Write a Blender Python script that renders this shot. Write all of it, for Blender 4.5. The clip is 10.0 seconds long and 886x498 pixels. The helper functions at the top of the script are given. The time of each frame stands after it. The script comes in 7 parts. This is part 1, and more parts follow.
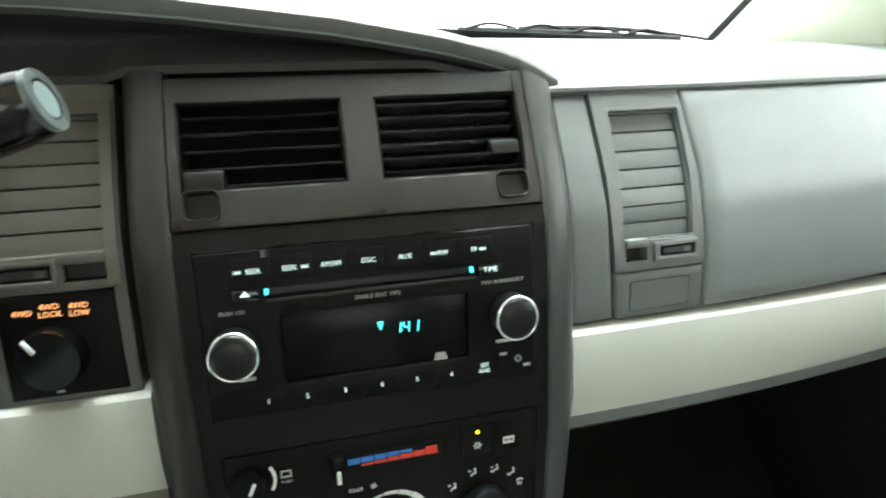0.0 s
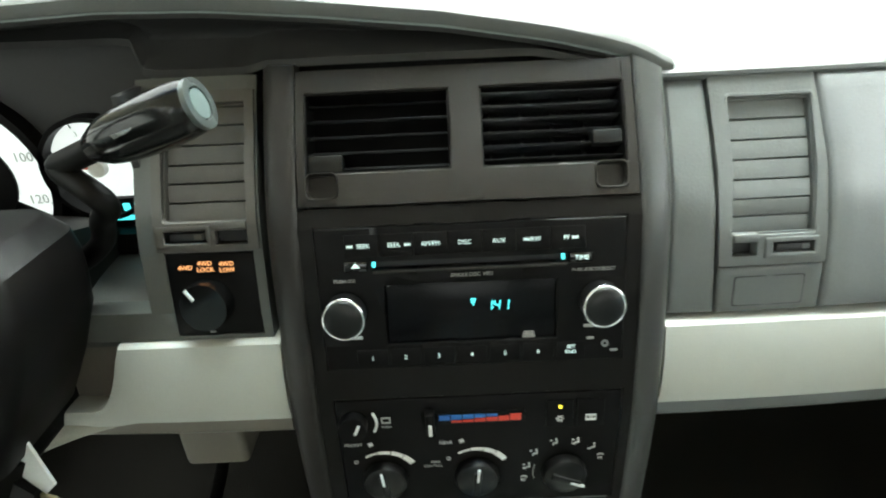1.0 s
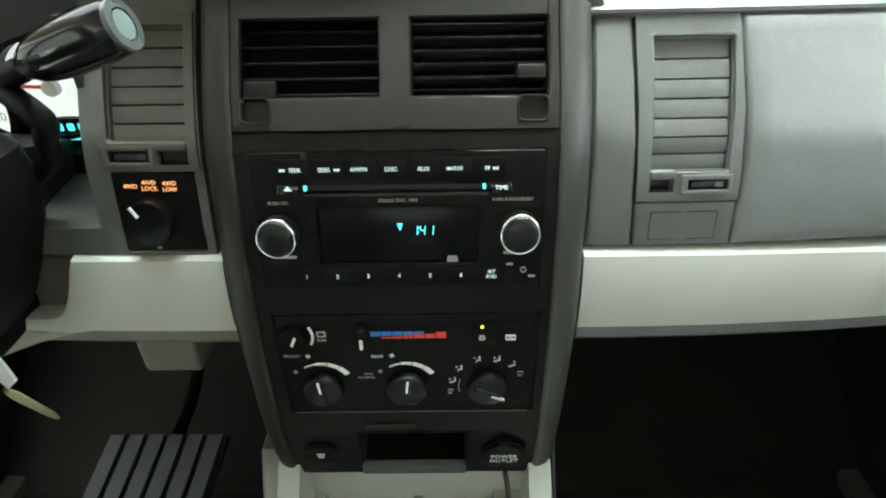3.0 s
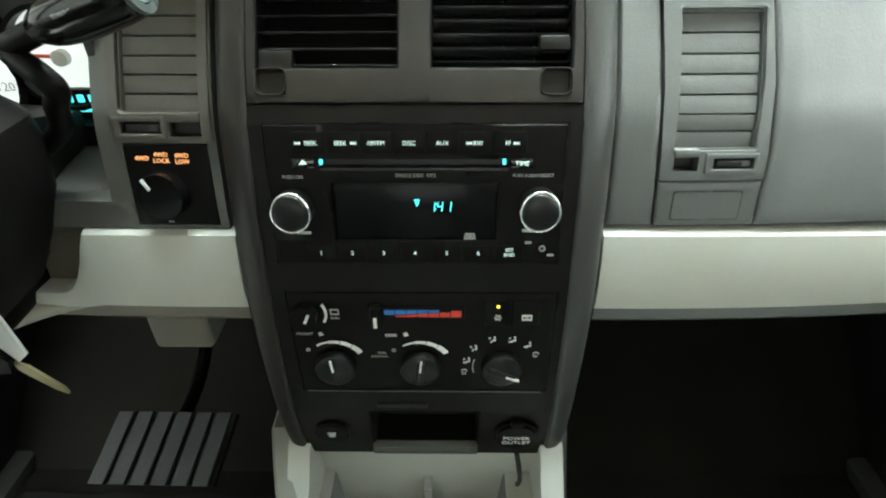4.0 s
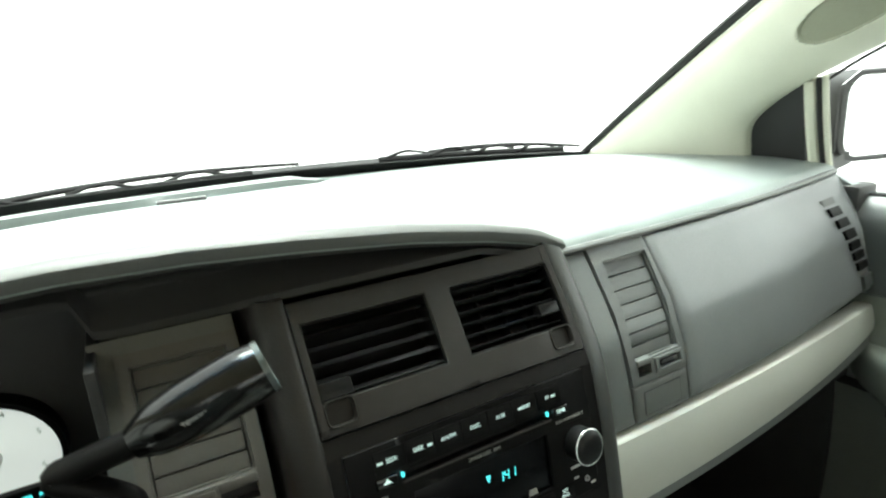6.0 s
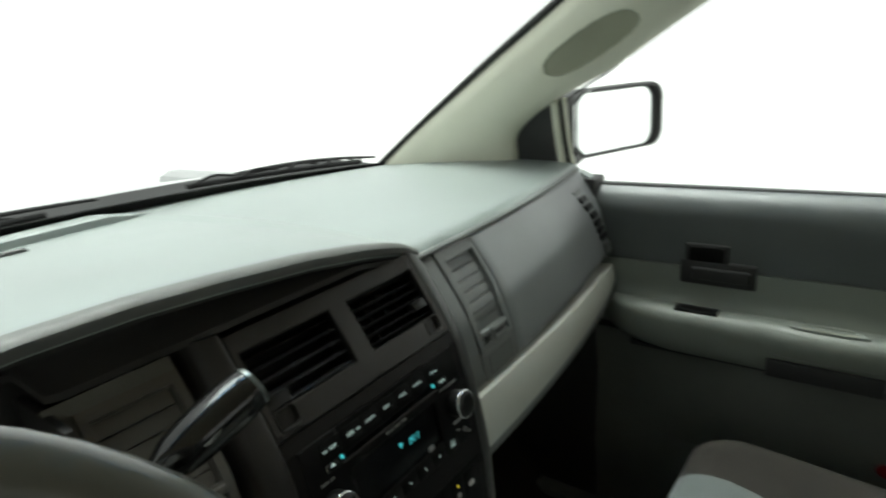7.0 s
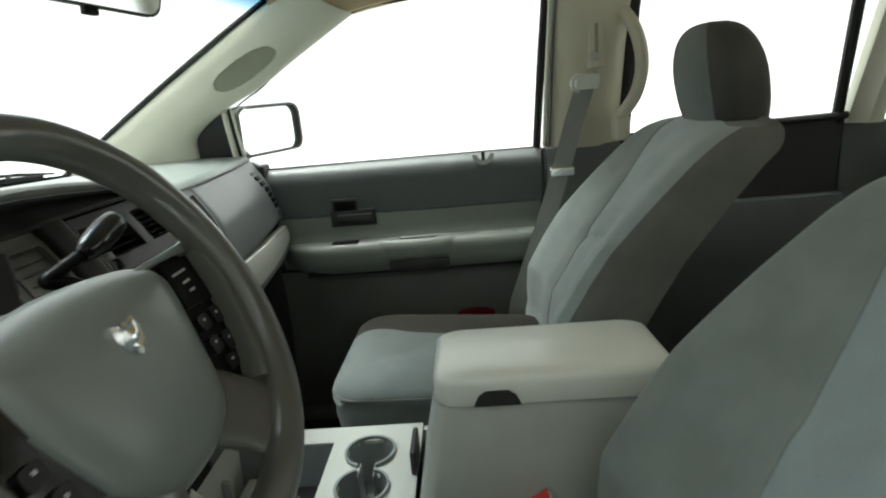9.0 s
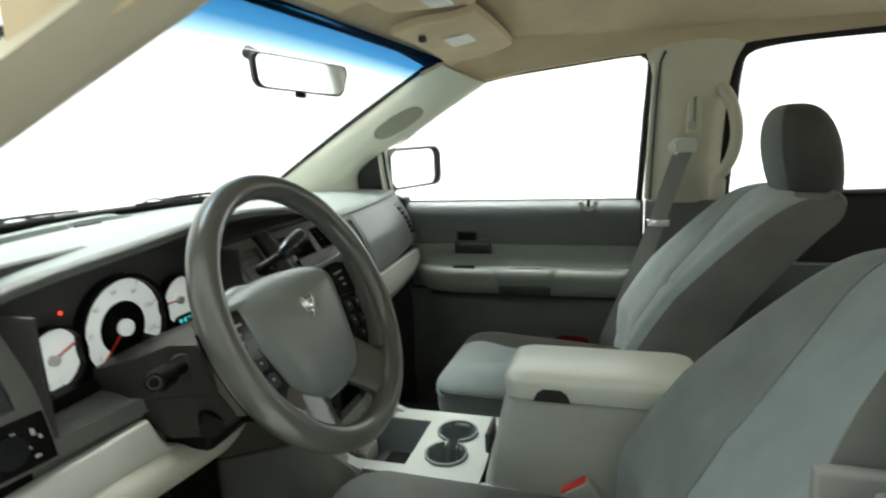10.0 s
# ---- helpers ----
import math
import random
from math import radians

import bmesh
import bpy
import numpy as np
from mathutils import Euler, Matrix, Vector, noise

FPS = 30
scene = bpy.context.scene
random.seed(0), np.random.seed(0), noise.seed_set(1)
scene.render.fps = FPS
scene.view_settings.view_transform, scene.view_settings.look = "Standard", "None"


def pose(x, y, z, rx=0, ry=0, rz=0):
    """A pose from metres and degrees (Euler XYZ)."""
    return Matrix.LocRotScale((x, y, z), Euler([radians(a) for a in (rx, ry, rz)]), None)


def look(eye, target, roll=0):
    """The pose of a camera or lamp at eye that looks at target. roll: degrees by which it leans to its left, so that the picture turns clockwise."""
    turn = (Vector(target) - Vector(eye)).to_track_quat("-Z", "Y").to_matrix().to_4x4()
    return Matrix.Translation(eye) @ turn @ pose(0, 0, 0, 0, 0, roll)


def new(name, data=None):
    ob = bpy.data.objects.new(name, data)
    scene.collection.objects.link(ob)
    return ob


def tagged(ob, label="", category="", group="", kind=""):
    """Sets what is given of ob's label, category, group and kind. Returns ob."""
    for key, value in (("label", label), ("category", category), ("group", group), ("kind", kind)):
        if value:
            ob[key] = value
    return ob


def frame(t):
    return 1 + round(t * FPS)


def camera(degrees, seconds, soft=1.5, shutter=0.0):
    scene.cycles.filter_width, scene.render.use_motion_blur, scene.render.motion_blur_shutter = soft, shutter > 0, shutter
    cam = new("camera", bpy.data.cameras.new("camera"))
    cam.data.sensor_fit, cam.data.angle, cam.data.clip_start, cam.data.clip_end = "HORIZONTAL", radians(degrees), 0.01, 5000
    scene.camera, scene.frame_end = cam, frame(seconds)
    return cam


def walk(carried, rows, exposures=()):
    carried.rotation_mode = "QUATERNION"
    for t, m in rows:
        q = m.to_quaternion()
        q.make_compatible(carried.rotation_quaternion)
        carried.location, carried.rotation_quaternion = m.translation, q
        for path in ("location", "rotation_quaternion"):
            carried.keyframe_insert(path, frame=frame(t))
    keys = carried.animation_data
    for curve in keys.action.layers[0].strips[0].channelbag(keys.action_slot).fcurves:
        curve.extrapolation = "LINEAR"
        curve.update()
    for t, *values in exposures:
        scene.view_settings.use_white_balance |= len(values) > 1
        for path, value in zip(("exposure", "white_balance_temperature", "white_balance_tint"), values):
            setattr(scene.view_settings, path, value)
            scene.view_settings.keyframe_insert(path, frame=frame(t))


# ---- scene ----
cam = camera(75.4, 10.0, soft=2.0, shutter=0.3)
PATH = [
    (0, (-0.041, -0.33, 0.731), (0.423, 1.46, -0.031), -0.0),
    (0.5, (-0.058, -0.33, 0.728), (0.164, 1.488, -0.074), 0.1),
    (1, (-0.017, -0.346, 0.764), (-0.026, 1.426, -0.162), -2.7),
    (1.5, (0.011, -0.373, 0.792), (0.021, 1.365, -0.198), -2.4),
    (2, (0.026, -0.371, 0.794), (0.018, 1.352, -0.222), -1.2),
    (2.5, (0.032, -0.372, 0.781), (0.002, 1.318, -0.289), -1.2),
    (2.7, (0.037, -0.372, 0.775), (0.029, 1.298, -0.326), -1.0),
    (3.8, (0.027, -0.369, 0.756), (-0.031, 1.287, -0.364), -0.9),
    (4, (0.026, -0.368, 0.757), (-0.006, 1.267, -0.393), -0.5),
    (4.5, (0.035, -0.376, 0.764), (0.04, 1.232, -0.425), -0.1),
    (5, (-0.011, -0.39, 0.787), (0.335, 1.434, 0.043), 4.7),
    (5.2, (-0.044, -0.378, 0.79), (0.374, 1.454, 0.107), 2.3),
    (6.3, (-0.264, -0.316, 0.851), (0.829, 1.288, 0.368), -3.1),
    (6.5, (-0.304, -0.346, 0.863), (0.859, 1.216, 0.407), -2.1),
    (7, (-0.335, -0.339, 0.882), (1.179, 0.826, 0.291), -4.8),
    (7.5, (-0.389, -0.291, 0.862), (1.418, 0.312, 0.25), -5.6),
    (8, (-0.587, -0.368, 0.833), (1.295, 0.04, 0.294), -9.2),
    (8.5, (-0.679, -0.451, 0.811), (1.247, -0.355, 0.28), -4.2),
    (9, (-0.822, -0.465, 0.815), (1.102, -0.358, 0.282), -5.2),
    (9.5, (-0.978, -0.524, 0.82), (0.924, -0.181, 0.304), -4.4),
    (9.8, (-1.049, -0.558, 0.842), (0.847, -0.102, 0.397), -1.5),
    (10, (-1.076, -0.587, 0.872), (0.797, -0.013, 0.471), -2.7),
]
walk(cam, [(t, look(e, a, r)) for t, e, a, r in PATH], [(0, 1.52, 6400, 4), (1.0, 1.46, 6400, 4), (1.8, 1.34, 6400, 4), (3.8, 1.32, 6400, 3), (4.6, 1.36, 6400, 3), (5.2, 1.26, 6480, 5), (6.3, 0.7, 6490, 2), (6.6, 0.45, 6490, 2), (7.0, -0.42, 6500, 5), (7.5, -0.48, 6500, 7), (8.0, -0.16, 6500, 6), (8.4, -0.16, 6500, 6), (10, 0.10, 6530, 5)])

# ---- light: a white hall all round, soft and bright ----
world = bpy.data.worlds.new("white_hall")
scene.world = world
world.use_nodes = True
wn = world.node_tree.nodes
wn["Background"].inputs["Color"].default_value = (0.965, 1.0, 0.975, 1)
wn["Background"].inputs["Strength"].default_value = 1.45
sun = new("sun", bpy.data.lights.new("sun", "SUN"))
sun.data.energy, sun.data.angle, sun.data.color = 4.2, radians(35), (0.94, 1.0, 0.96)
sun.matrix_world = look((0.5, 1.2, 4.5), (0, 0, 0.5))


# ---- materials ----
def material(name, colour, rough=0.6, metal=0.0, vary=0.12, grain=350.0, bump=0.15, blotch=9.0, coat=0.0, spec=0.5, dist=0.0006, rvar=0.08):
    m = bpy.data.materials.new(name)
    m.use_nodes = True
    n, l = m.node_tree.nodes, m.node_tree.links
    p = n["Principled BSDF"]
    p.inputs["Metallic"].default_value = metal
    p.inputs["Coat Weight"].default_value = coat
    p.inputs["Specular IOR Level"].default_value = spec
    co = n.new("ShaderNodeTexCoord")
    big = n.new("ShaderNodeTexNoise")
    big.inputs["Scale"].default_value, big.inputs["Detail"].default_value = blotch, 5
    fine = n.new("ShaderNodeTexNoise")
    fine.inputs["Scale"].default_value, fine.inputs["Detail"].default_value = grain, 3
    l.new(co.outputs["Object"], big.inputs["Vector"])
    l.new(co.outputs["Object"], fine.inputs["Vector"])
    add = n.new("ShaderNodeMath")
    add.operation = "MULTIPLY_ADD"
    l.new(fine.outputs["Fac"], add.inputs[0])
    add.inputs[1].default_value = 0.4
    l.new(big.outputs["Fac"], add.inputs[2])
    ramp = n.new("ShaderNodeMapRange")
    ramp.inputs["From Min"].default_value, ramp.inputs["From Max"].default_value = 0.4, 1.0
    ramp.inputs["To Min"].default_value, ramp.inputs["To Max"].default_value = 1 - vary, 1 + vary
    l.new(add.outputs[0], ramp.inputs["Value"])
    mul = n.new("ShaderNodeVectorMath")
    mul.operation = "SCALE"
    mul.inputs[0].default_value = colour
    l.new(ramp.outputs[0], mul.inputs["Scale"])
    l.new(mul.outputs[0], p.inputs["Base Color"])
    rr = n.new("ShaderNodeMapRange")
    rr.inputs["To Min"].default_value, rr.inputs["To Max"].default_value = max(0.02, rough - rvar), min(1, rough + rvar)
    l.new(big.outputs["Fac"], rr.inputs["Value"])
    l.new(rr.outputs[0], p.inputs["Roughness"])
    if bump:
        b = n.new("ShaderNodeBump")
        b.inputs["Strength"].default_value, b.inputs["Distance"].default_value = bump, dist
        l.new(fine.outputs["Fac"], b.inputs["Height"])
        l.new(b.outputs[0], p.inputs["Normal"])
    return m


def glowing(name, colour, strength):
    m = bpy.data.materials.new(name)
    m.use_nodes = True
    p = m.node_tree.nodes["Principled BSDF"]
    p.inputs["Base Color"].default_value = (*colour, 1)
    p.inputs["Emission Color"].default_value = (*colour, 1)
    p.inputs["Emission Strength"].default_value = strength
    return m


def fabric(name, colour, scale=900.0, sheen=0.25):
    m = material(name, colour, 0.95, vary=0.16, grain=scale, bump=0.5, blotch=14, spec=0.15, dist=0.0012)
    p = m.node_tree.nodes["Principled BSDF"]
    p.inputs["Sheen Weight"].default_value = sheen
    p.inputs["Sheen Roughness"].default_value = 0.5
    return m


PAD = material("soft_grey_dash_pad", (0.195, 0.223, 0.214), 0.38, grain=500, bump=0.3, spec=0.7)
GREY = material("mid_grey_grained_plastic", (0.118, 0.124, 0.120), 0.45, grain=480, bump=0.3)
LEATHER = material("grey_pebbled_skin", (0.182, 0.190, 0.193), 0.34, grain=420, bump=0.18, dist=0.0006)
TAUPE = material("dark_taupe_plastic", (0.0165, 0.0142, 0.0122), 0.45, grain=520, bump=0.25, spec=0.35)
BEZEL = material("near_black_taupe_plastic", (0.0070, 0.0061, 0.0054), 0.44, grain=480, bump=0.12, spec=0.16)
BROW = material("shaded_brow_skin", (0.034, 0.033, 0.031), 0.7, grain=500, bump=0.2, spec=0.25)
DARK = material("charcoal_plastic", (0.022, 0.022, 0.022), 0.55, grain=500, bump=0.2)
BLACK = material("satin_black_plastic", (0.0046, 0.0042, 0.0040), 0.46, grain=300, bump=0.05, spec=0.11)
GLOSS = material("gloss_black_plastic", (0.006, 0.006, 0.006), 0.12, bump=0.0, vary=0.05)
SCREEN = material("smoked_display_window", (0.0025, 0.0025, 0.003), 0.25, spec=0.15, bump=0.0, vary=0.05)
IVORY = material("warm_ivory_plastic", (0.47, 0.475, 0.43), 0.55, grain=500, bump=0.25, vary=0.06)
STONE = material("light_stone_plastic", (0.44, 0.455, 0.42), 0.36, grain=500, bump=0.2, vary=0.06)
LIP = material("grey_olive_lip_skin", (0.085, 0.088, 0.082), 0.5, grain=500, bump=0.25)
COLLAR = material("warm_taupe_plastic", (0.15, 0.135, 0.11), 0.5, grain=480, bump=0.25)
KNOBRING = material("green_grey_ring", (0.10, 0.115, 0.11), 0.25, metal=0.4, bump=0.0)
KNOBTIP = material("pale_green_button", (0.12, 0.155, 0.15), 0.4, bump=0.0)
CLUSTERBACK = material("taupe_cluster_skin", (0.028, 0.027, 0.026), 0.6, grain=500, bump=0.2)
SHROUD = material("taupe_shroud_plastic", (0.026, 0.024, 0.022), 0.5, grain=480, bump=0.25)
SURROUND = material("warm_grey_surround_plastic", (0.087, 0.088, 0.079), 0.45, grain=480, bump=0.3)
BOLSTER = material("shaded_ivory_bolster", (0.34, 0.325, 0.27), 0.42, grain=480, bump=0.25)
FLANK = material("warm_grey_flank_plastic", (0.25, 0.25, 0.225), 0.5, grain=480, bump=0.25)
COLUMNSKIN = material("taupe_column_plastic", (0.028, 0.026, 0.022), 0.5, grain=480, bump=0.25, spec=0.25)
WELL = material("dark_blue_grey_plastic", (0.18, 0.198, 0.20), 0.4, grain=480, bump=0.15)
CHEEK = material("lit_upright_plastic", (0.044, 0.045, 0.043), 0.36, grain=480, bump=0.2)
# stone brightened to stand in for the stronger light on the lid
LIDSTONE = material("brightened_stone_plastic", (0.76, 0.785, 0.72), 0.32, grain=500, bump=0.2, vary=0.04, rvar=0.02, coat=0.12, spec=0.9)
# stone darkened to stand in for the weaker light at the far door
DOORSTONE = material("dimmed_stone_plastic", (0.175, 0.192, 0.170), 0.45, grain=500, bump=0.25, vary=0.06)
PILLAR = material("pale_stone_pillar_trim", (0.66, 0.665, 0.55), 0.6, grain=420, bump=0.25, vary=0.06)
# darker copy of the pillar trim, standing in for shade on the driver's side
PILLARSHADE = material("shaded_beige_pillar_trim", (0.44, 0.39, 0.29), 0.6, grain=420, bump=0.25, vary=0.06)
PILLARB = material("beige_pillar_trim", (0.60, 0.57, 0.45), 0.55, grain=420, bump=0.25, vary=0.06)
LINING = material("beige_headliner_cloth", (0.60, 0.49, 0.33), 0.95, grain=800, bump=0.5, spec=0.1)
DOORGREY = material("dark_grey_door_skin", (0.076, 0.085, 0.085), 0.42, grain=280, bump=0.3, dist=0.001)
DOORLOW = material("charcoal_lower_door_skin", (0.115, 0.122, 0.110), 0.6, grain=280, bump=0.4, dist=0.001)
CHROME = material("bright_chrome", (0.92, 0.93, 0.94), 0.16, metal=1.0, bump=0.0, vary=0.04)
SILVER = material("brushed_silver_paint", (0.45, 0.45, 0.44), 0.3, metal=0.7, bump=0.05)
RUBBER = material("black_rubber", (0.014, 0.014, 0.014), 0.8, grain=200, bump=0.3)
PEDALRUB = material("worn_grey_rubber", (0.045, 0.050, 0.053), 0.5, grain=160, bump=0.4, vary=0.3)
CARPET = material("black_carpet", (0.036, 0.034, 0.030), 1.0, grain=700, bump=1.0, spec=0.05, dist=0.003)
CLOTH = fabric("light_grey_blue_seat_cloth", (0.148, 0.167, 0.163))
CLOTHMID = fabric("mid_grey_seat_cloth", (0.212, 0.244, 0.235))
LEFTVENT = material("taupe_grey_plastic", (0.080, 0.073, 0.063), 0.5, grain=480, bump=0.25)
GRIP = material("olive_recess_tone", (0.29, 0.295, 0.22), 0.75, grain=500, bump=0.3)
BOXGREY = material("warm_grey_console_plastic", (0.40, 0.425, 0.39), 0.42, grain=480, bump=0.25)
KNOB = material("dark_rubber_knob", (0.0050, 0.0050, 0.0050), 0.34, grain=400, bump=0.1, spec=0.35)
VANE = material("black_vent_blade", (0.010, 0.010, 0.010), 0.16, bump=0.0, vary=0.1, spec=0.8)
GREYLT = material("pale_grey_plastic", (0.30, 0.31, 0.30), 0.5, grain=450, bump=0.2)
CLOTHLT = fabric("pale_grey_seat_cloth", (0.365, 0.422, 0.425), 700)
CLOTHDK = fabric("dark_brown_grey_seat_cloth", (0.170, 0.176, 0.164), 900, 0.10)
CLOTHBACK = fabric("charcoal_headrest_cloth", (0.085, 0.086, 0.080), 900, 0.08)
CLOTHSHADE = fabric("shaded_cushion_cloth", (0.105, 0.106, 0.098), 900, 0.06)
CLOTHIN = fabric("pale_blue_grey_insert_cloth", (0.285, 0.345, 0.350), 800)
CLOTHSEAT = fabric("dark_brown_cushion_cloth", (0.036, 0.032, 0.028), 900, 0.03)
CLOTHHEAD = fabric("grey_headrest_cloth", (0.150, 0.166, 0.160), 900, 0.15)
WEB = material("grey_belt_webbing", (0.24, 0.245, 0.235), 0.85, grain=900, bump=0.5)
WHEELSKIN = material("grey_wheel_leather", (0.076, 0.077, 0.068), 0.29, grain=600, bump=0.06, blotch=25, vary=0.06, rvar=0.02, coat=0.4)
HUBSKIN = material("grey_airbag_cover", (0.158, 0.174, 0.166), 0.30, spec=0.6, grain=500, bump=0.06, vary=0.05, rvar=0.015)
PRINT = material("white_print", (0.75, 0.76, 0.75), 0.6, bump=0.0, vary=0.03)
DIMPRINT = material("grey_print", (0.42, 0.42, 0.40), 0.6, bump=0.0, vary=0.05)
BLUEP = material("blue_print", (0.03, 0.16, 0.50), 0.5, bump=0.0)
REDP = material("red_print", (0.62, 0.045, 0.025), 0.5, bump=0.0)
RED = material("red_lens", (0.11, 0.006, 0.008), 0.2, bump=0.0)
REDBTN = material("red_button", (0.75, 0.06, 0.04), 0.4, bump=0.0)
PAPER = material("white_label", (0.75, 0.75, 0.72), 0.7, bump=0.05)
BODY = material("silver_body_paint", (0.42, 0.43, 0.43), 0.3, metal=0.3, coat=0.5, bump=0.0)
SHADEWALL = material("grey_shade_wall", (0.50, 0.50, 0.48), 0.8, grain=90, blotch=1.5, vary=0.06, bump=0.1)
CONCRETE = material("pale_hall_floor", (0.80, 0.80, 0.78), 0.7, grain=60, blotch=1.2, vary=0.04, bump=0.1)
MIRROR = material("mirror_glass", (0.9, 0.92, 0.92), 0.02, metal=1.0, bump=0.0, vary=0.0)
CYAN = glowing("cyan_display_light", (0.10, 0.80, 0.85), 0.6)
WHITEGLOW = glowing("lit_white_legend", (0.75, 0.95, 0.92), 0.25)
ORANGE = glowing("orange_legend_light", (1.0, 0.42, 0.16), 0.55)
YELLOW = glowing("yellow_pilot_light", (1.0, 0.8, 0.05), 0.8)
DIAL = glowing("lit_gauge_face", (0.80, 0.84, 0.82), 0.36)
REDGLOW = glowing("red_warning_light", (1.0, 0.06, 0.03), 1.5)

GLASS = bpy.data.materials.new("clear_glass")
GLASS.use_nodes = True
gp = GLASS.node_tree.nodes["Principled BSDF"]
gp.inputs["Transmission Weight"].default_value, gp.inputs["Roughness"].default_value, gp.inputs["IOR"].default_value = 1.0, 0.0, 1.02
gp.inputs["Base Color"].default_value = (1, 1, 1, 1)
gp.inputs["Specular IOR Level"].default_value = 0.5
TINT = GLASS.copy()
TINT.name = "blue_tinted_glass"
tn = TINT.node_tree
ta, tr = tn.nodes.new("ShaderNodeAttribute"), tn.nodes.new("ShaderNodeValToRGB")
ta.attribute_name = "band"
for k, col in ((0.22, (0.40, 0.66, 0.84, 1)), (0.5, (0.055, 0.235, 0.49, 1))):
    tr.color_ramp.elements.new(k).color = col
tr.color_ramp.elements[0].color, tr.color_ramp.elements[-1].color = (1, 1, 1, 1), (0.022, 0.13, 0.33, 1)
tn.links.new(ta.outputs["Fac"], tr.inputs["Fac"])
tn.links.new(tr.outputs["Color"], tn.nodes["Principled BSDF"].inputs["Base Color"])


# ---- building helpers ----
def part(name, bm, mat, parent=None, label="", smooth=True):
    me = bpy.data.meshes.new(name)
    bmesh.ops.recalc_face_normals(bm, faces=bm.faces)
    bm.to_mesh(me)
    bm.free()
    me.materials.append(mat)
    if smooth:
        for f in me.polygons:
            f.use_smooth = True
        me.set_sharp_from_angle(angle=radians(38))
    ob = new(name, me)
    if parent:
        ob.parent = parent
        ob.matrix_parent_inverse = world_of(parent).inverted()
    if label:
        ob["label"] = label
    return ob


def world_of(ob):
    m = ob.matrix_basis.copy()
    while ob.parent:
        m = ob.parent.matrix_basis @ ob.matrix_parent_inverse @ m
        ob = ob.parent
    return m


def thing(name, base, label, category, group=""):
    ob = new(name)
    ob.empty_display_size = 0.05
    ob.location = base
    return tagged(ob, label, category, group)


def setting(name, bm, mat, label, category="", smooth=True):
    return tagged(part(name, bm, mat, None, "", smooth), label, category, kind="structure")


def bevel(bm, w, seg=2, angle=40):
    if w <= 0:
        return bm
    edges = [e for e in bm.edges if len(e.link_faces) == 2 and e.calc_face_angle(0) > radians(angle)]
    bmesh.ops.bevel(bm, geom=edges, offset=w, segments=seg, profile=0.5, affect="EDGES", clamp_overlap=True)
    return bm


def box(x0, x1, y0, y1, z0, z1, w=0.002, seg=2, cuts=0):
    bm = bmesh.new()
    bmesh.ops.create_cube(bm, size=1.0)
    for v in bm.verts:
        v.co = Vector(((x0 + x1) / 2 + v.co.x * (x1 - x0), (y0 + y1) / 2 + v.co.y * (y1 - y0), (z0 + z1) / 2 + v.co.z * (z1 - z0)))
    if cuts:
        bmesh.ops.subdivide_edges(bm, edges=bm.edges[:], cuts=cuts, use_grid_fill=True)
    return bevel(bm, w, seg)


def move(bm, m):
    bm.transform(m)
    return bm


def join(*bms):
    out = bmesh.new()
    for b in bms:
        me = bpy.data.meshes.new("t")
        b.to_mesh(me)
        b.free()
        out.from_mesh(me)
        bpy.data.meshes.remove(me)
    return out


def loft(rings, caps=True, closed=True):
    bm = bmesh.new()
    vs = [[bm.verts.new(p) for p in r] for r in rings]
    n = len(rings[0])
    for a, b in zip(vs, vs[1:]):
        for i in range(n if closed else n - 1):
            j = (i + 1) % n
            bm.faces.new((a[i], a[j], b[j], b[i]))
    if caps and closed:
        bm.faces.new(vs[0][::-1])
        bm.faces.new(vs[-1])
    return bm


def tube(points, radius, sides=10, flat=1.0):
    pts = [Vector(p) for p in points]
    rings = []
    a = None
    for i, p in enumerate(pts):
        d = (pts[min(i + 1, len(pts) - 1)] - pts[max(i - 1, 0)]).normalized()
        if a is None:
            a = d.cross(Vector((0, 0, 1)) if abs(d.z) < 0.95 else Vector((1, 0, 0)))
        a = (a - d * a.dot(d)).normalized()
        b = d.cross(a)
        r = radius[i] if isinstance(radius, (list, tuple)) else radius
        rings.append([p + a * (r * math.cos(k)) + b * (r * flat * math.sin(k)) for k in [2 * math.pi * j / sides for j in range(sides)]])
    return loft(rings)


def curve(points, steps=6):
    """A smooth line through some points."""
    p = [Vector(q) for q in points]
    p = [p[0] * 2 - p[1]] + p + [p[-1] * 2 - p[-2]]
    out = []
    for i in range(1, len(p) - 2):
        for k in range(steps):
            t = k / steps
            out.append(0.5 * ((2 * p[i]) + (p[i + 1] - p[i - 1]) * t + (2 * p[i - 1] - 5 * p[i] + 4 * p[i + 1] - p[i + 2]) * t * t
                              + (3 * p[i] - p[i - 1] - 3 * p[i + 1] + p[i + 2]) * t ** 3))
    out.append(p[-2])
    return out


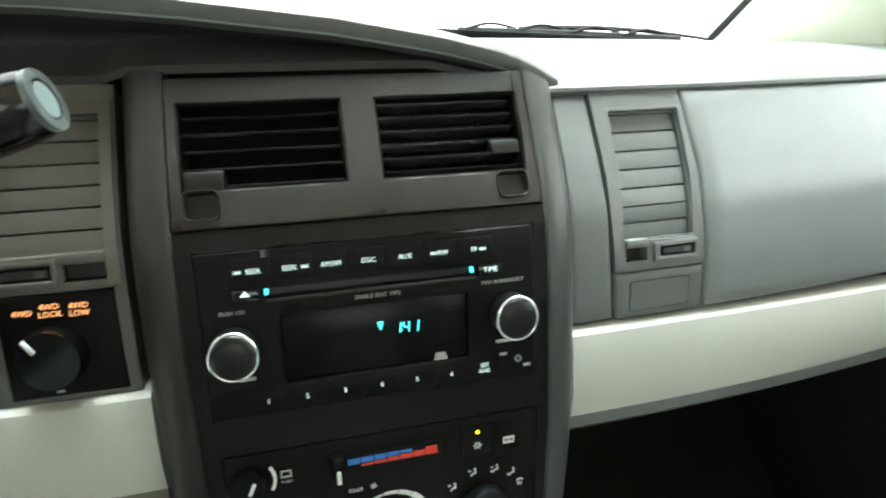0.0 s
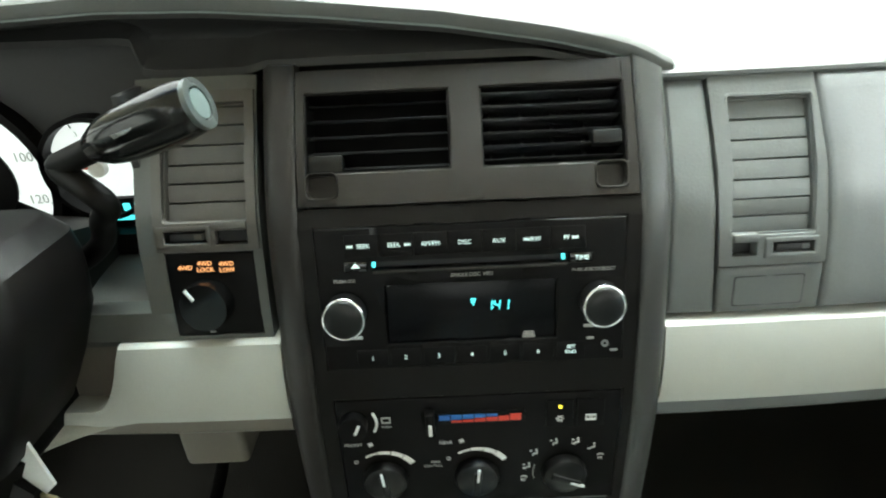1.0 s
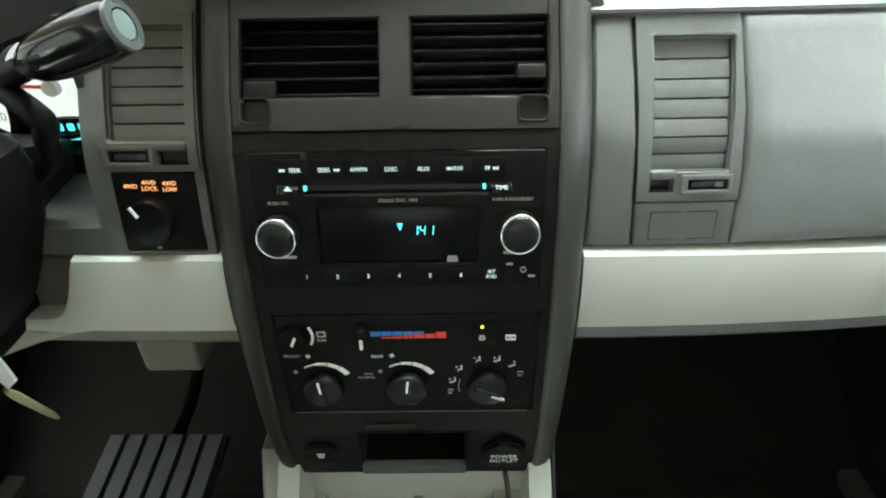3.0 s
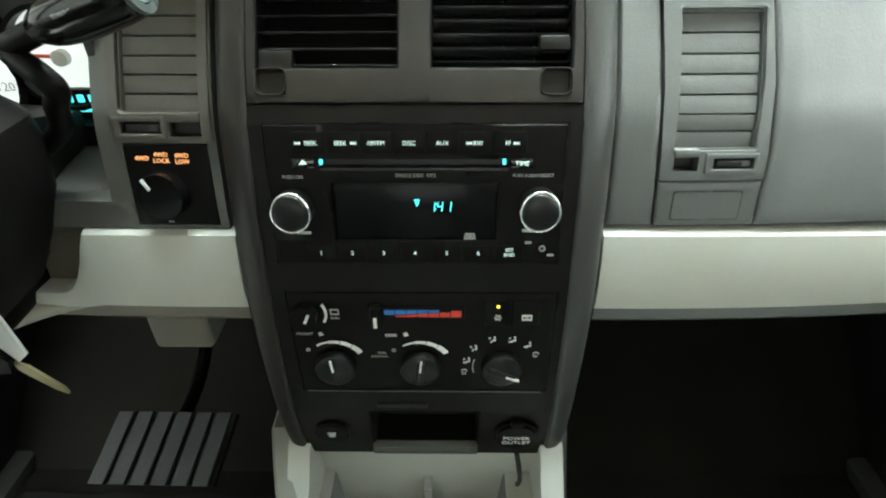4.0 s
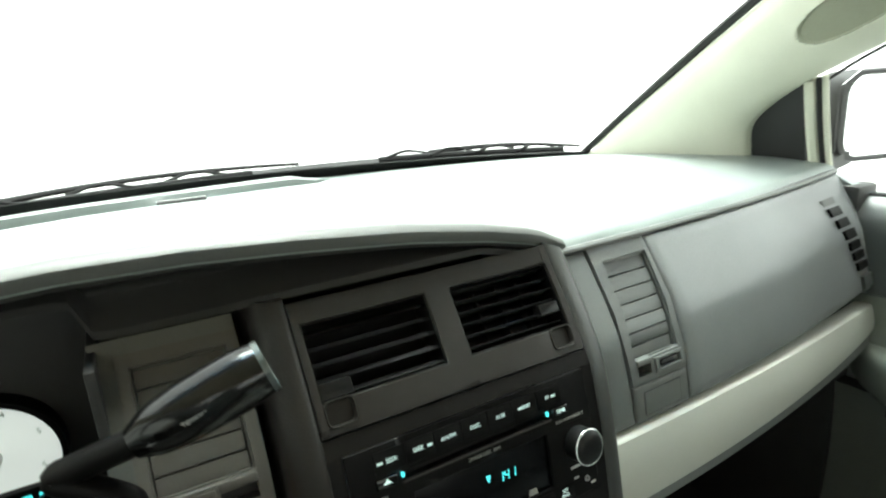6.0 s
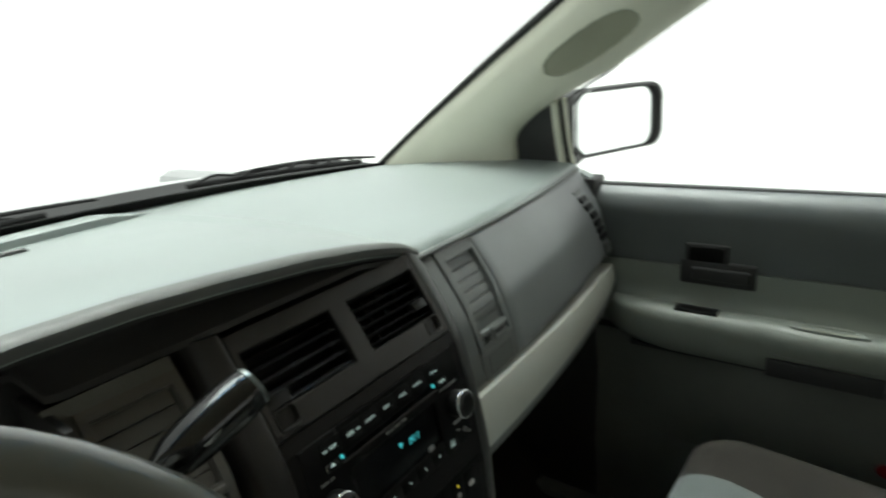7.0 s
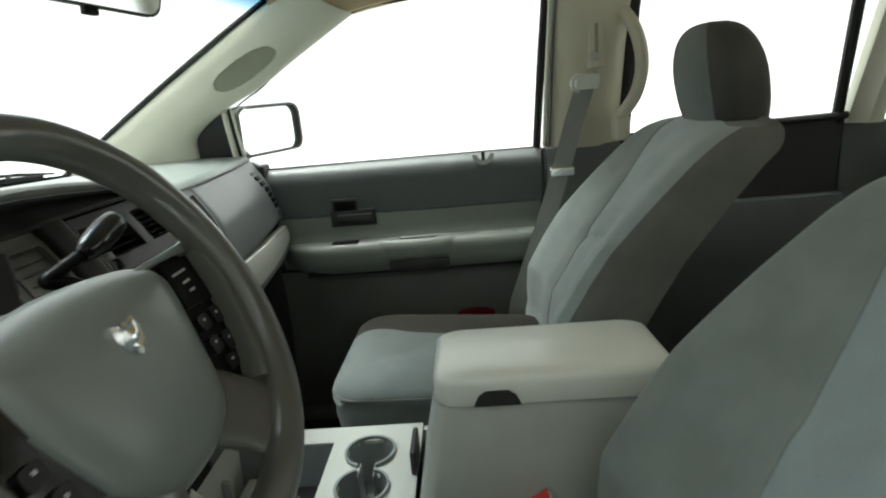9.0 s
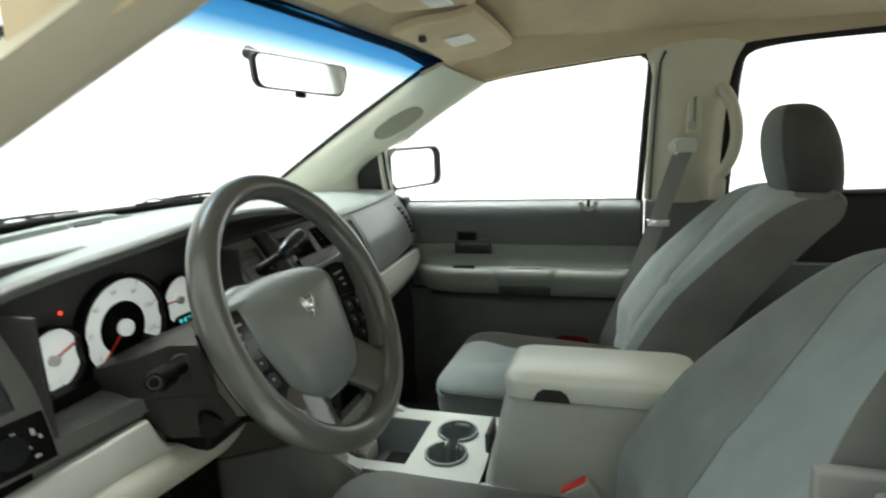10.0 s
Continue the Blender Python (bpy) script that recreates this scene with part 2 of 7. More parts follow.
def sheet(fn, nu, nv, thick, side):
    """A slab under the surface fn(u, v), u and v from 0 to 1; side is the way of its thickness."""
    bm = bmesh.new()
    side = Vector(side) * thick
    top = [[bm.verts.new(fn(i / nu, j / nv)) for j in range(nv + 1)] for i in range(nu + 1)]
    low = [[bm.verts.new(v.co + side) for v in r] for r in top]
    for i in range(nu):
        for j in range(nv):
            bm.faces.new((top[i][j], top[i + 1][j], top[i + 1][j + 1], top[i][j + 1]))
            bm.faces.new((low[i][j + 1], low[i + 1][j + 1], low[i + 1][j], low[i][j]))
    rim = [(i, 0) for i in range(nu)] + [(nu, j) for j in range(nv)] + [(i, nv) for i in range(nu, 0, -1)] + [(0, j) for j in range(nv, 0, -1)]
    for (a, b), (c, d) in zip(rim, rim[1:] + rim[:1]):
        bm.faces.new((top[c][d], top[a][b], low[a][b], low[c][d]))
    return bm


def disc(cx, cz, r, d0, d1, sides=32, bev=0.0, seg=2, taper=1.0):
    """A round knob in (x, depth, z), its face at depth d1."""
    ring = lambda rr, d: [(cx + rr * math.cos(2 * math.pi * k / sides), d, cz + rr * math.sin(2 * math.pi * k / sides)) for k in range(sides)]
    bm = loft([ring(r, d0), ring(r * taper, d1)])
    return bevel(bm, bev, seg, 50)


def annulus(cx, cz, r0, r1, d0, d1, sides=40, a0=0.0, a1=360.0):
    full = abs(a1 - a0) >= 360
    n = sides if full else sides + 1
    bm = bmesh.new()
    rows = []
    for k in range(n):
        a = radians(a0 + (a1 - a0) * k / sides)
        rows.append([bm.verts.new((cx + r * math.cos(a), d, cz + r * math.sin(a))) for r, d in ((r0, d0), (r1, d0), (r1, d1), (r0, d1))])
    for k in range(n if full else n - 1):
        a, b = rows[k], rows[(k + 1) % n]
        for i in range(4):
            j = (i + 1) % 4
            bm.faces.new((a[i], a[j], b[j], b[i]))
    if not full:
        bm.faces.new(rows[0][::-1])
        bm.faces.new(rows[-1])
    return bm


def rounded(w, h, r, k=5):
    out = []
    for cx, cz, a in ((w / 2 - r, h / 2 - r, 0), (-w / 2 + r, h / 2 - r, 90), (-w / 2 + r, -h / 2 + r, 180), (w / 2 - r, -h / 2 + r, 270)):
        for i in range(k + 1):
            t = radians(a + 90 * i / k)
            out.append((cx + r * math.cos(t), cz + r * math.sin(t)))
    return out


def plate(cx, cz, w, h, r, d0, d1, bev=0.0):
    """A plate with round corners in (x, depth, z)."""
    o = rounded(w, h, r)
    bm = loft([[(cx + x, d0, cz + z) for x, z in o], [(cx + x, d1, cz + z) for x, z in o]])
    return bevel(bm, bev, 2, 50)


def letters(word, cx, cz, size, d, thick=0.0003):
    """Raised writing in (x, depth, z), centred."""
    c = bpy.data.curves.new("letters", "FONT")
    c.body, c.size, c.align_x, c.align_y = word, size, "CENTER", "CENTER"
    c.extrude, c.resolution_u = thick / 2, 2
    ob = bpy.data.objects.new("letters", c)
    scene.collection.objects.link(ob)
    bpy.context.view_layer.update()
    me = bpy.data.meshes.new_from_object(ob.evaluated_get(bpy.context.evaluated_depsgraph_get()))
    bpy.data.objects.remove(ob)
    bpy.data.curves.remove(c)
    bm = bmesh.new()
    bm.from_mesh(me)
    bpy.data.meshes.remove(me)
    for v in bm.verts:
        v.co = Vector((cx + v.co.x, d + v.co.z, cz + v.co.y))
    return bm


# the dashboard's face: how far ahead it lies at each height
FACE_Z = (0.20, 0.26, 0.30, 0.34, 0.40, 0.46, 0.50, 0.55, 0.60, 0.633, 0.68, 0.72)
FACE_Y = (-0.008, -0.018, -0.026, -0.03, -0.03, -0.027, -0.021, -0.0125, 0.0, 0.018, 0.049, 0.078)


def stack_y(x, z):
    return float(np.interp(z, FACE_Z, FACE_Y))


def side_y(x, z):
    return stack_y(x, z) + 0.024 + 0.05 * max(0.0, (abs(x) - 0.15) / 0.55) ** 2


def on(bm, face):
    """Lays a mesh in (x, depth, z) onto the dashboard's face."""
    for v in bm.verts:
        x, d, z = v.co
        s = (face(x, z + 0.008) - face(x, z - 0.008)) / 0.016
        k = d / math.sqrt(1 + s * s)
        v.co = Vector((x, face(x, z) - k, z + s * k))
    return bm


def fbox(x0, x1, z0, z1, d0, d1, w=0.0015, cuts=0):
    return box(x0, x1, d0, d1, z0, z1, w, 2, cuts)


def pierced(x0, x1, z0, z1, holes, d0, d1, w=0.0015, step=0.02):
    """A panel in (x, depth, z) with rectangular openings (x0, x1, z0, z1) through it."""
    def lines(a, b, k):
        marks = sorted({a, b} | {h[k] for h in holes} | {h[k + 1] for h in holes})
        out = []
        for p, q in zip(marks, marks[1:]):
            n = max(1, int((q - p) / step))
            out += [p + (q - p) * i / n for i in range(n)]
        return out + [marks[-1]]
    xs, zs = lines(x0, x1, 0), lines(z0, z1, 2)
    bm = bmesh.new()
    grid = {}
    def vert(i, j):
        if (i, j) not in grid:
            grid[i, j] = bm.verts.new((xs[i], d1, zs[j]))
        return grid[i, j]
    for i in range(len(xs) - 1):
        for j in range(len(zs) - 1):
            cx, cz = (xs[i] + xs[i + 1]) / 2, (zs[j] + zs[j + 1]) / 2
            if not any(h[0] < cx < h[1] and h[2] < cz < h[3] for h in holes):
                bm.faces.new((vert(i, j), vert(i + 1, j), vert(i + 1, j + 1), vert(i, j + 1)))
    back = bmesh.ops.extrude_face_region(bm, geom=bm.faces[:])
    for v in [g for g in back["geom"] if isinstance(g, bmesh.types.BMVert)]:
        v.co.y = d0
    return bevel(bm, w, 3, 60)


# ---- setting ----
ground_z, floor_z = -0.62, -0.10
bm = bmesh.new()
bmesh.ops.create_grid(bm, x_segments=2, y_segments=2, size=300)
setting("ground", move(bm, pose(0, 0, ground_z)), CONCRETE, "pale smooth hall floor under the car", "floor")

# an unseen wall added on the driver's side to cut the light there
setting("wall_shade_left", box(-2.76, -2.6, -6.0, 1.3, ground_z, 2.4, 0.01), SHADEWALL, "unseen grey wall added to cut light from the left", "wall")

# ---- cabin shell ----
def floor_shape(u, v):
    y = -2.2 + 3.0 * v
    x = -0.74 + 1.48 * u
    z = floor_z + 0.16 * math.exp(-(x / 0.14) ** 4) + max(0, y - 0.2) * 0.9 * (1 if y < 0.75 else 1)
    return (x, y, min(z, 0.45))


setting("floor", sheet(floor_shape, 40, 40, 0.03, (0, 0, -1)), CARPET, "black carpeted cabin floor with a raised tunnel", "carpet")


def roof_shape(u, v):
    y = -2.2 + 2.16 * v
    x = -0.62 + 1.24 * u
    k = (x / 0.62) ** 2
    front = max(0.0, (v - 0.93) / 0.07)
    return (x, y + 0.07 * v * (0.0 - k) + 0.02, 1.155 - 0.075 * k - 0.05 * front ** 2 + 0.0 * y)


setting("ceiling", sheet(roof_shape, 24, 40, 0.03, (0, 0, 1)), LINING, "beige cloth headliner", "headliner")
# rear end of the cabin
setting("wall_rear", box(-0.74, 0.74, -2.24, -2.2, floor_z, 0.68, 0.01), DOORGREY, "dark grey tailgate trim", "trim")


# windscreen: from the cowl to the header
def screen(u, v):
    x = (-1 + 2 * u)
    k = x * x
    a = Vector((0.72 * x, 0.735 - 0.10 * k, 0.69 - 0.015 * k))
    b = Vector((0.545 * x, -0.01 - 0.085 * k, 1.10 - 0.035 * k))
    p = a.lerp(b, v)
    return p + Vector((0, 0.05, 0.08)) * (0.35 * v * (1 - v))


glass = setting("window_1", sheet(screen, 24, 16, 0.004, (0, 0.5, 0.85)), GLASS, "clear windscreen glass", "windscreen")
glass.visible_shadow = False
band = part("tint_band", sheet(lambda u, v: Vector(screen(u, 0.872 + 0.158 * v)) + Vector((0, -0.006, -0.008)), 24, 16, 0.002, (0, -0.5, -0.85)), TINT, glass, "blue tint band fading downwards")
band.visible_shadow = False
depth_of_tint = band.data.attributes.new("band", "FLOAT", "POINT")
for k, item in enumerate(depth_of_tint.data):
    item.value = (k % 17) / 16
part("black_border", sheet(lambda u, v: Vector(screen(u, 0.0 + (0.105 - 0.075 * u) * v)) + Vector((0, -0.004, -0.006)), 24, 2, 0.002, (0, -0.5, -0.85)), RUBBER, glass, "black border along the foot of the glass")
# dark ceramic edge up each side of the glass
for sx in (0.0, 1.0):
    e = curve([Vector(screen(abs(sx - 0.008), v)) for v in (0, 0.25, 0.5, 0.75, 1.0)])
    part("edge_seal", tube(e, 0.007, 6), RUBBER, glass)
part("header_trim", tube([Vector(screen(u / 12, 1.0)) for u in range(13)], 0.007, 8), LINING, glass, "beige header edge")


# cowl, outside below the glass
def cowl(u, v):
    x = -0.78 + 1.56 * u
    return (x, 0.72 - 0.10 * (x / 0.72) ** 2 + 0.28 * v, 0.672 - 0.012 * (x / 0.72) ** 2 + 0.012 * v)


setting("cowl", sheet(cowl, 24, 4, 0.03, (0, 0, -1)), RUBBER, "black cowl panel below the windscreen", "cowl")


def hood(u, v):
    x = -0.86 + 1.72 * u
    return (x, 0.93 - 0.10 * (x / 0.72) ** 2 + 0.95 * v, 0.665 - 0.03 * (x / 0.8) ** 4 - 0.10 * v ** 2)


setting("bonnet", sheet(hood, 24, 8, 0.03, (0, 0, -1)), BODY, "pale silver car bonnet", "bonnet")

# side glass outlines (how far ahead, height); the glass leans in towards the roof
FRONT_WIN = [(0.10, 0.640), (0.145, 0.70), (0.138, 0.79), (0.06, 0.865), (-0.039, 0.93), (-0.118, 0.974), (-0.208, 1.008), (-0.291, 1.022), (-0.449, 1.036),
             (-0.597, 1.048), (-0.660, 1.049), (-0.683, 1.030), (-0.668, 0.84), (-0.653, 0.640)]
REAR_WIN = [(-0.895, 0.640), (-0.889, 0.84), (-0.884, 0.984), (-0.902, 1.042), (-0.993, 1.060), (-1.20, 1.066), (-1.36, 1.06), (-1.40, 1.03), (-1.44, 0.66), (-1.44, 0.640)]
BACK_WIN = [(-1.56, 0.640), (-1.52, 1.02), (-1.55, 1.06), (-2.0, 1.05), (-2.1, 1.0), (-2.16, 0.640)]


def lean(z):
    return 0.745 - 0.15 * max(0.0, z - 0.645) / 0.40


def side_panel(rows, sx, thick=0.03):
    """A wall piece between two lines of (y, z), low and high."""
    bm = bmesh.new()
    vin = [[bm.verts.new((sx * lean(z), y, z)) for y, z in r] for r in rows]
    vout = [[bm.verts.new((sx * (lean(z) + thick), y, z)) for y, z in r] for r in rows]
    for q in (vin, vout):
        for a, b in zip(q, q[1:]):
            for i in range(len(a) - 1):
                bm.faces.new((a[i], a[i + 1], b[i + 1], b[i]))
    for i in range(len(rows[0]) - 1):
        bm.faces.new((vin[0][i], vin[0][i + 1], vout[0][i + 1], vout[0][i]))
        bm.faces.new((vin[-1][i], vin[-1][i + 1], vout[-1][i + 1], vout[-1][i]))
    for k in (0, -1):
        for a, b, c, d in zip(vin, vin[1:], vout, vout[1:]):
            bm.faces.new((a[k], b[k], d[k], c[k]))
    return bm


def resample(line, n):
    line = [Vector((a, b, 0)) for a, b in line]
    cum = [0.0]
    for a, b in zip(line, line[1:]):
        cum.append(cum[-1] + (b - a).length)
    out = []
    for k in range(n):
        s = cum[-1] * k / (n - 1)
        i = max(j for j in range(len(cum)) if cum[j] <= s + 1e-9)
        i = min(i, len(line) - 2)
        t = (s - cum[i]) / (cum[i + 1] - cum[i])
        q = line[i].lerp(line[i + 1], t)
        out.append((q.x, q.y))
    return out


def roof_rail(sx):
    low = resample([(-0.05, 0.955), (-0.118, 0.974), (-0.208, 1.008), (-0.291, 1.022), (-0.449, 1.036), (-0.597, 1.048), (-0.68, 1.052), (-0.89, 1.056), (-0.993, 1.062),
                    (-1.20, 1.068), (-1.5, 1.066), (-2.0, 1.05), (-2.2, 1.04)], 40)
    rings = []
    for y, z in low:
        x = lean(z)
        rings.append([(sx * (x + 0.03), y, z - 0.004), (sx * (x - 0.012), y, z), (sx * (x - 0.024), y, z + 0.012), (sx * (x - 0.034), y, z + 0.03), (sx * (x - 0.07), y, z + 0.06),
                      (sx * (x - 0.1), y, z + 0.085), (sx * (x + 0.03), y, z + 0.085)])
    return loft(rings)


def pillar(front, back, sx, lo=0.64, hi=1.085):
    """An upright trim between two glass edges, bulging inwards."""
    rings = []
    for k in range(19):
        z = lo + (hi - lo) * k / 18
        f, b = front(z), back(z)
        rise = max(0, (z - 0.93) / (hi - 0.93))
        flare = 0.045 * rise ** 2.2
        f, b = f + flare, b - flare
        x = lean(z)
        w, q = f - b, 1 - 0.75 * rise ** 2.5
        rings.append([(sx * (x + 0.03), f, z), (sx * (x - 0.004), f, z), (sx * (x - 0.03 * q), f - 0.02, z), (sx * (x - 0.046 * q), f - 0.3 * w, z), (sx * (x - 0.05 * q), f - 0.5 * w, z),
                      (sx * (x - 0.046 * q), b + 0.3 * w, z), (sx * (x - 0.03 * q), b + 0.02, z), (sx * (x - 0.004), b, z), (sx * (x + 0.03), b, z)])
    return loft(rings)


BP_FRONT = lambda z: -0.682 + 0.012 * (0.9 - z)
BP_BACK = lambda z: -0.866 + 0.0 * z
for sx, side in ((1, "right"), (-1, "left")):
    setting("trim_roof_rail_" + side, roof_rail(sx), LINING, "beige headliner edge above the door glass", "trim")
    setting("trim_b_pillar_" + side, pillar(BP_FRONT if sx > 0 else (lambda z: -0.755), BP_BACK, sx), PILLARB, "pale stone centre pillar trim", "pillar trim")
    setting("trim_c_pillar_" + side, pillar(lambda z: -1.46, lambda z: -1.55, sx), PILLAR, "pale stone rear pillar trim", "pillar trim")
    setting("trim_quarter_" + side, side_panel([[(-1.45, floor_z), (-2.2, floor_z)], [(-1.45, 0.45), (-2.2, 0.45)], [(-1.45, 0.64), (-2.2, 0.64)]], sx), DOORGREY, "dark grey rear quarter trim", "trim")


# screen pillars: pale trim from the dash to the roof, the driver's in a shaded tone
def pillar_face(a, b):
    """The inner face of the pillar between its screen edge a and its door edge b."""
    inn = Vector((-0.030, -0.012, -0.008))
    return curve([a, a.lerp(b, 0.05) + inn * 0.35, a.lerp(b, 0.2) + inn * 0.75, a.lerp(b, 0.5) + inn, a.lerp(b, 0.8) + inn * 0.8, b.lerp(a, 0.05) + inn * 0.4, b], 14)


PILLAR_A = curve([(0.708, 0.630, 0.668), (0.682, 0.525, 0.733), (0.660, 0.43, 0.787), (0.630, 0.305, 0.853), (0.600, 0.175, 0.922), (0.567, 0.035, 0.998), (0.537, -0.095, 1.068)], 36)
PILLAR_B = curve([(0.735, 0.262, 0.648), (0.722, 0.256, 0.70), (0.704, 0.240, 0.752), (0.684, 0.158, 0.808), (0.660, 0.030, 0.865), (0.636, -0.075, 0.923), (0.606, -0.225, 1.003)], 36)

# the oval grip: its middle, long axis, outward normal and cross axis
GRIP_ENDS = Vector((0.609, 0.131, 0.862)), Vector((0.579, -0.034, 0.939))
GRIP_MID = (GRIP_ENDS[0] + GRIP_ENDS[1]) / 2
GRIP_AX = (GRIP_ENDS[1] - GRIP_ENDS[0]).normalized()
GRIP_N = Vector((-0.81, -0.12, -0.573))
GRIP_N = (GRIP_N - GRIP_AX * GRIP_N.dot(GRIP_AX)).normalized()
GRIP_W = GRIP_AX.cross(GRIP_N)
GRIP_HALF, GRIP_WIDE = (GRIP_ENDS[1] - GRIP_ENDS[0]).length / 2, 0.0275


def sunk(p):
    """Sinks an oval grip into the pillar's inner face."""
    d = p - GRIP_MID
    q = (abs(d.dot(GRIP_AX)) / GRIP_HALF) ** 2.5 + (abs(d.dot(GRIP_W)) / GRIP_WIDE) ** 2.5
    k = min(1.0, max(0.0, (1.04 - q) / 0.45))
    return p - GRIP_N * (0.034 * k * k * (3 - 2 * k))


def screen_pillar(sx):
    rings = []
    for a, b in zip(PILLAR_A, PILLAR_B):
        out = Vector((0.05, 0.02, 0.02))
        face = pillar_face(a, b)
        if sx > 0:
            face = [sunk(p) for p in face]
        ring = face + [b + out, a.lerp(b, 0.5) + out * 0.8, a + out * 0.35]
        rings.append([Vector((sx * p.x, p.y, p.z)) for p in ring])
    return loft(rings)


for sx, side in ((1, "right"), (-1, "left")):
    setting("trim_a_pillar_" + side, screen_pillar(sx), PILLAR if sx > 0 else PILLARSHADE, "pale stone windscreen pillar trim with a grip recess", "pillar trim")


# olive dish in the passenger's grip, the recess's shade put in its colour; its brim follows the pillar's curved face
near = [p - GRIP_MID for a, b in zip(PILLAR_A, PILLAR_B) for p in pillar_face(a, b)]
near = [(d.dot(GRIP_AX), d.dot(GRIP_W), d.dot(GRIP_N)) for d in near if abs(d.dot(GRIP_AX)) < GRIP_HALF * 1.25 and abs(d.dot(GRIP_W)) < GRIP_WIDE * 1.4 and abs(d.dot(GRIP_N)) < 0.05]
def brim(u, w):
    """Height of the pillar's face over the grip's plane: a plane fitted to the face round (u, w)."""
    pts = np.array(near)
    g = np.exp(-((pts[:, 0] - u) ** 2 + (pts[:, 1] - w) ** 2) / (2 * 0.006 ** 2)) + 1e-9
    basis = np.stack([np.ones(len(pts)), pts[:, 0] - u, pts[:, 1] - w], 1)
    return float(np.linalg.lstsq(basis * g[:, None] ** 0.5, pts[:, 2] * g ** 0.5, rcond=None)[0][0])


rings = []
for rr, d in ((1.06, -0.0030), (1.035, -0.0004), (1.01, -0.0004), (0.985, -0.0014), (0.95, -0.0040), (0.91, -0.0072), (0.85, -0.0115), (0.77, -0.0160), (0.66, -0.0205), (0.52, -0.0243), (0.36, -0.0268), (0.2, -0.0278), (0.07, -0.0280)):
    ring = []
    for k in range(64):
        a = 2 * math.pi * k / 64
        u = GRIP_HALF * rr * math.copysign(abs(math.cos(a)) ** 0.8, math.cos(a))
        w = GRIP_WIDE * rr * math.copysign(abs(math.sin(a)) ** 0.8, math.sin(a))
        ring.append(GRIP_MID + GRIP_AX * u + GRIP_W * w + GRIP_N * (brim(u, w) + d))
    rings.append(ring)
gi = thing("pillar_grip", GRIP_MID, "oval grip recess in the pillar trim, shade put in its olive", "grab handle")
part("grip_dish", loft(rings), GRIP, gi)

# ---- dashboard ----
dash = thing("dashboard", (0, 0.1, 0.4), "grey moulded dashboard with an ivory band and dark centre stack", "dashboard")
LIP_X = (-0.74, -0.66, -0.60, -0.556, -0.47, -0.363, -0.305, -0.24, -0.17, -0.10, -0.01, 0.06, 0.100, 0.120, 0.132, 0.142, 0.150, 0.72)
LIP_Z = (0.690, 0.706, 0.718, 0.725, 0.733, 0.742, 0.746, 0.7485, 0.7465, 0.7405, 0.7305, 0.7185, 0.7090, 0.7025, 0.6970, 0.6915, 0.6880, 0.6870)


def lip_z(x):
    return float(np.interp(x, LIP_X, LIP_Z))


def lip_y(x):
    flat = side_y(max(x, 0.15), 0.68) if x > 0.0 else 0.0
    brow = 0.062 + 0.05 * max(0.0, (abs(x) - 0.35) / 0.38) ** 2
    t = min(1.0, max(0.0, (x - 0.10) / 0.05))
    return brow * (1 - t) + flat * t if x > 0.0 else brow


def back_y(x):
    return 0.735 - 0.10 * (x / 0.72) ** 2


def pad_top(u, v):
    x = -0.735 + 1.47 * u
    y = lip_y(x) + (back_y(x) - lip_y(x)) * v
    zb = 0.688 - 0.016 * (x / 0.72) ** 2
    e = v * v * (3 - 2 * v)
    z = lip_z(x) * (1 - e) + zb * e + 0.012 * math.sin(math.pi * v) * (1 if x > 0.1 else 0.6)
    z -= 0.010 * max(0.0, 1 - v / 0.025) ** 2
    return (x, y, z)


NV = [0, 0.006, 0.014, 0.024, 0.04, 0.08, 0.14, 0.2, 0.3, 0.4, 0.5, 0.6, 0.7, 0.8, 0.9, 1.0]
part("top_pad", sheet(lambda u, v: pad_top(u, NV[min(15, int(round(v * 15)))]), 110, 15, 0.003, (0, 0.2, -1)), PAD, dash, "soft pale grey dash top")


# brow: the hollow under the pad's lip, over dials and stack, its shade put in the dark colour
def brow_under(u, v):
    x = -0.70 + 0.834 * u
    z, y = lip_z(x), lip_y(x)
    t = min(1.0, max(0.0, (x + 0.155) / 0.02))
    ye, ze = ((0.098 - 0.014 * min(1.0, max(0.0, (x + 0.242) / 0.012))) + 0.05 * max(0.0, (abs(x) - 0.15) / 0.55) ** 2) * (1 - t) + 0.066 * t, min((0.7115 - 0.022 * min(1.0, max(0.0, (x + 0.242) / 0.012))) * (1 - t) + 0.6965 * t, z - 0.024)
    k = min(14, int(round(v * 14)))
    if k < 3:
        dy, dz = ((0.0, -0.0095), (0.001, -0.0125), (0.004, -0.0165))[k]
        return (x, y + dy, z + dz)
    q = (k - 2) / 12
    y0, z0 = y + 0.004, z - 0.0165
    return (x, y0 + (ye - y0) * q + 0.035 * math.sin(math.pi * q), z0 + (ze - z0) * q + 0.004 * math.sin(math.pi * q))


part("brow", sheet(brow_under, 80, 14, 0.005, (0, 0.3, 1)), BROW, dash, "hollow under the lip of the brow, darkened for shade")

lip = []
for k in range(111):
    x = -0.715 + 0.865 * k / 110
    y, z = lip_y(x), lip_z(x)
    lip.append([(x, y + a, z + b) for a, b in ((0.016, 0.0008), (0.006, 0.0018), (0.0005, 0.0006), (-0.0028, -0.0028), (-0.0032, -0.0075), (-0.0014, -0.0112), (0.004, -0.0128), (0.016, -0.0128))])
part("brow_lip", loft(lip), LIP, dash, "grey rolled lip of the brow")

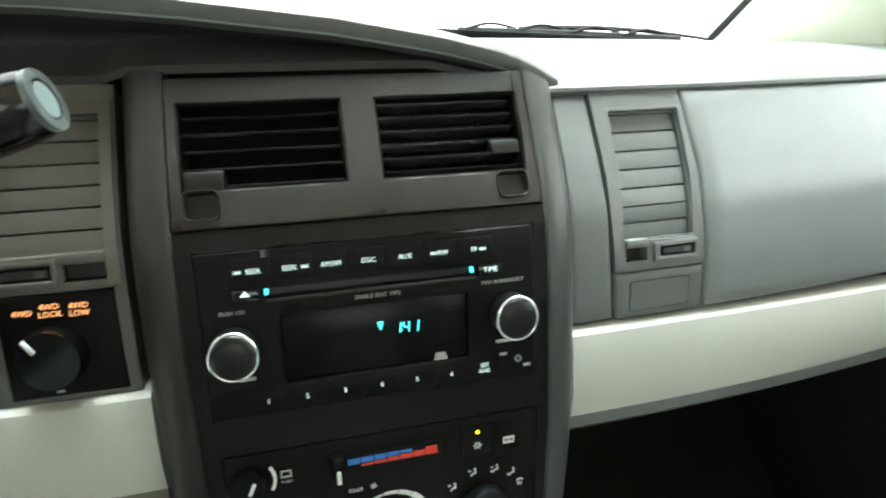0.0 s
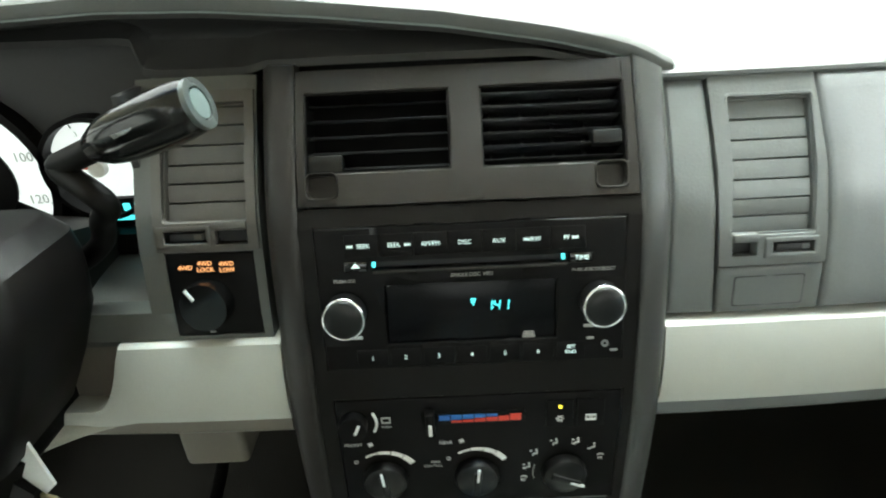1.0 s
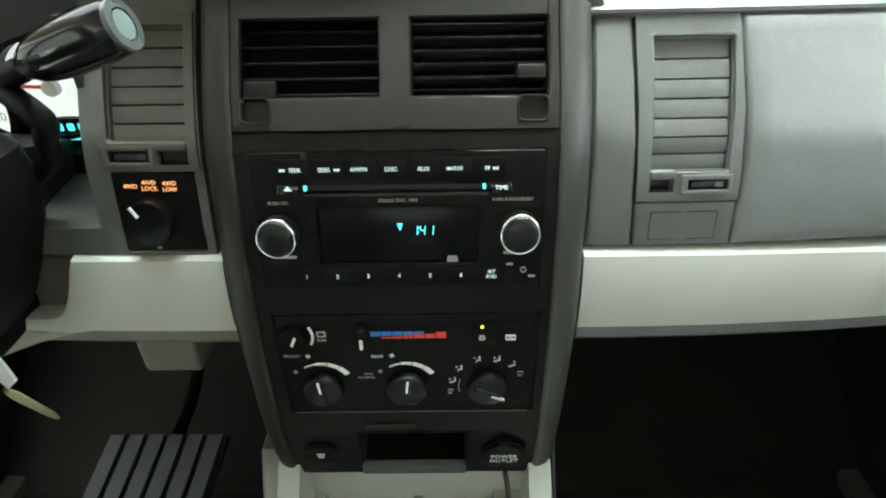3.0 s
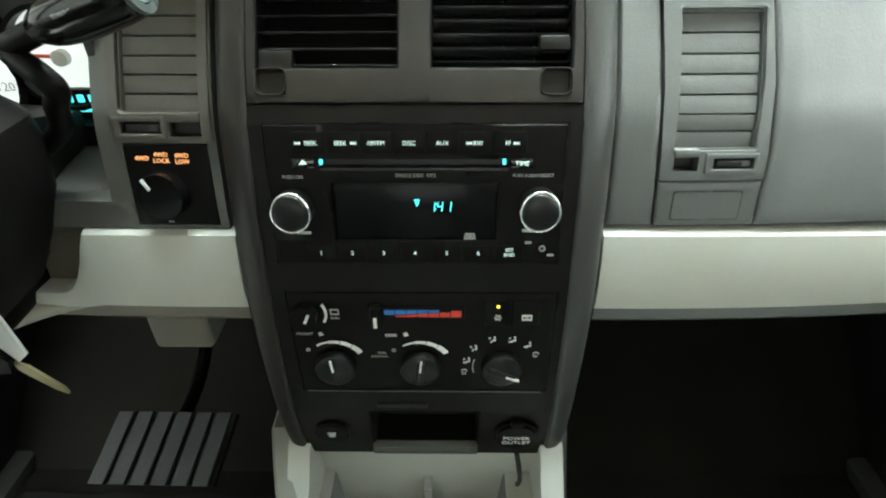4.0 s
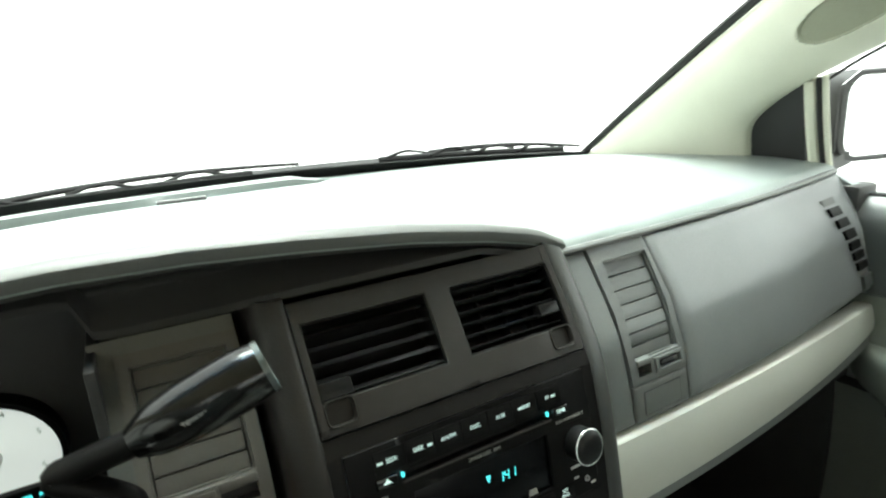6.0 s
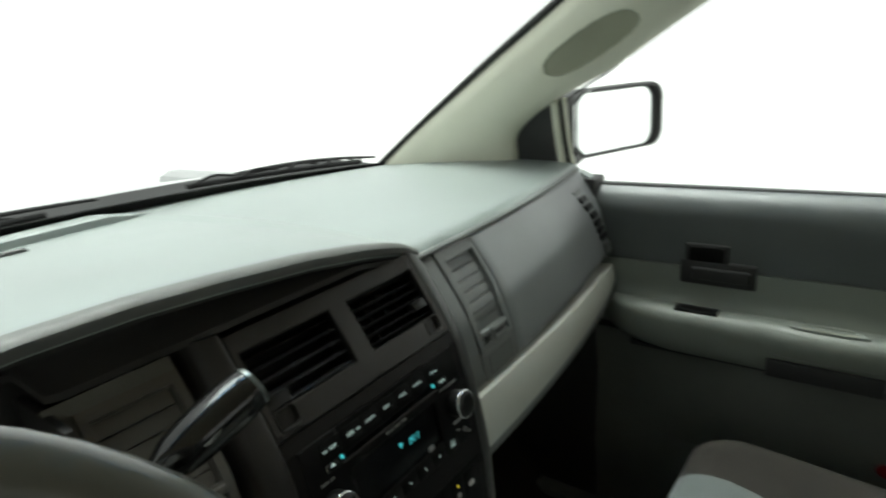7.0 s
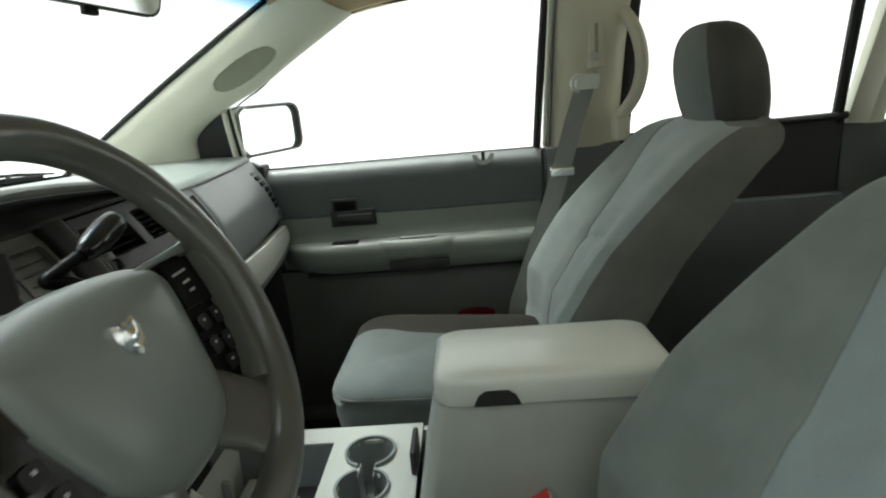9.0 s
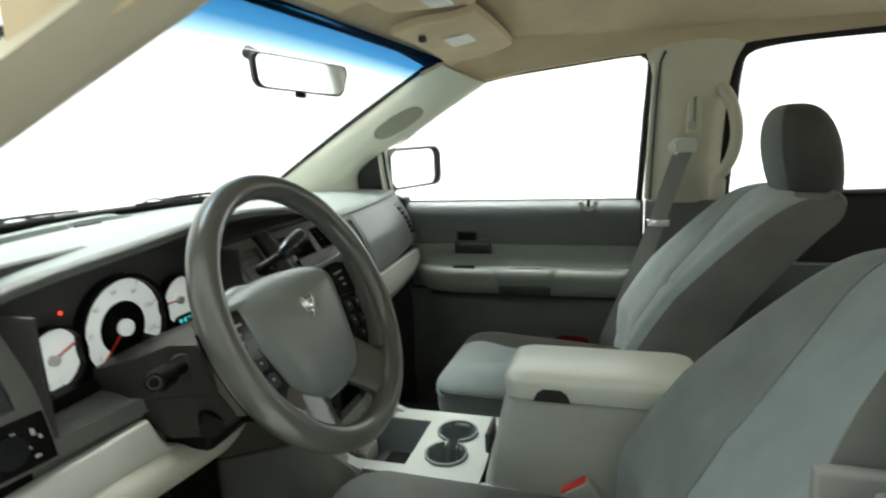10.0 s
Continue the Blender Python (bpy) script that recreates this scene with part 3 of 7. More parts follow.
# centre stack bezel with its openings
VENT_L, VENT_R = (-0.109, -0.0105, 0.634, 0.681), (0.0105, 0.108, 0.634, 0.681)
POCKET_L, POCKET_R = (-0.108, -0.088, 0.6195, 0.634), (0.086, 0.1065, 0.6195, 0.634)
RADIO = (-0.1055, 0.1055, 0.4995, 0.602)
CLIMATE = (-0.104, 0.108, 0.367, 0.474)
CUBBY = (-0.050, 0.052, 0.275, 0.338)
part("vent_bezel", on(pierced(-0.1145, 0.1145, 0.6145, 0.694, [VENT_L, VENT_R, POCKET_L, POCKET_R], -0.03, 0.0), stack_y), TAUPE, dash, "dark taupe vent surround")
part("stack_bezel", on(pierced(-0.1175, 0.1175, 0.262, 0.6135, [RADIO, CLIMATE, CUBBY], -0.03, -0.0012, 0.0012, 0.012), stack_y), BEZEL, dash, "dark taupe centre stack panel", False)


# rounded uprights either side of the stack
def stack_cheek(sx):
    rings = []
    for k in range(30):
        z = 0.255 + ((0.697 if sx > 0 else 0.698) - 0.255) * k / 29
        inner = 0.1155
        low = max(0.0, (0.44 - z) / 0.185)
        outer = 0.141 - 0.004 * low
        y = stack_y(0, z)
        w = outer - inner
        prof = [(inner, 0.02), (inner, 0.001), (inner + 0.0012, -0.0006)] + [(inner + w * (0.08 + 0.92 * math.sin(radians(a))), -0.0015 + 0.0235 * (1 - math.cos(radians(a))) ** 1.15) for a in (4, 12, 20, 28, 36, 44, 52, 60, 68, 76, 84, 90)] + [(outer + 0.001, 0.06)]
        cap = [min(z, lip_z(a) - 0.0085) if sx > 0 else z for a, b in prof]
        rings.append([(sx * a, stack_y(0, c) + b, c) for (a, b), c in zip(prof, cap)])
    return loft(rings)


# the light on the right upright is put into its paler colour
part("stack_cheek", stack_cheek(1), CHEEK, dash, "rounded upright beside the stack, painted in its lit tone")
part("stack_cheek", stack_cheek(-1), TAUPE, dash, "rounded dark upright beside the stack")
# plain back of the stack, under the brow
part("vent_box", box(-0.130, 0.120, 0.085, 0.16, 0.60, 0.676, 0.004), BLACK, dash)
part("stack_core", box(-0.13, 0.13, 0.035, 0.3, 0.1, 0.61, 0.004), DARK, dash)
part("stack_heel", on(fbox(-0.112, 0.112, 0.245, 0.264, -0.05, -0.008, 0.004, 2), stack_y), BEZEL, dash)


# passenger's face panels
def face_sheet(x0, x1, z0, z1, d, thick, nx=20, nz=14, face=side_y, edge=0.003):
    def fn(u, v):
        x, z = x0 + (x1 - x0) * u, z0 + (z1 - z0) * v
        e = min(u * (x1 - x0), (1 - u) * (x1 - x0), v * (z1 - z0), (1 - v) * (z1 - z0))
        drop = edge * max(0.0, 1 - e / edge) ** 2 if edge else 0
        return (x, d - drop, z)
    def fine(n, L):
        e = edge / L
        pts = [0, e * 0.4, e] + [e + (1 - 2 * e) * i / n for i in range(1, n)] + [1 - e, 1 - e * 0.4, 1]
        return pts
    us, vs = fine(nx, abs(x1 - x0)), fine(nz, abs(z1 - z0))
    bm = sheet(lambda u, v: fn(us[int(round(u * (len(us) - 1)))], vs[int(round(v * (len(vs) - 1)))]), len(us) - 1, len(vs) - 1, thick, (0, -1, 0))
    return on(bm, face)


SEAM_L = lambda z: 0.180 - 0.0443 * (z - 0.516)
SEAM_R = lambda z: 0.2575 - 0.0065 * max(0.0, (z - 0.516) / 0.156) ** 2.2


def between(xa, xb, z0, z1, d, nx=14, nz=16, edge=0.003, face=None):
    """A face panel between two curved seams."""
    def line(n, length):
        e = min(0.4, edge / length)
        return [0, e * 0.35, e] + [e + (1 - 2 * e) * i / n for i in range(1, n)] + [1 - e, 1 - e * 0.35, 1]
    us, vs = line(nx, xb(z0) - xa(z0)), line(nz, z1 - z0)
    def fn(u, v):
        u, v = us[int(round(u * (len(us) - 1)))], vs[int(round(v * (len(vs) - 1)))]
        z = z0 + (z1 - z0) * v
        x = xa(z) + (xb(z) - xa(z)) * u
        e = min(x - xa(z), xb(z) - x, z - z0, z1 - z)
        return (x, d - edge * max(0.0, 1 - e / edge) ** 2, z)
    return on(sheet(fn, len(us) - 1, len(vs) - 1, 0.012, (0, -1, 0)), face or side_y)


part("seam_backing", face_sheet(0.142, 0.30, 0.512, 0.676, -0.016, 0.004, 8, 8), BLACK, dash)
part("glove_panel", between(lambda z: SEAM_R(z) + 0.0007, lambda z: 0.722, 0.5165, 0.6755, 0.003, 30, 18, 0.004), LEATHER, dash, "pebbled grey passenger panel")
part("filler_strip", between(lambda z: 0.1432, lambda z: SEAM_L(z) - 0.0006, 0.5165, 0.6755, 0.0005, 8, 16, 0.003), GREY, dash, "plain grey strip beside the stack")
bm = pierced(0.175, 0.256, 0.5525, 0.6755, [(0.187, 0.2465, 0.5740, 0.6620), (0.1880, 0.2060, 0.5595, 0.5740), (0.2150, 0.2470, 0.5605, 0.5690)], -0.014, 0.002, 0.0026, 0.03)
for v in bm.verts:
    x, z = v.co.x, v.co.z
    if x < 0.187:
        v.co.x += (SEAM_L(z) + 0.0006 - 0.175) * (0.187 - x) / 0.012
    elif x > 0.247:
        v.co.x += (SEAM_R(z) - 0.0007 - 0.256) * (x - 0.247) / 0.009
part("vent_panel", on(bm, side_y), GREY, dash, "grey moulded vent surround")
pad = part("blank_pad", between(lambda z: SEAM_L(z) + 0.0006, lambda z: SEAM_R(z) - 0.0007, 0.5165, 0.5515, 0.0012, 10, 6, 0.002), GREY, dash, "blank grey cover plate")
part("blank_pad_line", on(plate(0.2175, 0.533, 0.0525, 0.0230, 0.002, 0.000, 0.0013), side_y), DARK, pad)
part("blank_pad_inset", on(plate(0.2175, 0.533, 0.0505, 0.0212, 0.002, 0.001, 0.0018, 0.0004), side_y), GREY, pad)
# front edge of the pad over the passenger's panels
part("pad_edge", on(loft([[(x, d, z) for d, z in ((-0.02, 0.6745), (0.001, 0.6745), (0.0042, 0.6752), (0.0052, 0.6772), (0.0038, 0.6798), (-0.002, 0.6816), (-0.02, 0.6818))] for x in [0.1365 + 0.5875 * k / 40 for k in range(41)]]), side_y), GREY, dash, "grey front edge of the pad")


def ivory_face(x, z):
    return side_y(x, z) - 0.004


def ivory_strip(x0, x1, mat, label, nu=30):
    def fn(u, v):
        x = x0 + (x1 - x0) * u
        s = max(0.0, (abs(x) - 0.15) / 0.56)
        top, low = 0.514 - 0.020 * s ** 2, 0.440 - 0.002 * s + 0.010 * s ** 3
        if x < 0:
            # the dip that the steering column passes through
            q = min(1.0, max(0.0, min((-0.266 - x) / 0.034, (x + 0.505) / 0.034)))
            top -= 0.056 * (1 - (1 - q) ** 2.6)
        prof = [(0, -0.010), (0.015, -0.002), (0.05, 0.0015), (0.2, 0.003), (0.4, 0.004), (0.6, 0.004), (0.8, 0.003), (0.94, 0.0005), (1.0, -0.008)]
        a, d = prof[int(round(v * 8))]
        return (x, d, top + (low - top) * a)
    return part("ivory_band", on(sheet(fn, nu, 8, 0.012, (0, -1, 0)), ivory_face), mat, dash, label)


ivory_strip(0.1425, 0.725, IVORY, "warm ivory trim band")
ivory_strip(-0.715, -0.1425, IVORY, "warm ivory trim band dipping round the steering column", 150)


# underside below the ivory band
def under(x0, x1):
    def fn(u, v):
        x = x0 + (x1 - x0) * u
        prof = [(-0.004, 0.444), (-0.005, 0.434), (0.004, 0.424), (0.06, 0.414), (0.2, 0.38), (0.30, 0.30)]
        dy, z = prof[int(round(v * 5))]
        return (x, side_y(x, 0.44) + dy, z)
    return sheet(fn, 16, 5, 0.01, (0, 0.2, 1))


part("lower_lip", under(0.143, 0.725), GREY, dash, "grey lower edge of the dash")
part("lower_lip", under(-0.70, -0.143), COLLAR, dash, "grey lower edge of the dash")
part("firewall", box(-0.74, 0.74, 0.46, 0.50, floor_z, 0.66, 0.01), CARPET, dash, "black footwell lining")

# driver's side panels
part("cluster_surround", on(pierced(-0.715, -0.1475, 0.513, 0.690, [(-0.612, -0.236, 0.535, 0.690), (-0.2155, -0.1560, 0.584, 0.673), (-0.2185, -0.1545, 0.5165, 0.579), (-0.690, -0.642, 0.585, 0.672), (-0.690, -0.618, 0.5165, 0.575)], -0.03, 0.0),
     side_y), SURROUND, dash, "warm grey surround of the dials")

# ---- seats ----
def seat_back_y(z):
    return float(np.interp(z, (0.10, 0.23, 0.36, 0.50, 0.60, 0.66, 0.70, 0.74), (-0.60, -0.605, -0.63, -0.715, -0.80, -0.855, -0.90, -0.96)))


def round_ring(cx, y0, y1, w, r, z, inset=0.0):
    o = rounded(2 * (w - inset), y1 - y0 - 2 * inset, max(0.01, r - inset * 0.5), 7)
    return [(cx + x, (y0 + y1) / 2 + y, z) for x, y in o]


def seat(name, cx, label, group, drop=0.0):
    s = thing(name, (cx, -0.45, floor_z), label, "car seat", group)
    out = 1 if cx > 0 else -1
    pale, mid, dark = (CLOTHLT if out > 0 else CLOTHIN), CLOTH, CLOTHDK
    # cushion: a soft pillow over a skirt
    y0, y1 = -0.66, (-0.150 if out > 0 else -0.105)
    rings = []
    def sag(x, y):
        """How far the cushion falls away towards its outer edge, its rear and its rounded front."""
        o = max(0.0, (x - cx) * out / 0.225)
        return drop + 0.026 * o ** 2 + 0.012 * max(0.0, (-0.25 - y) / 0.4) + 0.022 * o * max(0.0, (-0.2 - y) / 0.4) + 0.005 * max(0.0, (y + 0.245) / 0.095) ** 2
    for ins, z in ((0.018, 0.240), (0.006, 0.241), (0.001, 0.246), (0.003, 0.253), (0.009, 0.260), (0.019, 0.267), (0.033, 0.273), (0.050, 0.2775), (0.075, 0.280), (0.105, 0.278), (0.13, 0.2745), (0.15, 0.271), (0.19, 0.269)):
        rings.append([(x, y, zz - sag(x, y)) for x, y, zz in round_ring(cx, y0, y1, 0.226, 0.075, z, ins)])
    bm = loft(rings)
    bmesh.ops.bisect_plane(bm, geom=bm.verts[:] + bm.edges[:] + bm.faces[:], plane_co=Vector((cx + out * 0.064, -0.165, 0)), plane_no=Vector((out * 0.425, -0.074, 0)))
    bmesh.ops.triangulate(bm, faces=[f for f in bm.faces if len(f.verts) > 4])
    c = part("cushion", bm, mid, s, "light grey-blue cloth cushion with a darker outer half" if out > 0 else "grey cloth cushion, darkened for shade")
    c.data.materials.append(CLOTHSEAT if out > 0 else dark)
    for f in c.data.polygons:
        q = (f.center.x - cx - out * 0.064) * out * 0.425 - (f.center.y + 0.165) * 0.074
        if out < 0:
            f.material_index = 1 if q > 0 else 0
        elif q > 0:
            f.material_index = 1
    # driver's cushion: the shade on it is put into a darker cloth
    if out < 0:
        c.data.materials[0] = CLOTHSHADE
    part("front_skirt", loft([[(x, y, zz - sag(x, y) * min(1.0, (z - 0.08) / 0.14)) for x, y, zz in round_ring(cx, y0, y1 - 0.004, 0.222, 0.07, z, ins)] for ins, z in ((0.045, 0.10), (0.026, 0.120), (0.010, 0.142), (0.002, 0.165), (-0.001, 0.190), (0.0, 0.212), (0.004, 0.228), (0.010, 0.242))]), CLOTH if out > 0 else CLOTHSHADE, s, "grey cloth skirt of the cushion")
    ring = [(x, y, z - sag(x, y)) for x, y, z in round_ring(cx, y0, y1, 0.226, 0.075, 0.2420, 0.001)]
    part("piping", tube(ring + ring[:2], 0.0018, 6), CLOTHDK, s)
    # the puckered fold under the front edge
    turn_in = lambda dx: 0.075 - math.sqrt(max(0.0, 0.075 ** 2 - max(0.0, abs(dx) - 0.151) ** 2))
    fold = [(cx + 0.205 * q, y1 - 0.008 - turn_in(0.205 * q), 0.2300 - 0.003 * abs(q) - sag(cx + 0.205 * q, y1)) for q in [-1 + k / 12 for k in range(25)]]
    part("front_fold", tube(fold, [0.006 + 0.0065 * (1 - abs(-1 + k / 12) ** 3) for k in range(25)], 14, 0.95), CLOTHMID, s, "puckered cloth fold along the front edge")
    part("seat_base", box(cx - 0.19, cx + 0.19, -0.62, -0.24, floor_z + 0.02, 0.12, 0.02), DARK, s)
    for q in (-0.16, 0.16):
        part("seat_track", box(cx + q - 0.02, cx + q + 0.02, -0.64, -0.16, floor_z, floor_z + 0.03, 0.004), DARK, s)
    # backrest: i runs from the inner edge to the outer
    edge = (lambda z: float(np.interp(z, (0.2, 0.5, 0.6, 0.66, 0.71), (0.02, -0.02, 0.10, 0.30, 0.50)))) if out > 0 else (lambda z: float(np.interp(z, (0.2, 0.45, 0.52, 0.6, 0.65, 0.72), (0.1, 0.0, -0.08, -0.28, -0.45, -0.66))))
    levels = [(0.20 + 0.48 * k / 64, 0.0) for k in range(65)] + [(0.68 + 0.036 * math.sin(radians(a)), 0.036 * (1 - math.cos(radians(a)))) for a in (12, 25, 38, 52, 66, 79, 90)]
    rings = []
    for z, ins in levels:
        y = seat_back_y(z)
        t = (z - 0.2) / 0.5
        w = 0.226 - 0.020 * max(0.0, (t - 0.5) / 0.5) ** 2 - ins
        bol = 0.040 * min(1.0, 0.35 + t * 1.3) * (1.0 - 0.65 * max(0.0, (t - 0.35) / 0.65))
        b = edge(z)
        cols = [-1.0, -0.985, -0.95, -0.90, -0.84] + [-0.84 + (b + 0.84) * k / 6 for k in range(1, 7)] + [b + (0.80 - b) * k / 6 for k in range(1, 7)] + [0.87, 0.93, 0.98, 1.0]
        row = []
        for a in cols:
            q = abs(a)
            d = bol * math.exp(-((q - 0.84) / 0.22) ** 2) - 0.055 * max(0.0, (q - 0.86) / 0.14) ** 2.4
            groove = 0.004 * math.exp(-((a - b) / 0.03) ** 2)
            zc = z - (0.495 if out > 0 else 0.43) + 0.05 * (a + 0.3)
            fold = (0.012 * math.exp(-(zc / 0.008) ** 2) - 0.004 * math.exp(-((zc + 0.025) / 0.016) ** 2)) * max(0.0, 1 - ((a + (0.36 if out > 0 else -0.30)) / 0.42) ** 4) + 0.004 * math.exp(-((z - 0.27) / 0.02) ** 2)
            row.append((cx + out * a * w, y + d - groove - fold - ins * 0.8, z - 0.012 * (q ** 3) * max(0.0, (t - 0.7) / 0.3)))
        th = 0.155 - 0.02 * t - ins * 1.2
        back = [(cx + out * a * w * 0.985, y - th * (1 - 0.18 * abs(a) ** 4) - 0.01, z - 0.02 * (1 - ins / 0.036)) for a in (1, 0.8, 0.4, 0, -0.4, -0.8, -1)]
        rings.append(row + back)
    ob = part("backrest", loft(rings), mid, s, "light grey cloth backrest with darker sides")
    for m in (dark, pale, CLOTHMID):
        ob.data.materials.append(m)
    width = len(rings[0])
    for i, f in enumerate(ob.data.polygons):
        col = i % width
        if i >= (len(levels) - 1) * width:
            f.material_index = 0
        elif out > 0 and 18 <= col <= 20:
            f.material_index = 3
        elif col >= 20 or col < 2:
            f.material_index = 1 if out > 0 or col >= 20 else 3
        elif col < 10:
            f.material_index = 2 if out > 0 else 3
        else:
            f.material_index = 3 if out > 0 else 2
    seam = [(x, y + 0.0005, z) for x, y, z in [r[10] for r in rings[2:-3]]]
    part("seam", tube(seam, 0.0016, 6), CLOTHMID, s)
    # headrest
    hr = []
    angles = [0, 12, 25, 38, 50, 62, 75, 90, 105, 118, 126, 134, 142, 150, 160, 170, 180, 195, 210, 230, 250, 270, 290, 310, 330, 345]
    pw = lambda v, e: math.copysign(abs(v) ** e, v)
    for k in range(21):
        a = radians(-88 + 176 * k / 20)
        z, s_ = math.sin(a), math.cos(a) ** (0.66 if math.sin(a) > 0 else 0.30)
        hr.append([(cx + out * (-0.002 + 0.120 * s_ * pw(math.cos(radians(b)), 0.72)), -0.981 + 0.018 * z + 0.070 * s_ * pw(math.sin(radians(b)), 0.72), 0.788 + 0.109 * z) for b in angles])
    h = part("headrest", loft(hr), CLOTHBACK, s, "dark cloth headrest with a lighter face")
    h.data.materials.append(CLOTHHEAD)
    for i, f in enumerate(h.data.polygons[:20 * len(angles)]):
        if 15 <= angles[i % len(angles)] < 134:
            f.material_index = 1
    part("headrest_seam", tube([Vector(r[11]) for r in hr[1:-1]], 0.0016, 6), dark, h)
    for dx in (-0.05, 0.05):
        part("headrest_post", tube([(cx + dx, -0.955, 0.66), (cx + dx, -0.962, 0.76)], 0.006, 10), CHROME, s)
    return s


seat("front_seat", 0.400, "light grey-blue cloth front seat with dark sides", "front seats")
seat("front_seat", -0.400, "light grey-blue cloth driver's seat beside the console", "front seats", 0.004)

# ---- centre console ----
def pierced_box(x0, x1, y0, y1, z0, z1):
    """The hollow lower body of the console."""
    outer = [(x0, y0), (x1, y0), (x1, y1), (x0, y1)]
    inner = [(x0 + 0.014, y0 + 0.01), (x1 - 0.014, y0 + 0.01), (x1 - 0.014, y1 - 0.01), (x0 + 0.014, y1 - 0.01)]
    return loft([[(x, y, z0) for x, y in inner], [(x, y, z0) for x, y in outer], [(x, y, z1) for x, y in outer], [(x, y, z1) for x, y in inner], [(x, y, z0 + 0.02) for x, y in inner]], caps=False)



console = thing("centre_console", (0, -0.3, floor_z), "pale stone console with tray, cup holders and a lidded armrest box", "console")
part("console_body", pierced_box(-0.1295, 0.1295, -0.42, 0.12, floor_z + 0.02, 0.2085), BOXGREY, console, "grey console side")
def rounded_box(levels, r):
    """A body with round upright corners through (x0, x1, y0, y1, z) levels."""
    return loft([[((x0 + x1) / 2 + a, (y0 + y1) / 2 + b, z) for a, b in rounded(x1 - x0, y1 - y0, r, 6)] for x0, x1, y0, y1, z in levels])


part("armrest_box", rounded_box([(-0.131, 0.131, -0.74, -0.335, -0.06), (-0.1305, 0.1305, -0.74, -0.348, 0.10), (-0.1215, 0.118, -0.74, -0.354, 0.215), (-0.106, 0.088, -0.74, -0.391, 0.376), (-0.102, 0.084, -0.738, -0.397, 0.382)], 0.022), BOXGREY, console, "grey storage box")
lid = rounded_box([(-0.109 + i, 0.088 - i, -0.735 + i, -0.392 - i, z) for i, z in ((0.003, 0.3855), (0.0005, 0.3865), (0.0, 0.389), (0.0, 0.416), (0.0015, 0.4225), (0.005, 0.4275), (0.010, 0.4305), (0.018, 0.4325), (0.03, 0.4335), (0.06, 0.4345))], 0.034)
for v in lid.verts:
    v.co.z -= 0.10 * max(0.0, v.co.x + 0.02) * max(0.0, v.co.z - 0.386) / 0.044
part("lid", lid, LIDSTONE, console, "pale armrest lid, stone tone brightened as if lit")


# ---- passenger door ----
door = tagged(new("door_1"), "passenger door trim in dark grey and stone with an armrest", "car door", kind="structure")
door.location = (0.74, -0.3, 0.3)


def door_face(z0, z1, y0, y1, xf, ny=20, nz=8):
    return sheet(lambda u, v: (xf(y0 + (y1 - y0) * u, z0 + (z1 - z0) * v), y0 + (y1 - y0) * u, z0 + (z1 - z0) * v), ny, nz, 0.03, (1, 0, 0))


part("upper_skin", door_face(0.508, 0.645, 0.118, -0.66, lambda y, z: 0.712 + 0.034 * max(0, (z - 0.59) / 0.055) ** 3, 24, 22), DOORGREY, door, "dark grey upper door skin")
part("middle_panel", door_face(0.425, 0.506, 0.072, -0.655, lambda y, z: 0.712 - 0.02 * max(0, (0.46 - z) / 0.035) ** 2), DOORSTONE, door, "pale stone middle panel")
rest = []
for y, k in ((0.068, 0.10), (0.060, 0.30), (0.040, 0.55), (0.010, 0.78), (-0.03, 0.92), (-0.08, 1.0), (-0.2, 1.0), (-0.3, 1.0), (-0.4, 1.0), (-0.5, 1.0), (-0.59, 1.0), (-0.62, 0.93), (-0.640, 0.75), (-0.648, 0.5)):
    sec = ((0.72, 0.434), (0.70, 0.437), (0.682, 0.438), (0.668, 0.4355), (0.658, 0.429), (0.653, 0.419), (0.652, 0.405), (0.654, 0.385), (0.658, 0.366), (0.666, 0.355), (0.68, 0.351), (0.72, 0.35))
    rest.append([(0.72 - (0.72 - x) * k, y, 0.436 - (0.436 - z) * (0.45 + 0.55 * k)) for x, z in sec])
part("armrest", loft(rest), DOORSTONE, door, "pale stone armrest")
part("lower_panel", door_face(floor_z, 0.352, 0.10, -0.66, lambda y, z: 0.722 - 0.006 * math.sin(z * 20)), DOORLOW, door, "grey lower door panel")

# ---- steering wheel ----
HUB = Vector((-0.4175, -0.198, 0.650))
TILT = Matrix.Rotation(radians(-26), 4, "X")
WM = Matrix.Translation(HUB) @ TILT
wheel = thing("steering_wheel", HUB, "grey leather four-spoke steering wheel", "steering wheel")


def ring_tube(R, r, n=72, sides=16, squash=1.0):
    rings = []
    for k in range(n):
        a = 2 * math.pi * k / n
        c, s_ = math.cos(a), math.sin(a)
        rings.append([((R + r * math.cos(b)) * c, r * squash * math.sin(b), (R + r * math.cos(b)) * s_) for b in [2 * math.pi * j / sides for j in range(sides)]])
    rings.append(rings[0])
    bm = loft(rings, caps=False)
    bmesh.ops.remove_doubles(bm, verts=bm.verts, dist=1e-6)
    return bm


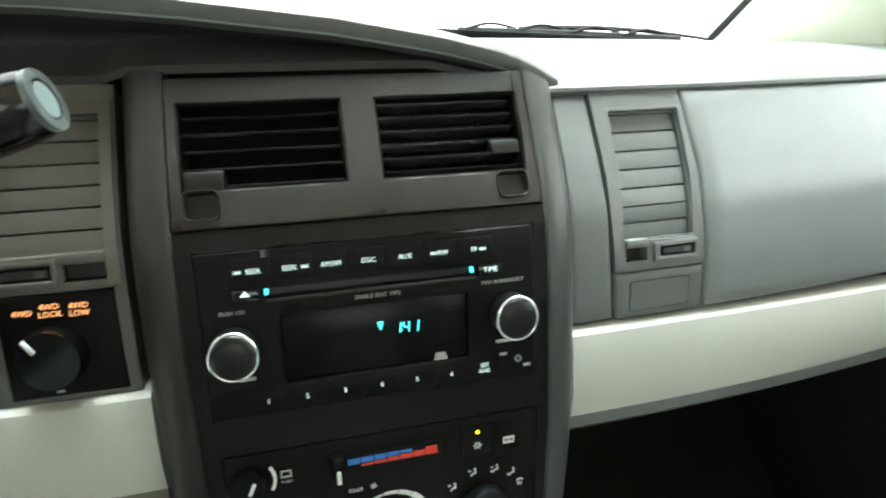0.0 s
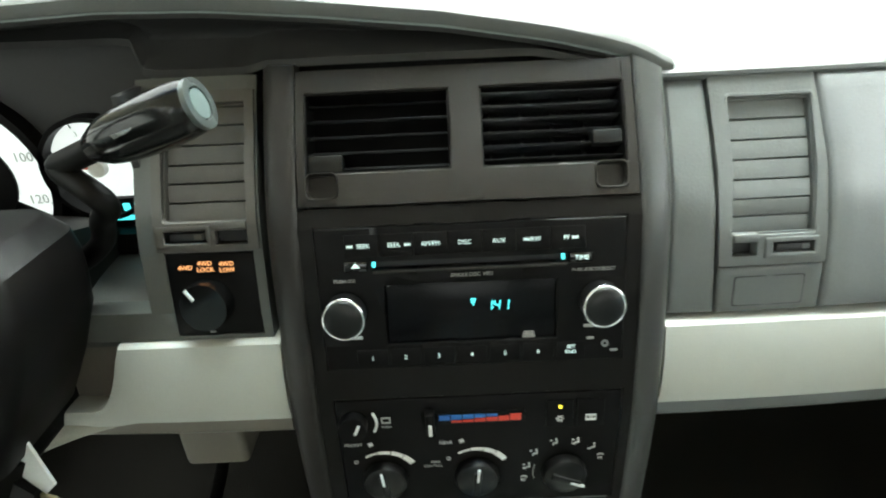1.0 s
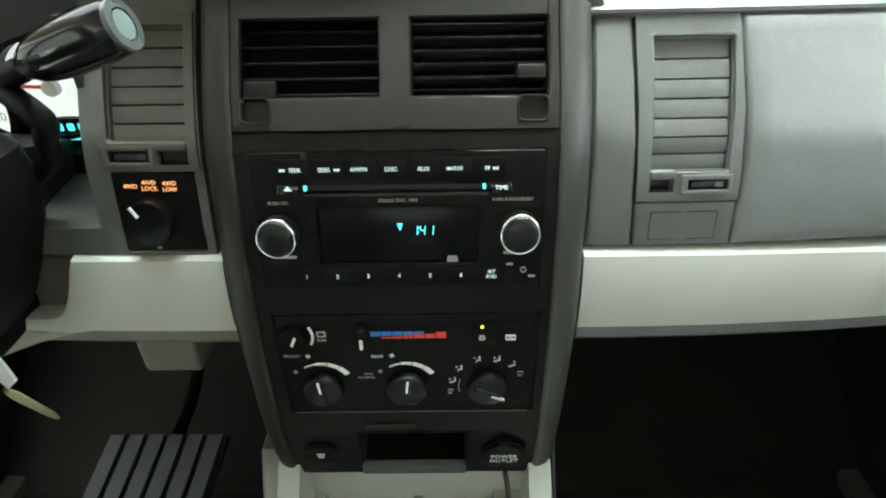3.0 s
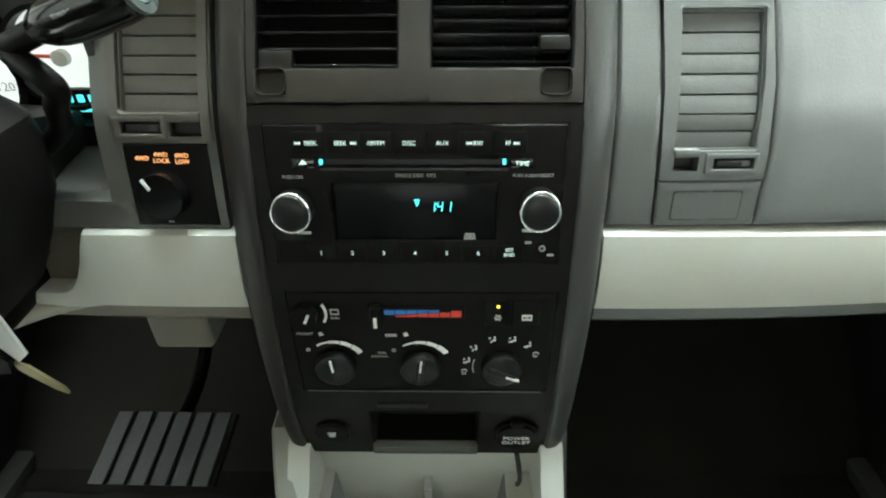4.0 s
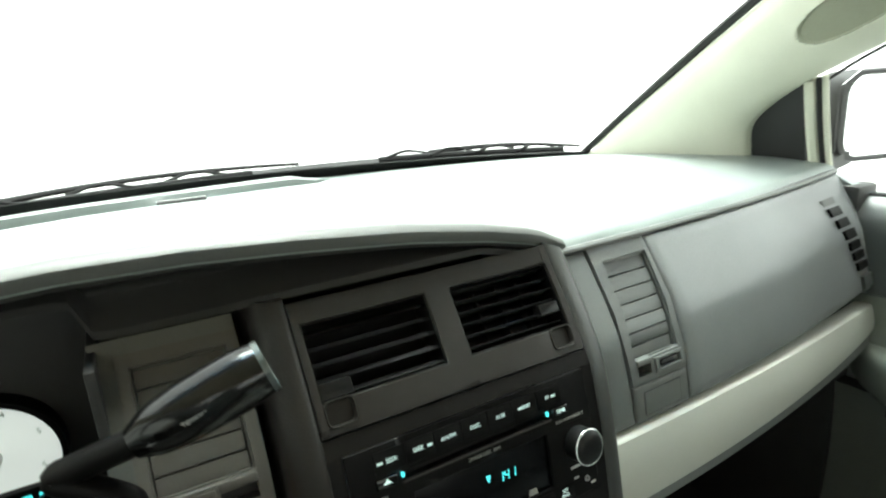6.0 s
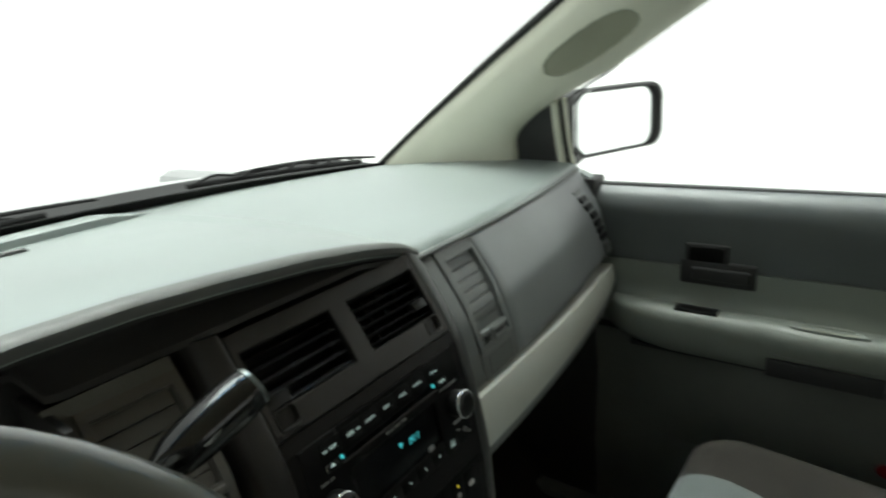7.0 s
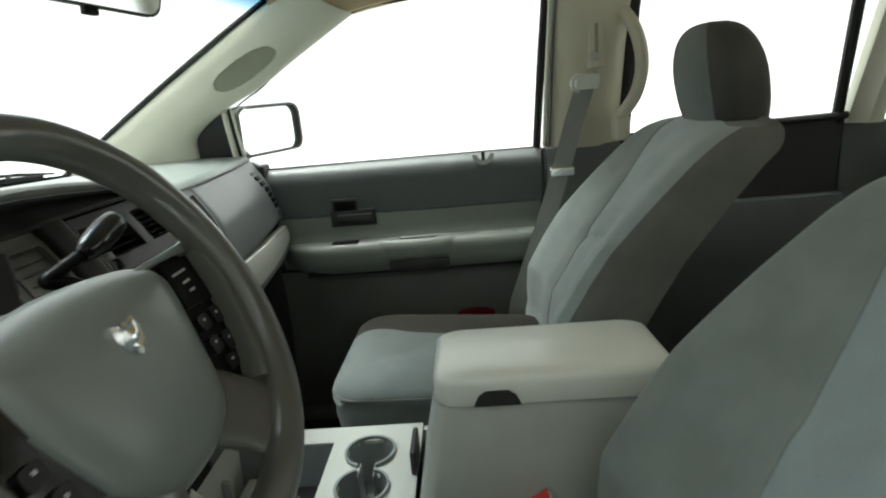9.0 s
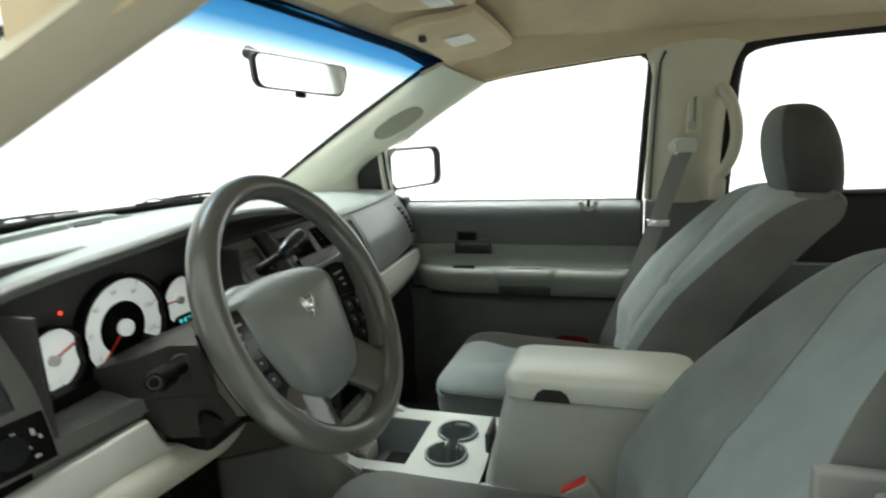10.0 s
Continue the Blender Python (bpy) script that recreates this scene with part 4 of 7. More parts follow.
part("rim", move(ring_tube(0.1785, 0.0172, squash=1.15), WM), WHEELSKIN, wheel, "worn grey leather rim")
half = [(0.0, 0.060), (0.035, 0.058), (0.070, 0.053), (0.096, 0.045), (0.106, 0.031), (0.105, 0.008), (0.097, -0.022), (0.088, -0.052), (0.078, -0.082), (0.060, -0.104), (0.030, -0.114), (0.0, -0.116)]
cover = curve([(x, 0, z) for x, z in half], 3)
cover = cover + [Vector((-p.x, 0, p.z)) for p in cover[-2:0:-1]]
hubrings = []
for d, k in ((0.080, 0.92), (0.064, 1.06), (0.050, 1.09), (0.038, 1.085), (0.028, 1.055), (0.021, 1.01), (0.016, 0.95), (0.012, 0.86), (0.0090, 0.72), (0.0065, 0.5), (0.0055, 0.28), (0.005, 0.1)):
    hubrings.append([(k * p.x, d + 9.0 * max(0.0, k * p.z - 0.020) ** 2, k * (p.z + 0.018) - 0.018) for p in cover])
part("airbag_cover", move(loft(hubrings), WM), HUBSKIN, wheel, "grey airbag cover")

# ---- steering wheel, further parts ----
def wheel_bar(points, widths, depth, thick):
    """A spoke in the wheel's plane through (x, z) points."""
    rings = []
    pts = [Vector((p[0], 0, p[1])) for p in points]
    for i, p in enumerate(pts):
        t = (pts[min(i + 1, len(pts) - 1)] - pts[max(i - 1, 0)]).normalized()
        nrm = Vector((-t.z, 0, t.x))
        w = widths[i] / 2
        ring = []
        for a, b in ((1, -0.25), (0.85, -0.5), (0.4, -0.6), (-0.4, -0.6), (-0.85, -0.5), (-1, -0.25), (-0.9, 0.4), (0, 0.5), (0.9, 0.4)):
            ring.append(p + nrm * (w * a) + Vector((0, depth[i] + thick * b, 0)))
        rings.append(ring)
    return move(loft(rings), WM)


for sx in (1, -1):
    part("spoke", wheel_bar([(sx * 0.045, -0.062), (sx * 0.060, -0.090), (sx * 0.078, -0.118), (sx * 0.092, -0.140), (sx * 0.102, -0.155)], [0.092, 0.084, 0.078, 0.086, 0.108], [0.050, 0.036, 0.023, 0.013, 0.005], 0.022), WHEELSKIN, wheel, "grey lower spoke flaring into the rim")
    pod = part("switch_pod", move(bevel(loft([[(sx * x, d, z) for x, z in ((0.088, 0.044), (0.148, 0.046), (0.160, 0.036), (0.163, 0.000), (0.156, -0.040), (0.142, -0.080), (0.124, -0.104), (0.085, -0.085), (0.080, -0.03))] for d in (0.046, 0.025)]), 0.003), WM), BLACK if sx > 0 else GLOSS, wheel, "black switch pod in the wheel")
    part("spoke_trim", wheel_bar([(sx * 0.080, 0.044), (sx * 0.110, 0.045), (sx * 0.132, 0.045), (sx * 0.148, 0.045), (sx * 0.160, 0.044), (sx * 0.172, 0.043)], [0.008, 0.008, 0.008, 0.009, 0.011, 0.016], [0.030, 0.030, 0.030, 0.029, 0.027, 0.025], 0.012), HUBSKIN, wheel, "grey upper spoke edge")
    part("spoke_heel", wheel_bar([(sx * 0.166, 0.036), (sx * 0.165, -0.002), (sx * 0.159, -0.042), (sx * 0.144, -0.082), (sx * 0.122, -0.112)], [0.014, 0.018, 0.020, 0.024, 0.032], [0.014, 0.013, 0.013, 0.013, 0.013], 0.024), WHEELSKIN, wheel, "grey inner flange of the rim beside the switches")
    upper = part("button", move(bevel(loft([[(sx * x, d, z) for x, z in ((0.110, 0.038), (0.156, 0.036), (0.166, 0.028), (0.163, -0.010), (0.155, -0.016), (0.106, -0.010))] for d in (0.029, 0.019)]), 0.003, 3), WM), BLACK if sx > 0 else GLOSS, pod, "black rocker pad")
    for dx, dz, w in ((0.130, 0.024, 0.026), (0.132, 0.013, 0.014), (0.132, 0.003, 0.010)):
        part("legend", move(plate(sx * dx, dz, w, 0.0026, 0.001, 0.0195, 0.0184), WM), DIMPRINT, upper)
    for dx, dz, w, h in ((0.118, -0.030, 0.020, 0.016), (0.144, -0.032, 0.018, 0.018), (0.112, -0.054, 0.018, 0.018), (0.136, -0.060, 0.020, 0.020), (0.118, -0.078, 0.020, 0.014)):
        b = part("button", move(bevel(plate(sx * dx, dz, w, h, 0.005, 0.029, 0.020, 0.0), 0.003, 3), WM), KNOB, pod, "small black button")
        part("legend", move(plate(sx * dx, dz + 0.002, 0.0038, 0.0030, 0.001, 0.0205, 0.0192), WM), DIMPRINT, b)
shield = [(0, -0.021), (0.013, -0.012), (0.019, 0.004), (0.017, 0.017), (0.006, 0.013), (0, 0.015), (-0.006, 0.013), (-0.017, 0.017), (-0.019, 0.004), (-0.013, -0.012)]
em = part("emblem", move(bevel(loft([[(k * x, d, k * z + 0.004) for x, z in shield] for d, k in ((0.008, 0.84), (0.0030, 0.84), (0.0002, 0.60), (0.0014, 0.42))]), 0.0007), WM), CHROME, wheel, "plain chrome shield emblem")
part("emblem_inlay", move(bevel(loft([[(k * x, d, k * z + 0.004) for x, z in shield] for d, k in ((0.002, 0.34), (-0.0008, 0.30), (-0.0022, 0.10))]), 0.0004), WM), CHROME, em)
part("column_shaft", move(disc(0, 0, 0.045, 0.03, 0.14, 24), WM), DARK, wheel)

# ---- steering column with its levers ----
column = thing("steering_column", (-0.40, 0.0, 0.5), "dark taupe steering column shroud with levers and key", "steering column")
upper_prof = [(-0.064, 0.634), (-0.020, 0.630), (0.030, 0.606), (0.110, 0.576), (0.110, 0.540), (0.036, 0.530), (-0.094, 0.556)]
lower_prof = [(-0.095, 0.554), (0.036, 0.528), (0.034, 0.478), (0.006, 0.448), (-0.050, 0.462), (-0.118, 0.514)]
def shroud_half(prof, x0, x1, pinch):
    """One half of the column shroud, its flanks drawn in towards the top or foot."""
    mid_z = 0.541
    rings = []
    for k in range(7):
        u = -1 + k / 3
        rings.append([((x0 + x1) / 2 + (x1 - x0) / 2 * u * (1 - pinch * min(1.0, abs(z - mid_z) / 0.09) ** 2), y, z - (z - mid_z) * 0.22 * abs(u) ** 3) for y, z in prof])
    return bevel(loft(rings), 0.007, 3, 40)


part("shroud", shroud_half(upper_prof, -0.502, -0.300, 0.10), COLUMNSKIN, column, "taupe upper column shroud")
part("shroud", shroud_half(lower_prof, -0.500, -0.302, 0.14), COLUMNSKIN, column, "taupe lower column shroud")
part("front_cowl", shroud_half([(-0.066, 0.631), (-0.079, 0.628), (-0.108, 0.557), (-0.132, 0.518), (-0.117, 0.514), (-0.094, 0.556)], -0.497, -0.305, 0.12), LEFTVENT, column, "grey rounded front edge of the shroud")
part("wheel_collar", move(ring_tube(0.070, 0.016, 48, 12), WM @ Matrix.Translation((0, 0.104, -0.012))), GREY, column, "grey collar behind the wheel")
# the column's shaded right flank, its shade put in as black
part("ignition_cheek", rounded_box([(-0.40, -0.327, -0.080, 0.010, 0.455), (-0.40, -0.310, -0.093, 0.018, 0.470), (-0.40, -0.290, -0.095, 0.024, 0.510), (-0.40, -0.277, -0.086, 0.030, 0.545), (-0.40, -0.273, -0.075, 0.034, 0.580), (-0.40, -0.280, -0.066, 0.038, 0.600), (-0.40, -0.297, -0.058, 0.040, 0.610)], 0.022), BLACK, column, "rounded ignition lock housing, black for the shade on it")
part("shroud_lower", bevel(box(-0.470, -0.32, -0.045, 0.10, 0.440, 0.475, 0.0), 0.012, 3), BLACK, column, "black underside of the shroud")
part("indicator_lever", tube(curve([(-0.455, -0.028, 0.573), (-0.490, -0.040, 0.582), (-0.530, -0.060, 0.593), (-0.570, -0.082, 0.604)]), 0.0085, 12), BLACK, column, "black indicator lever")
part("lever_boot", tube([(-0.455, -0.026, 0.572), (-0.478, -0.036, 0.579), (-0.500, -0.046, 0.585)], [0.026, 0.024, 0.017], 18), RUBBER, column)
lk = part("lever_knob", tube([(-0.548, -0.070, 0.598), (-0.556, -0.0745, 0.6005), (-0.590, -0.0925, 0.610), (-0.600, -0.098, 0.613)], [0.010, 0.0135, 0.0135, 0.011], 20), BLACK, column, "black twist knob")
part("knob_ring", move(annulus(0, 0, 0.0060, 0.0078, 0.0, -0.0012, 24), Matrix.Translation((-0.600, -0.098, 0.613)) @ Vector((-0.84, -0.46, 0.24)).to_track_quat("-Y", "Z").to_matrix().to_4x4()), SHROUD, lk, "grey ring mark")
part("tilt_lever", tube(curve([(-0.455, -0.05, 0.512), (-0.488, -0.068, 0.510), (-0.506, -0.084, 0.505)]), [0.014] * 6 + [0.016] * 7, 12), BLACK, column, "black tilt lever")
sh = part("gear_lever", tube(curve([(-0.345, 0.000, 0.555), (-0.296, 0.026, 0.566), (-0.262, 0.022, 0.588), (-0.240, -0.002, 0.616), (-0.224, -0.018, 0.632), (-0.228, -0.020, 0.642), (-0.246, -0.010, 0.650), (-0.253, -0.005, 0.655), (-0.240, -0.011, 0.661), (-0.213, -0.023, 0.672)]), 0.0078, 14), BLACK, column, "black bent gear lever")
kn = curve([(-0.217, -0.0235, 0.671), (-0.204, -0.0245, 0.6755), (-0.185, -0.0255, 0.682), (-0.165, -0.027, 0.689), (-0.150, -0.028, 0.694)], 4)
part("knob", tube(kn, [0.0085, 0.010, 0.0115, 0.013, 0.014, 0.0148, 0.0155, 0.016, 0.0162, 0.0164, 0.0166, 0.0166, 0.0166, 0.0164, 0.016, 0.0155, 0.0145], 22), GLOSS, sh, "black moulded knob")
tip = Matrix.Translation((-0.1495, -0.028, 0.6942)) @ Vector((1.0, -0.05, 0.33)).to_track_quat("-Y", "Z").to_matrix().to_4x4()
part("knob_ring", move(bevel(annulus(0, 0, 0.0098, 0.0146, 0.001, -0.0022, 32), 0.001, 2, 50), tip), KNOBRING, sh, "dull green-grey ring")
part("knob_button", move(disc(0, 0, 0.0086, 0.001, -0.0018, 28, 0.0008), tip), KNOBTIP, sh, "pale green end button")
face = Matrix.Translation((-0.186, -0.0415, 0.684)) @ pose(0, 0, 0, 8, -18, 0)
part("knob_lettering", move(letters("TOW/HAUL", 0, 0, 0.0032, 0.0), face), DIMPRINT, sh)
part("ignition", tube([(-0.35, -0.055, 0.468), (-0.322, -0.068, 0.452)], [0.019, 0.017], 20), BLACK, column, "black ignition lock")
key = part("key", bevel(loft([[(-0.318, y, 0.435), (-0.310, y, 0.421), (-0.291, y, 0.4015), (-0.283, y, 0.397), (-0.2845, y, 0.4035), (-0.304, y, 0.428)] for y in (-0.061, -0.0585)]), 0.0006), SILVER, column, "brass-coloured door key on the ring")
key.data.materials.clear()
key.data.materials.append(material("worn_brass_key", (0.62, 0.56, 0.34), 0.3, metal=0.9, bump=0.05))
part("key_tag", bevel(loft([[(-0.326, y, 0.482), (-0.305, y, 0.483), (-0.300, y, 0.440), (-0.309, y, 0.432), (-0.322, y, 0.455)] for y in (-0.0600, -0.0575)]), 0.001), PAPER, column, "white plastic key tag")
part("key_head", bevel(loft([[(-0.340, y, 0.450), (-0.326, y, 0.456), (-0.312, y, 0.438), (-0.314, y, 0.426), (-0.328, y, 0.424), (-0.342, y, 0.436)] for y in (-0.066, -0.055)]), 0.003), BLACK, column, "black key head")
# the dish's taupe is ivory with the recess's shade put in
part("column_collar", on(plate(-0.383, 0.490, 0.245, 0.085, 0.03, -0.030, -0.014, 0.004), side_y), COLLAR, column, "dish where the column meets the dash, ivory shaded to taupe")


# rounded knee bolster under the ivory band, its ivory darkened for shade
def bolster(u, v):
    x = -0.262 - 0.448 * u
    t = min(1.0, u / 0.36)
    t = t * t * (3 - 2 * t)
    h, dpt = 0.006 + 0.044 * t, 0.001 + 0.034 * t
    a = math.pi * (0.08 + 0.9 * v)
    return (x, side_y(x, 0.44) - 0.002 - dpt * math.sin(a), 0.446 - h * (1 - math.cos(a)) / 2 + 0.012 * u)


part("knee_bolster", sheet(bolster, 26, 10, 0.008, (0, 1, 0)), BOLSTER, dash, "rounded knee bolster, ivory darkened for shade")
part("fuse_cover", bevel(box(-0.250, -0.195, 0.012, 0.09, 0.374, 0.432, 0.0), 0.006, 3), COLLAR, dash, "small taupe cover under the dash")

# ---- dials ----
cluster = thing("instrument_cluster", (-0.42, 0.13, 0.53), "dial cluster with white lit faces and red needles", "instrument cluster")
part("cluster_housing", box(-0.62, -0.22, 0.129, 0.15, 0.49, 0.735, 0.004), CLUSTERBACK, cluster, "dark taupe back of the cluster")
shelf = [(0.104, 0.541), (0.08, 0.5395), (0.06, 0.538), (0.045, 0.535), (0.034, 0.530), (0.026, 0.522), (0.021, 0.512), (0.019, 0.500)]


def shelf_point(u, v):
    """The shelf rolls over its front edge down to the ivory band."""
    x = -0.640 + 0.406 * u
    y, z = shelf[int(round(v * 7))]
    return (x, y + max(0.0, side_y(x, 0.51) - 0.006) * (1 - (y - 0.019) / 0.085), z)


part("cluster_floor", sheet(shelf_point, 24, 7, 0.006, (0, 0.4, -1)), SURROUND, cluster, "grey shelf rolling down from the dials")
part("cluster_sill", loft([[(x, y, z) for y, z in ((0.098, 0.530), (0.098, 0.546), (0.106, 0.556), (0.130, 0.560), (0.130, 0.530))] for x in (-0.614, -0.235)]), BLACK, cluster)
for x in (-0.614, -0.234):
    part("cluster_wall", box(x - 0.003, x + 0.003, 0.045, 0.13, 0.52, 0.686, 0.001), CLUSTERBACK, cluster)
FLAT = lambda x, z: 0.129
def dial(cx, cz, r, a0, a1, hub, marks, needle, name):
    face_ = part(name, on(annulus(cx, cz, r * 0.52 if hub else 0.002, r, -0.001, 0.004, 48, a0, a1), FLAT), DIAL, cluster, "lit white dial face")
    part("dial_ring", on(join(annulus(cx, cz, r * 1.0, r * 1.10, -0.002, 0.016, 56)), FLAT), BLACK, cluster, "black dial ring")
    if hub:
        part("dial_centre", on(disc(cx, cz, r * 0.54, 0.0, 0.006, 40), FLAT), BLACK, cluster)
    a = radians(needle)
    L = r * 0.88
    part("needle", on(loft([[(cx + q * math.cos(a) + w * math.sin(a), d, cz + q * math.sin(a) - w * math.cos(a)) for w, d in ((0.0016, 0.007), (-0.0016, 0.007), (-0.0010, 0.009), (0.0010, 0.009))] for q in (0, L)]), FLAT), REDP, cluster, "red needle")
    part("needle_hub", on(disc(cx, cz, r * 0.17, 0.006, 0.013, 28, 0.001), FLAT), DIAL if hub else PAPER, cluster, "pale needle hub")
    for k, word in enumerate(marks):
        b = radians(a0 + (a1 - a0) * (0.04 + 0.92 * k / max(1, len(marks) - 1)))
        part("numeral", on(letters(word, cx + r * 0.76 * math.cos(b), cz + r * 0.76 * math.sin(b), r * 0.16, 0.0045), FLAT), DIMPRINT, cluster)
        part("tick", on(loft([[(cx + q * math.cos(b) + w * math.sin(b), d, cz + q * math.sin(b) - w * math.cos(b)) for w, d in ((0.0006, 0.0041), (-0.0006, 0.0041), (-0.0006, 0.0046), (0.0006, 0.0046))] for q in (r * 0.9, r * 0.98)]), FLAT), DARK, cluster)


dial(-0.424, 0.604, 0.075, 225, -30, True, ["0", "20", "40", "60", "80", "100", "120"], 222, "speed_dial")
dial(-0.307, 0.612, 0.041, 270, -90, False, ["0", "1", "2", "3", "4", "5", "6", "7"], 178, "engine_speed_dial")
dial(-0.543, 0.599, 0.043, 270, -90, False, ["E", "F"], 20, "fuel_dial")
part("mileage_display", on(plate(-0.293, 0.5705, 0.062, 0.028, 0.012, 0.0, 0.010, 0.001), FLAT), BLACK, cluster)
for k in range(5):
    part("display_digit", on(plate(-0.313 + 0.010 * k, 0.5765, 0.0060, 0.0068, 0.001, 0.010, 0.0106), FLAT), CYAN, cluster)
part("display_line", on(plate(-0.294, 0.5665, 0.036, 0.0042, 0.001, 0.010, 0.0106), FLAT), CYAN, cluster)
part("warning_lamp", on(plate(-0.519, 0.657, 0.005, 0.005, 0.002, 0.004, 0.005), FLAT), REDGLOW, cluster, "small red warning lamp")

part("dash_filler", box(-0.16, 0.085, 0.112, 0.122, 0.60, 0.697, 0.001), BLACK, dash)

# ---- air vents ----
def slat_bar(x0, x1, z, d, h, tilt):
    """A thin vent blade in (x, depth, z)."""
    c, s_ = math.cos(tilt), math.sin(tilt)
    sec = [(-h, -0.0010), (h * 0.8, -0.0011), (h, 0.0), (h * 0.8, 0.0011), (-h, 0.0010)]
    return loft([[(x, d + a * c - b * s_, z + a * s_ + b * c) for a, b in sec] for x in (x0, x1)])


def vent(name, hole, face, blades, mat, label, depth=-0.004, h=0.009, tilt=-0.25, shut=False, group="dash vents"):
    x0, x1, z0, z1 = hole
    v = thing(name, ((x0 + x1) / 2, face((x0 + x1) / 2, z0), z0), label, "air vent", group)
    wall = on(pierced(x0 - 0.001, x1 + 0.001, z0 - 0.001, z1 + 0.001, [(x0 + 0.0012, x1 - 0.0012, z0 + 0.0012, z1 - 0.0012)], -0.03, -0.0015, 0.0), face)
    part("vent_liner", wall, BLACK if not shut else mat, v)
    part("vent_throat", on(fbox(x0, x1, z0, z1, -0.034, -0.026, 0.0, 2), face), BLACK, v)
    for k in range(blades):
        z = z0 + (z1 - z0) * (k + 0.5) / blades
        if shut:
            hh = (z1 - z0) / blades * 0.482
            sec = lambda x: [(x, depth - 0.003, z - hh), (x, depth + 0.0002, z - hh * 0.93), (x, depth + 0.0010, z), (x, depth + 0.0002, z + hh * 0.93), (x, depth - 0.003, z + hh)]
            bm = loft([sec(x0 + 0.002), sec(x1 - 0.002)])
        else:
            bm = slat_bar(x0 + 0.0015, x1 - 0.0015, z, depth - h, h, tilt)
        part("slat", on(bm, face), mat, v)
    return v


cv = vent("air_vent", VENT_L, stack_y, 5, VANE, "black louvred centre vent", group="centre vents")
part("thumb_tab", on(fbox(-0.1078, -0.084, 0.6352, 0.6455, -0.014, -0.0030, 0.0015), stack_y), KNOB, cv, "flat black thumb tab")
cw = vent("air_vent", VENT_R, stack_y, 6, VANE, "black louvred centre vent", tilt=0.1, group="centre vents")
part("thumb_tab", on(fbox(0.0855, 0.1055, 0.6450, 0.6530, -0.012, -0.0012, 0.0012), stack_y), KNOB, cw, "flat black thumb tab")
for k in range(4):
    part("side_blade", on(fbox(0.018 + 0.022 * k, 0.0195 + 0.022 * k, 0.636, 0.679, -0.028, -0.018, 0.0), stack_y), BLACK, cw)
for q, own in ((POCKET_L, cv), (POCKET_R, cw)):
    # a moulded finger pocket: a dished floor inside a soft raised rim
    cx_, cz_, w_, h_ = (q[0] + q[1]) / 2, (q[2] + q[3]) / 2, q[1] - q[0], q[3] - q[2]
    o = rounded(w_, h_, 0.004, 4)
    part("finger_pocket", on(loft([[(cx_ + x * k, d, cz_ + z * k) for x, z in o] for k, d in ((1.10, -0.004), (1.09, 0.0004), (1.04, 0.0011), (0.98, 0.0004), (0.93, -0.003), (0.88, -0.0062), (0.70, -0.0078), (0.2, -0.0082))]), stack_y), TAUPE, own, "moulded finger pocket")
    part("pocket_slot", on(fbox(cx_ - 0.0052, cx_ + 0.0052, cz_ - 0.0042, cz_ - 0.0028, -0.0078, -0.0066, 0.0004), stack_y), BLACK, own)
pvt = vent("air_vent", (0.187, 0.2465, 0.574, 0.662), side_y, 7, GREY, "closed grey louvred vent beside the glove panel", depth=-0.0045, shut=True, group="side vents")



def vent_frame(own, hole, mat):
    """A rounded bead moulded round a vent's mouth."""
    x0, x1, z0, z1 = hole
    ring = lambda g, d: [((x0 + x1) / 2 + x, d, (z0 + z1) / 2 + z) for x, z in rounded(x1 - x0 + g, z1 - z0 + g, 0.004, 4)]
    part("vent_frame", on(loft([ring(0.0075, -0.001), ring(0.0070, 0.0006), ring(0.0050, 0.0020), ring(0.0025, 0.0022), ring(0.0008, 0.0010), ring(0.0, -0.0020), ring(0.0, -0.006)], caps=False), side_y), mat, own, "rounded bead round the vent")


vent_frame(pvt, (0.187, 0.2465, 0.574, 0.662), GREY)


def under_vent(own, tab, slot, mat):
    """Slide tab over its pocket, and a thumbwheel in a framed slot."""
    x0, x1, z = tab
    part("slide_pocket", on(fbox(x0 - 0.001, x1 + 0.001, z - 0.0145, z, -0.013, -0.0085, 0.0, 1), side_y), DARK, own)
    part("slide_tab", on(fbox(x0 - 0.0005, x1 + 0.0005, z - 0.0045, z + 0.0015, -0.008, 0.0045, 0.0012), side_y), mat, own, "slide tab")
    a, b, c, d = slot
    part("wheel_frame", on(pierced(a - 0.0055, b + 0.003, c - 0.0035, d + 0.0035, [(a, b, c, d)], -0.003, 0.0042, 0.0014), side_y), mat, own, "raised wheel frame")
    part("wheel_slot", on(fbox(a - 0.001, b + 0.001, c - 0.001, d + 0.001, -0.012, -0.006, 0.0, 1), side_y), BLACK, own)
    part("thumbwheel", on(bevel(fbox(a + 0.003, b - 0.002, c + 0.0012, d - 0.0012, -0.006, 0.0025, 0.0), 0.0012), side_y), DARK, own, "ribbed thumbwheel")
    part("wheel_mark", on(fbox(b - 0.009, b - 0.004, c + 0.0022, d - 0.0022, 0.002, 0.0030, 0.0), side_y), mat, own)


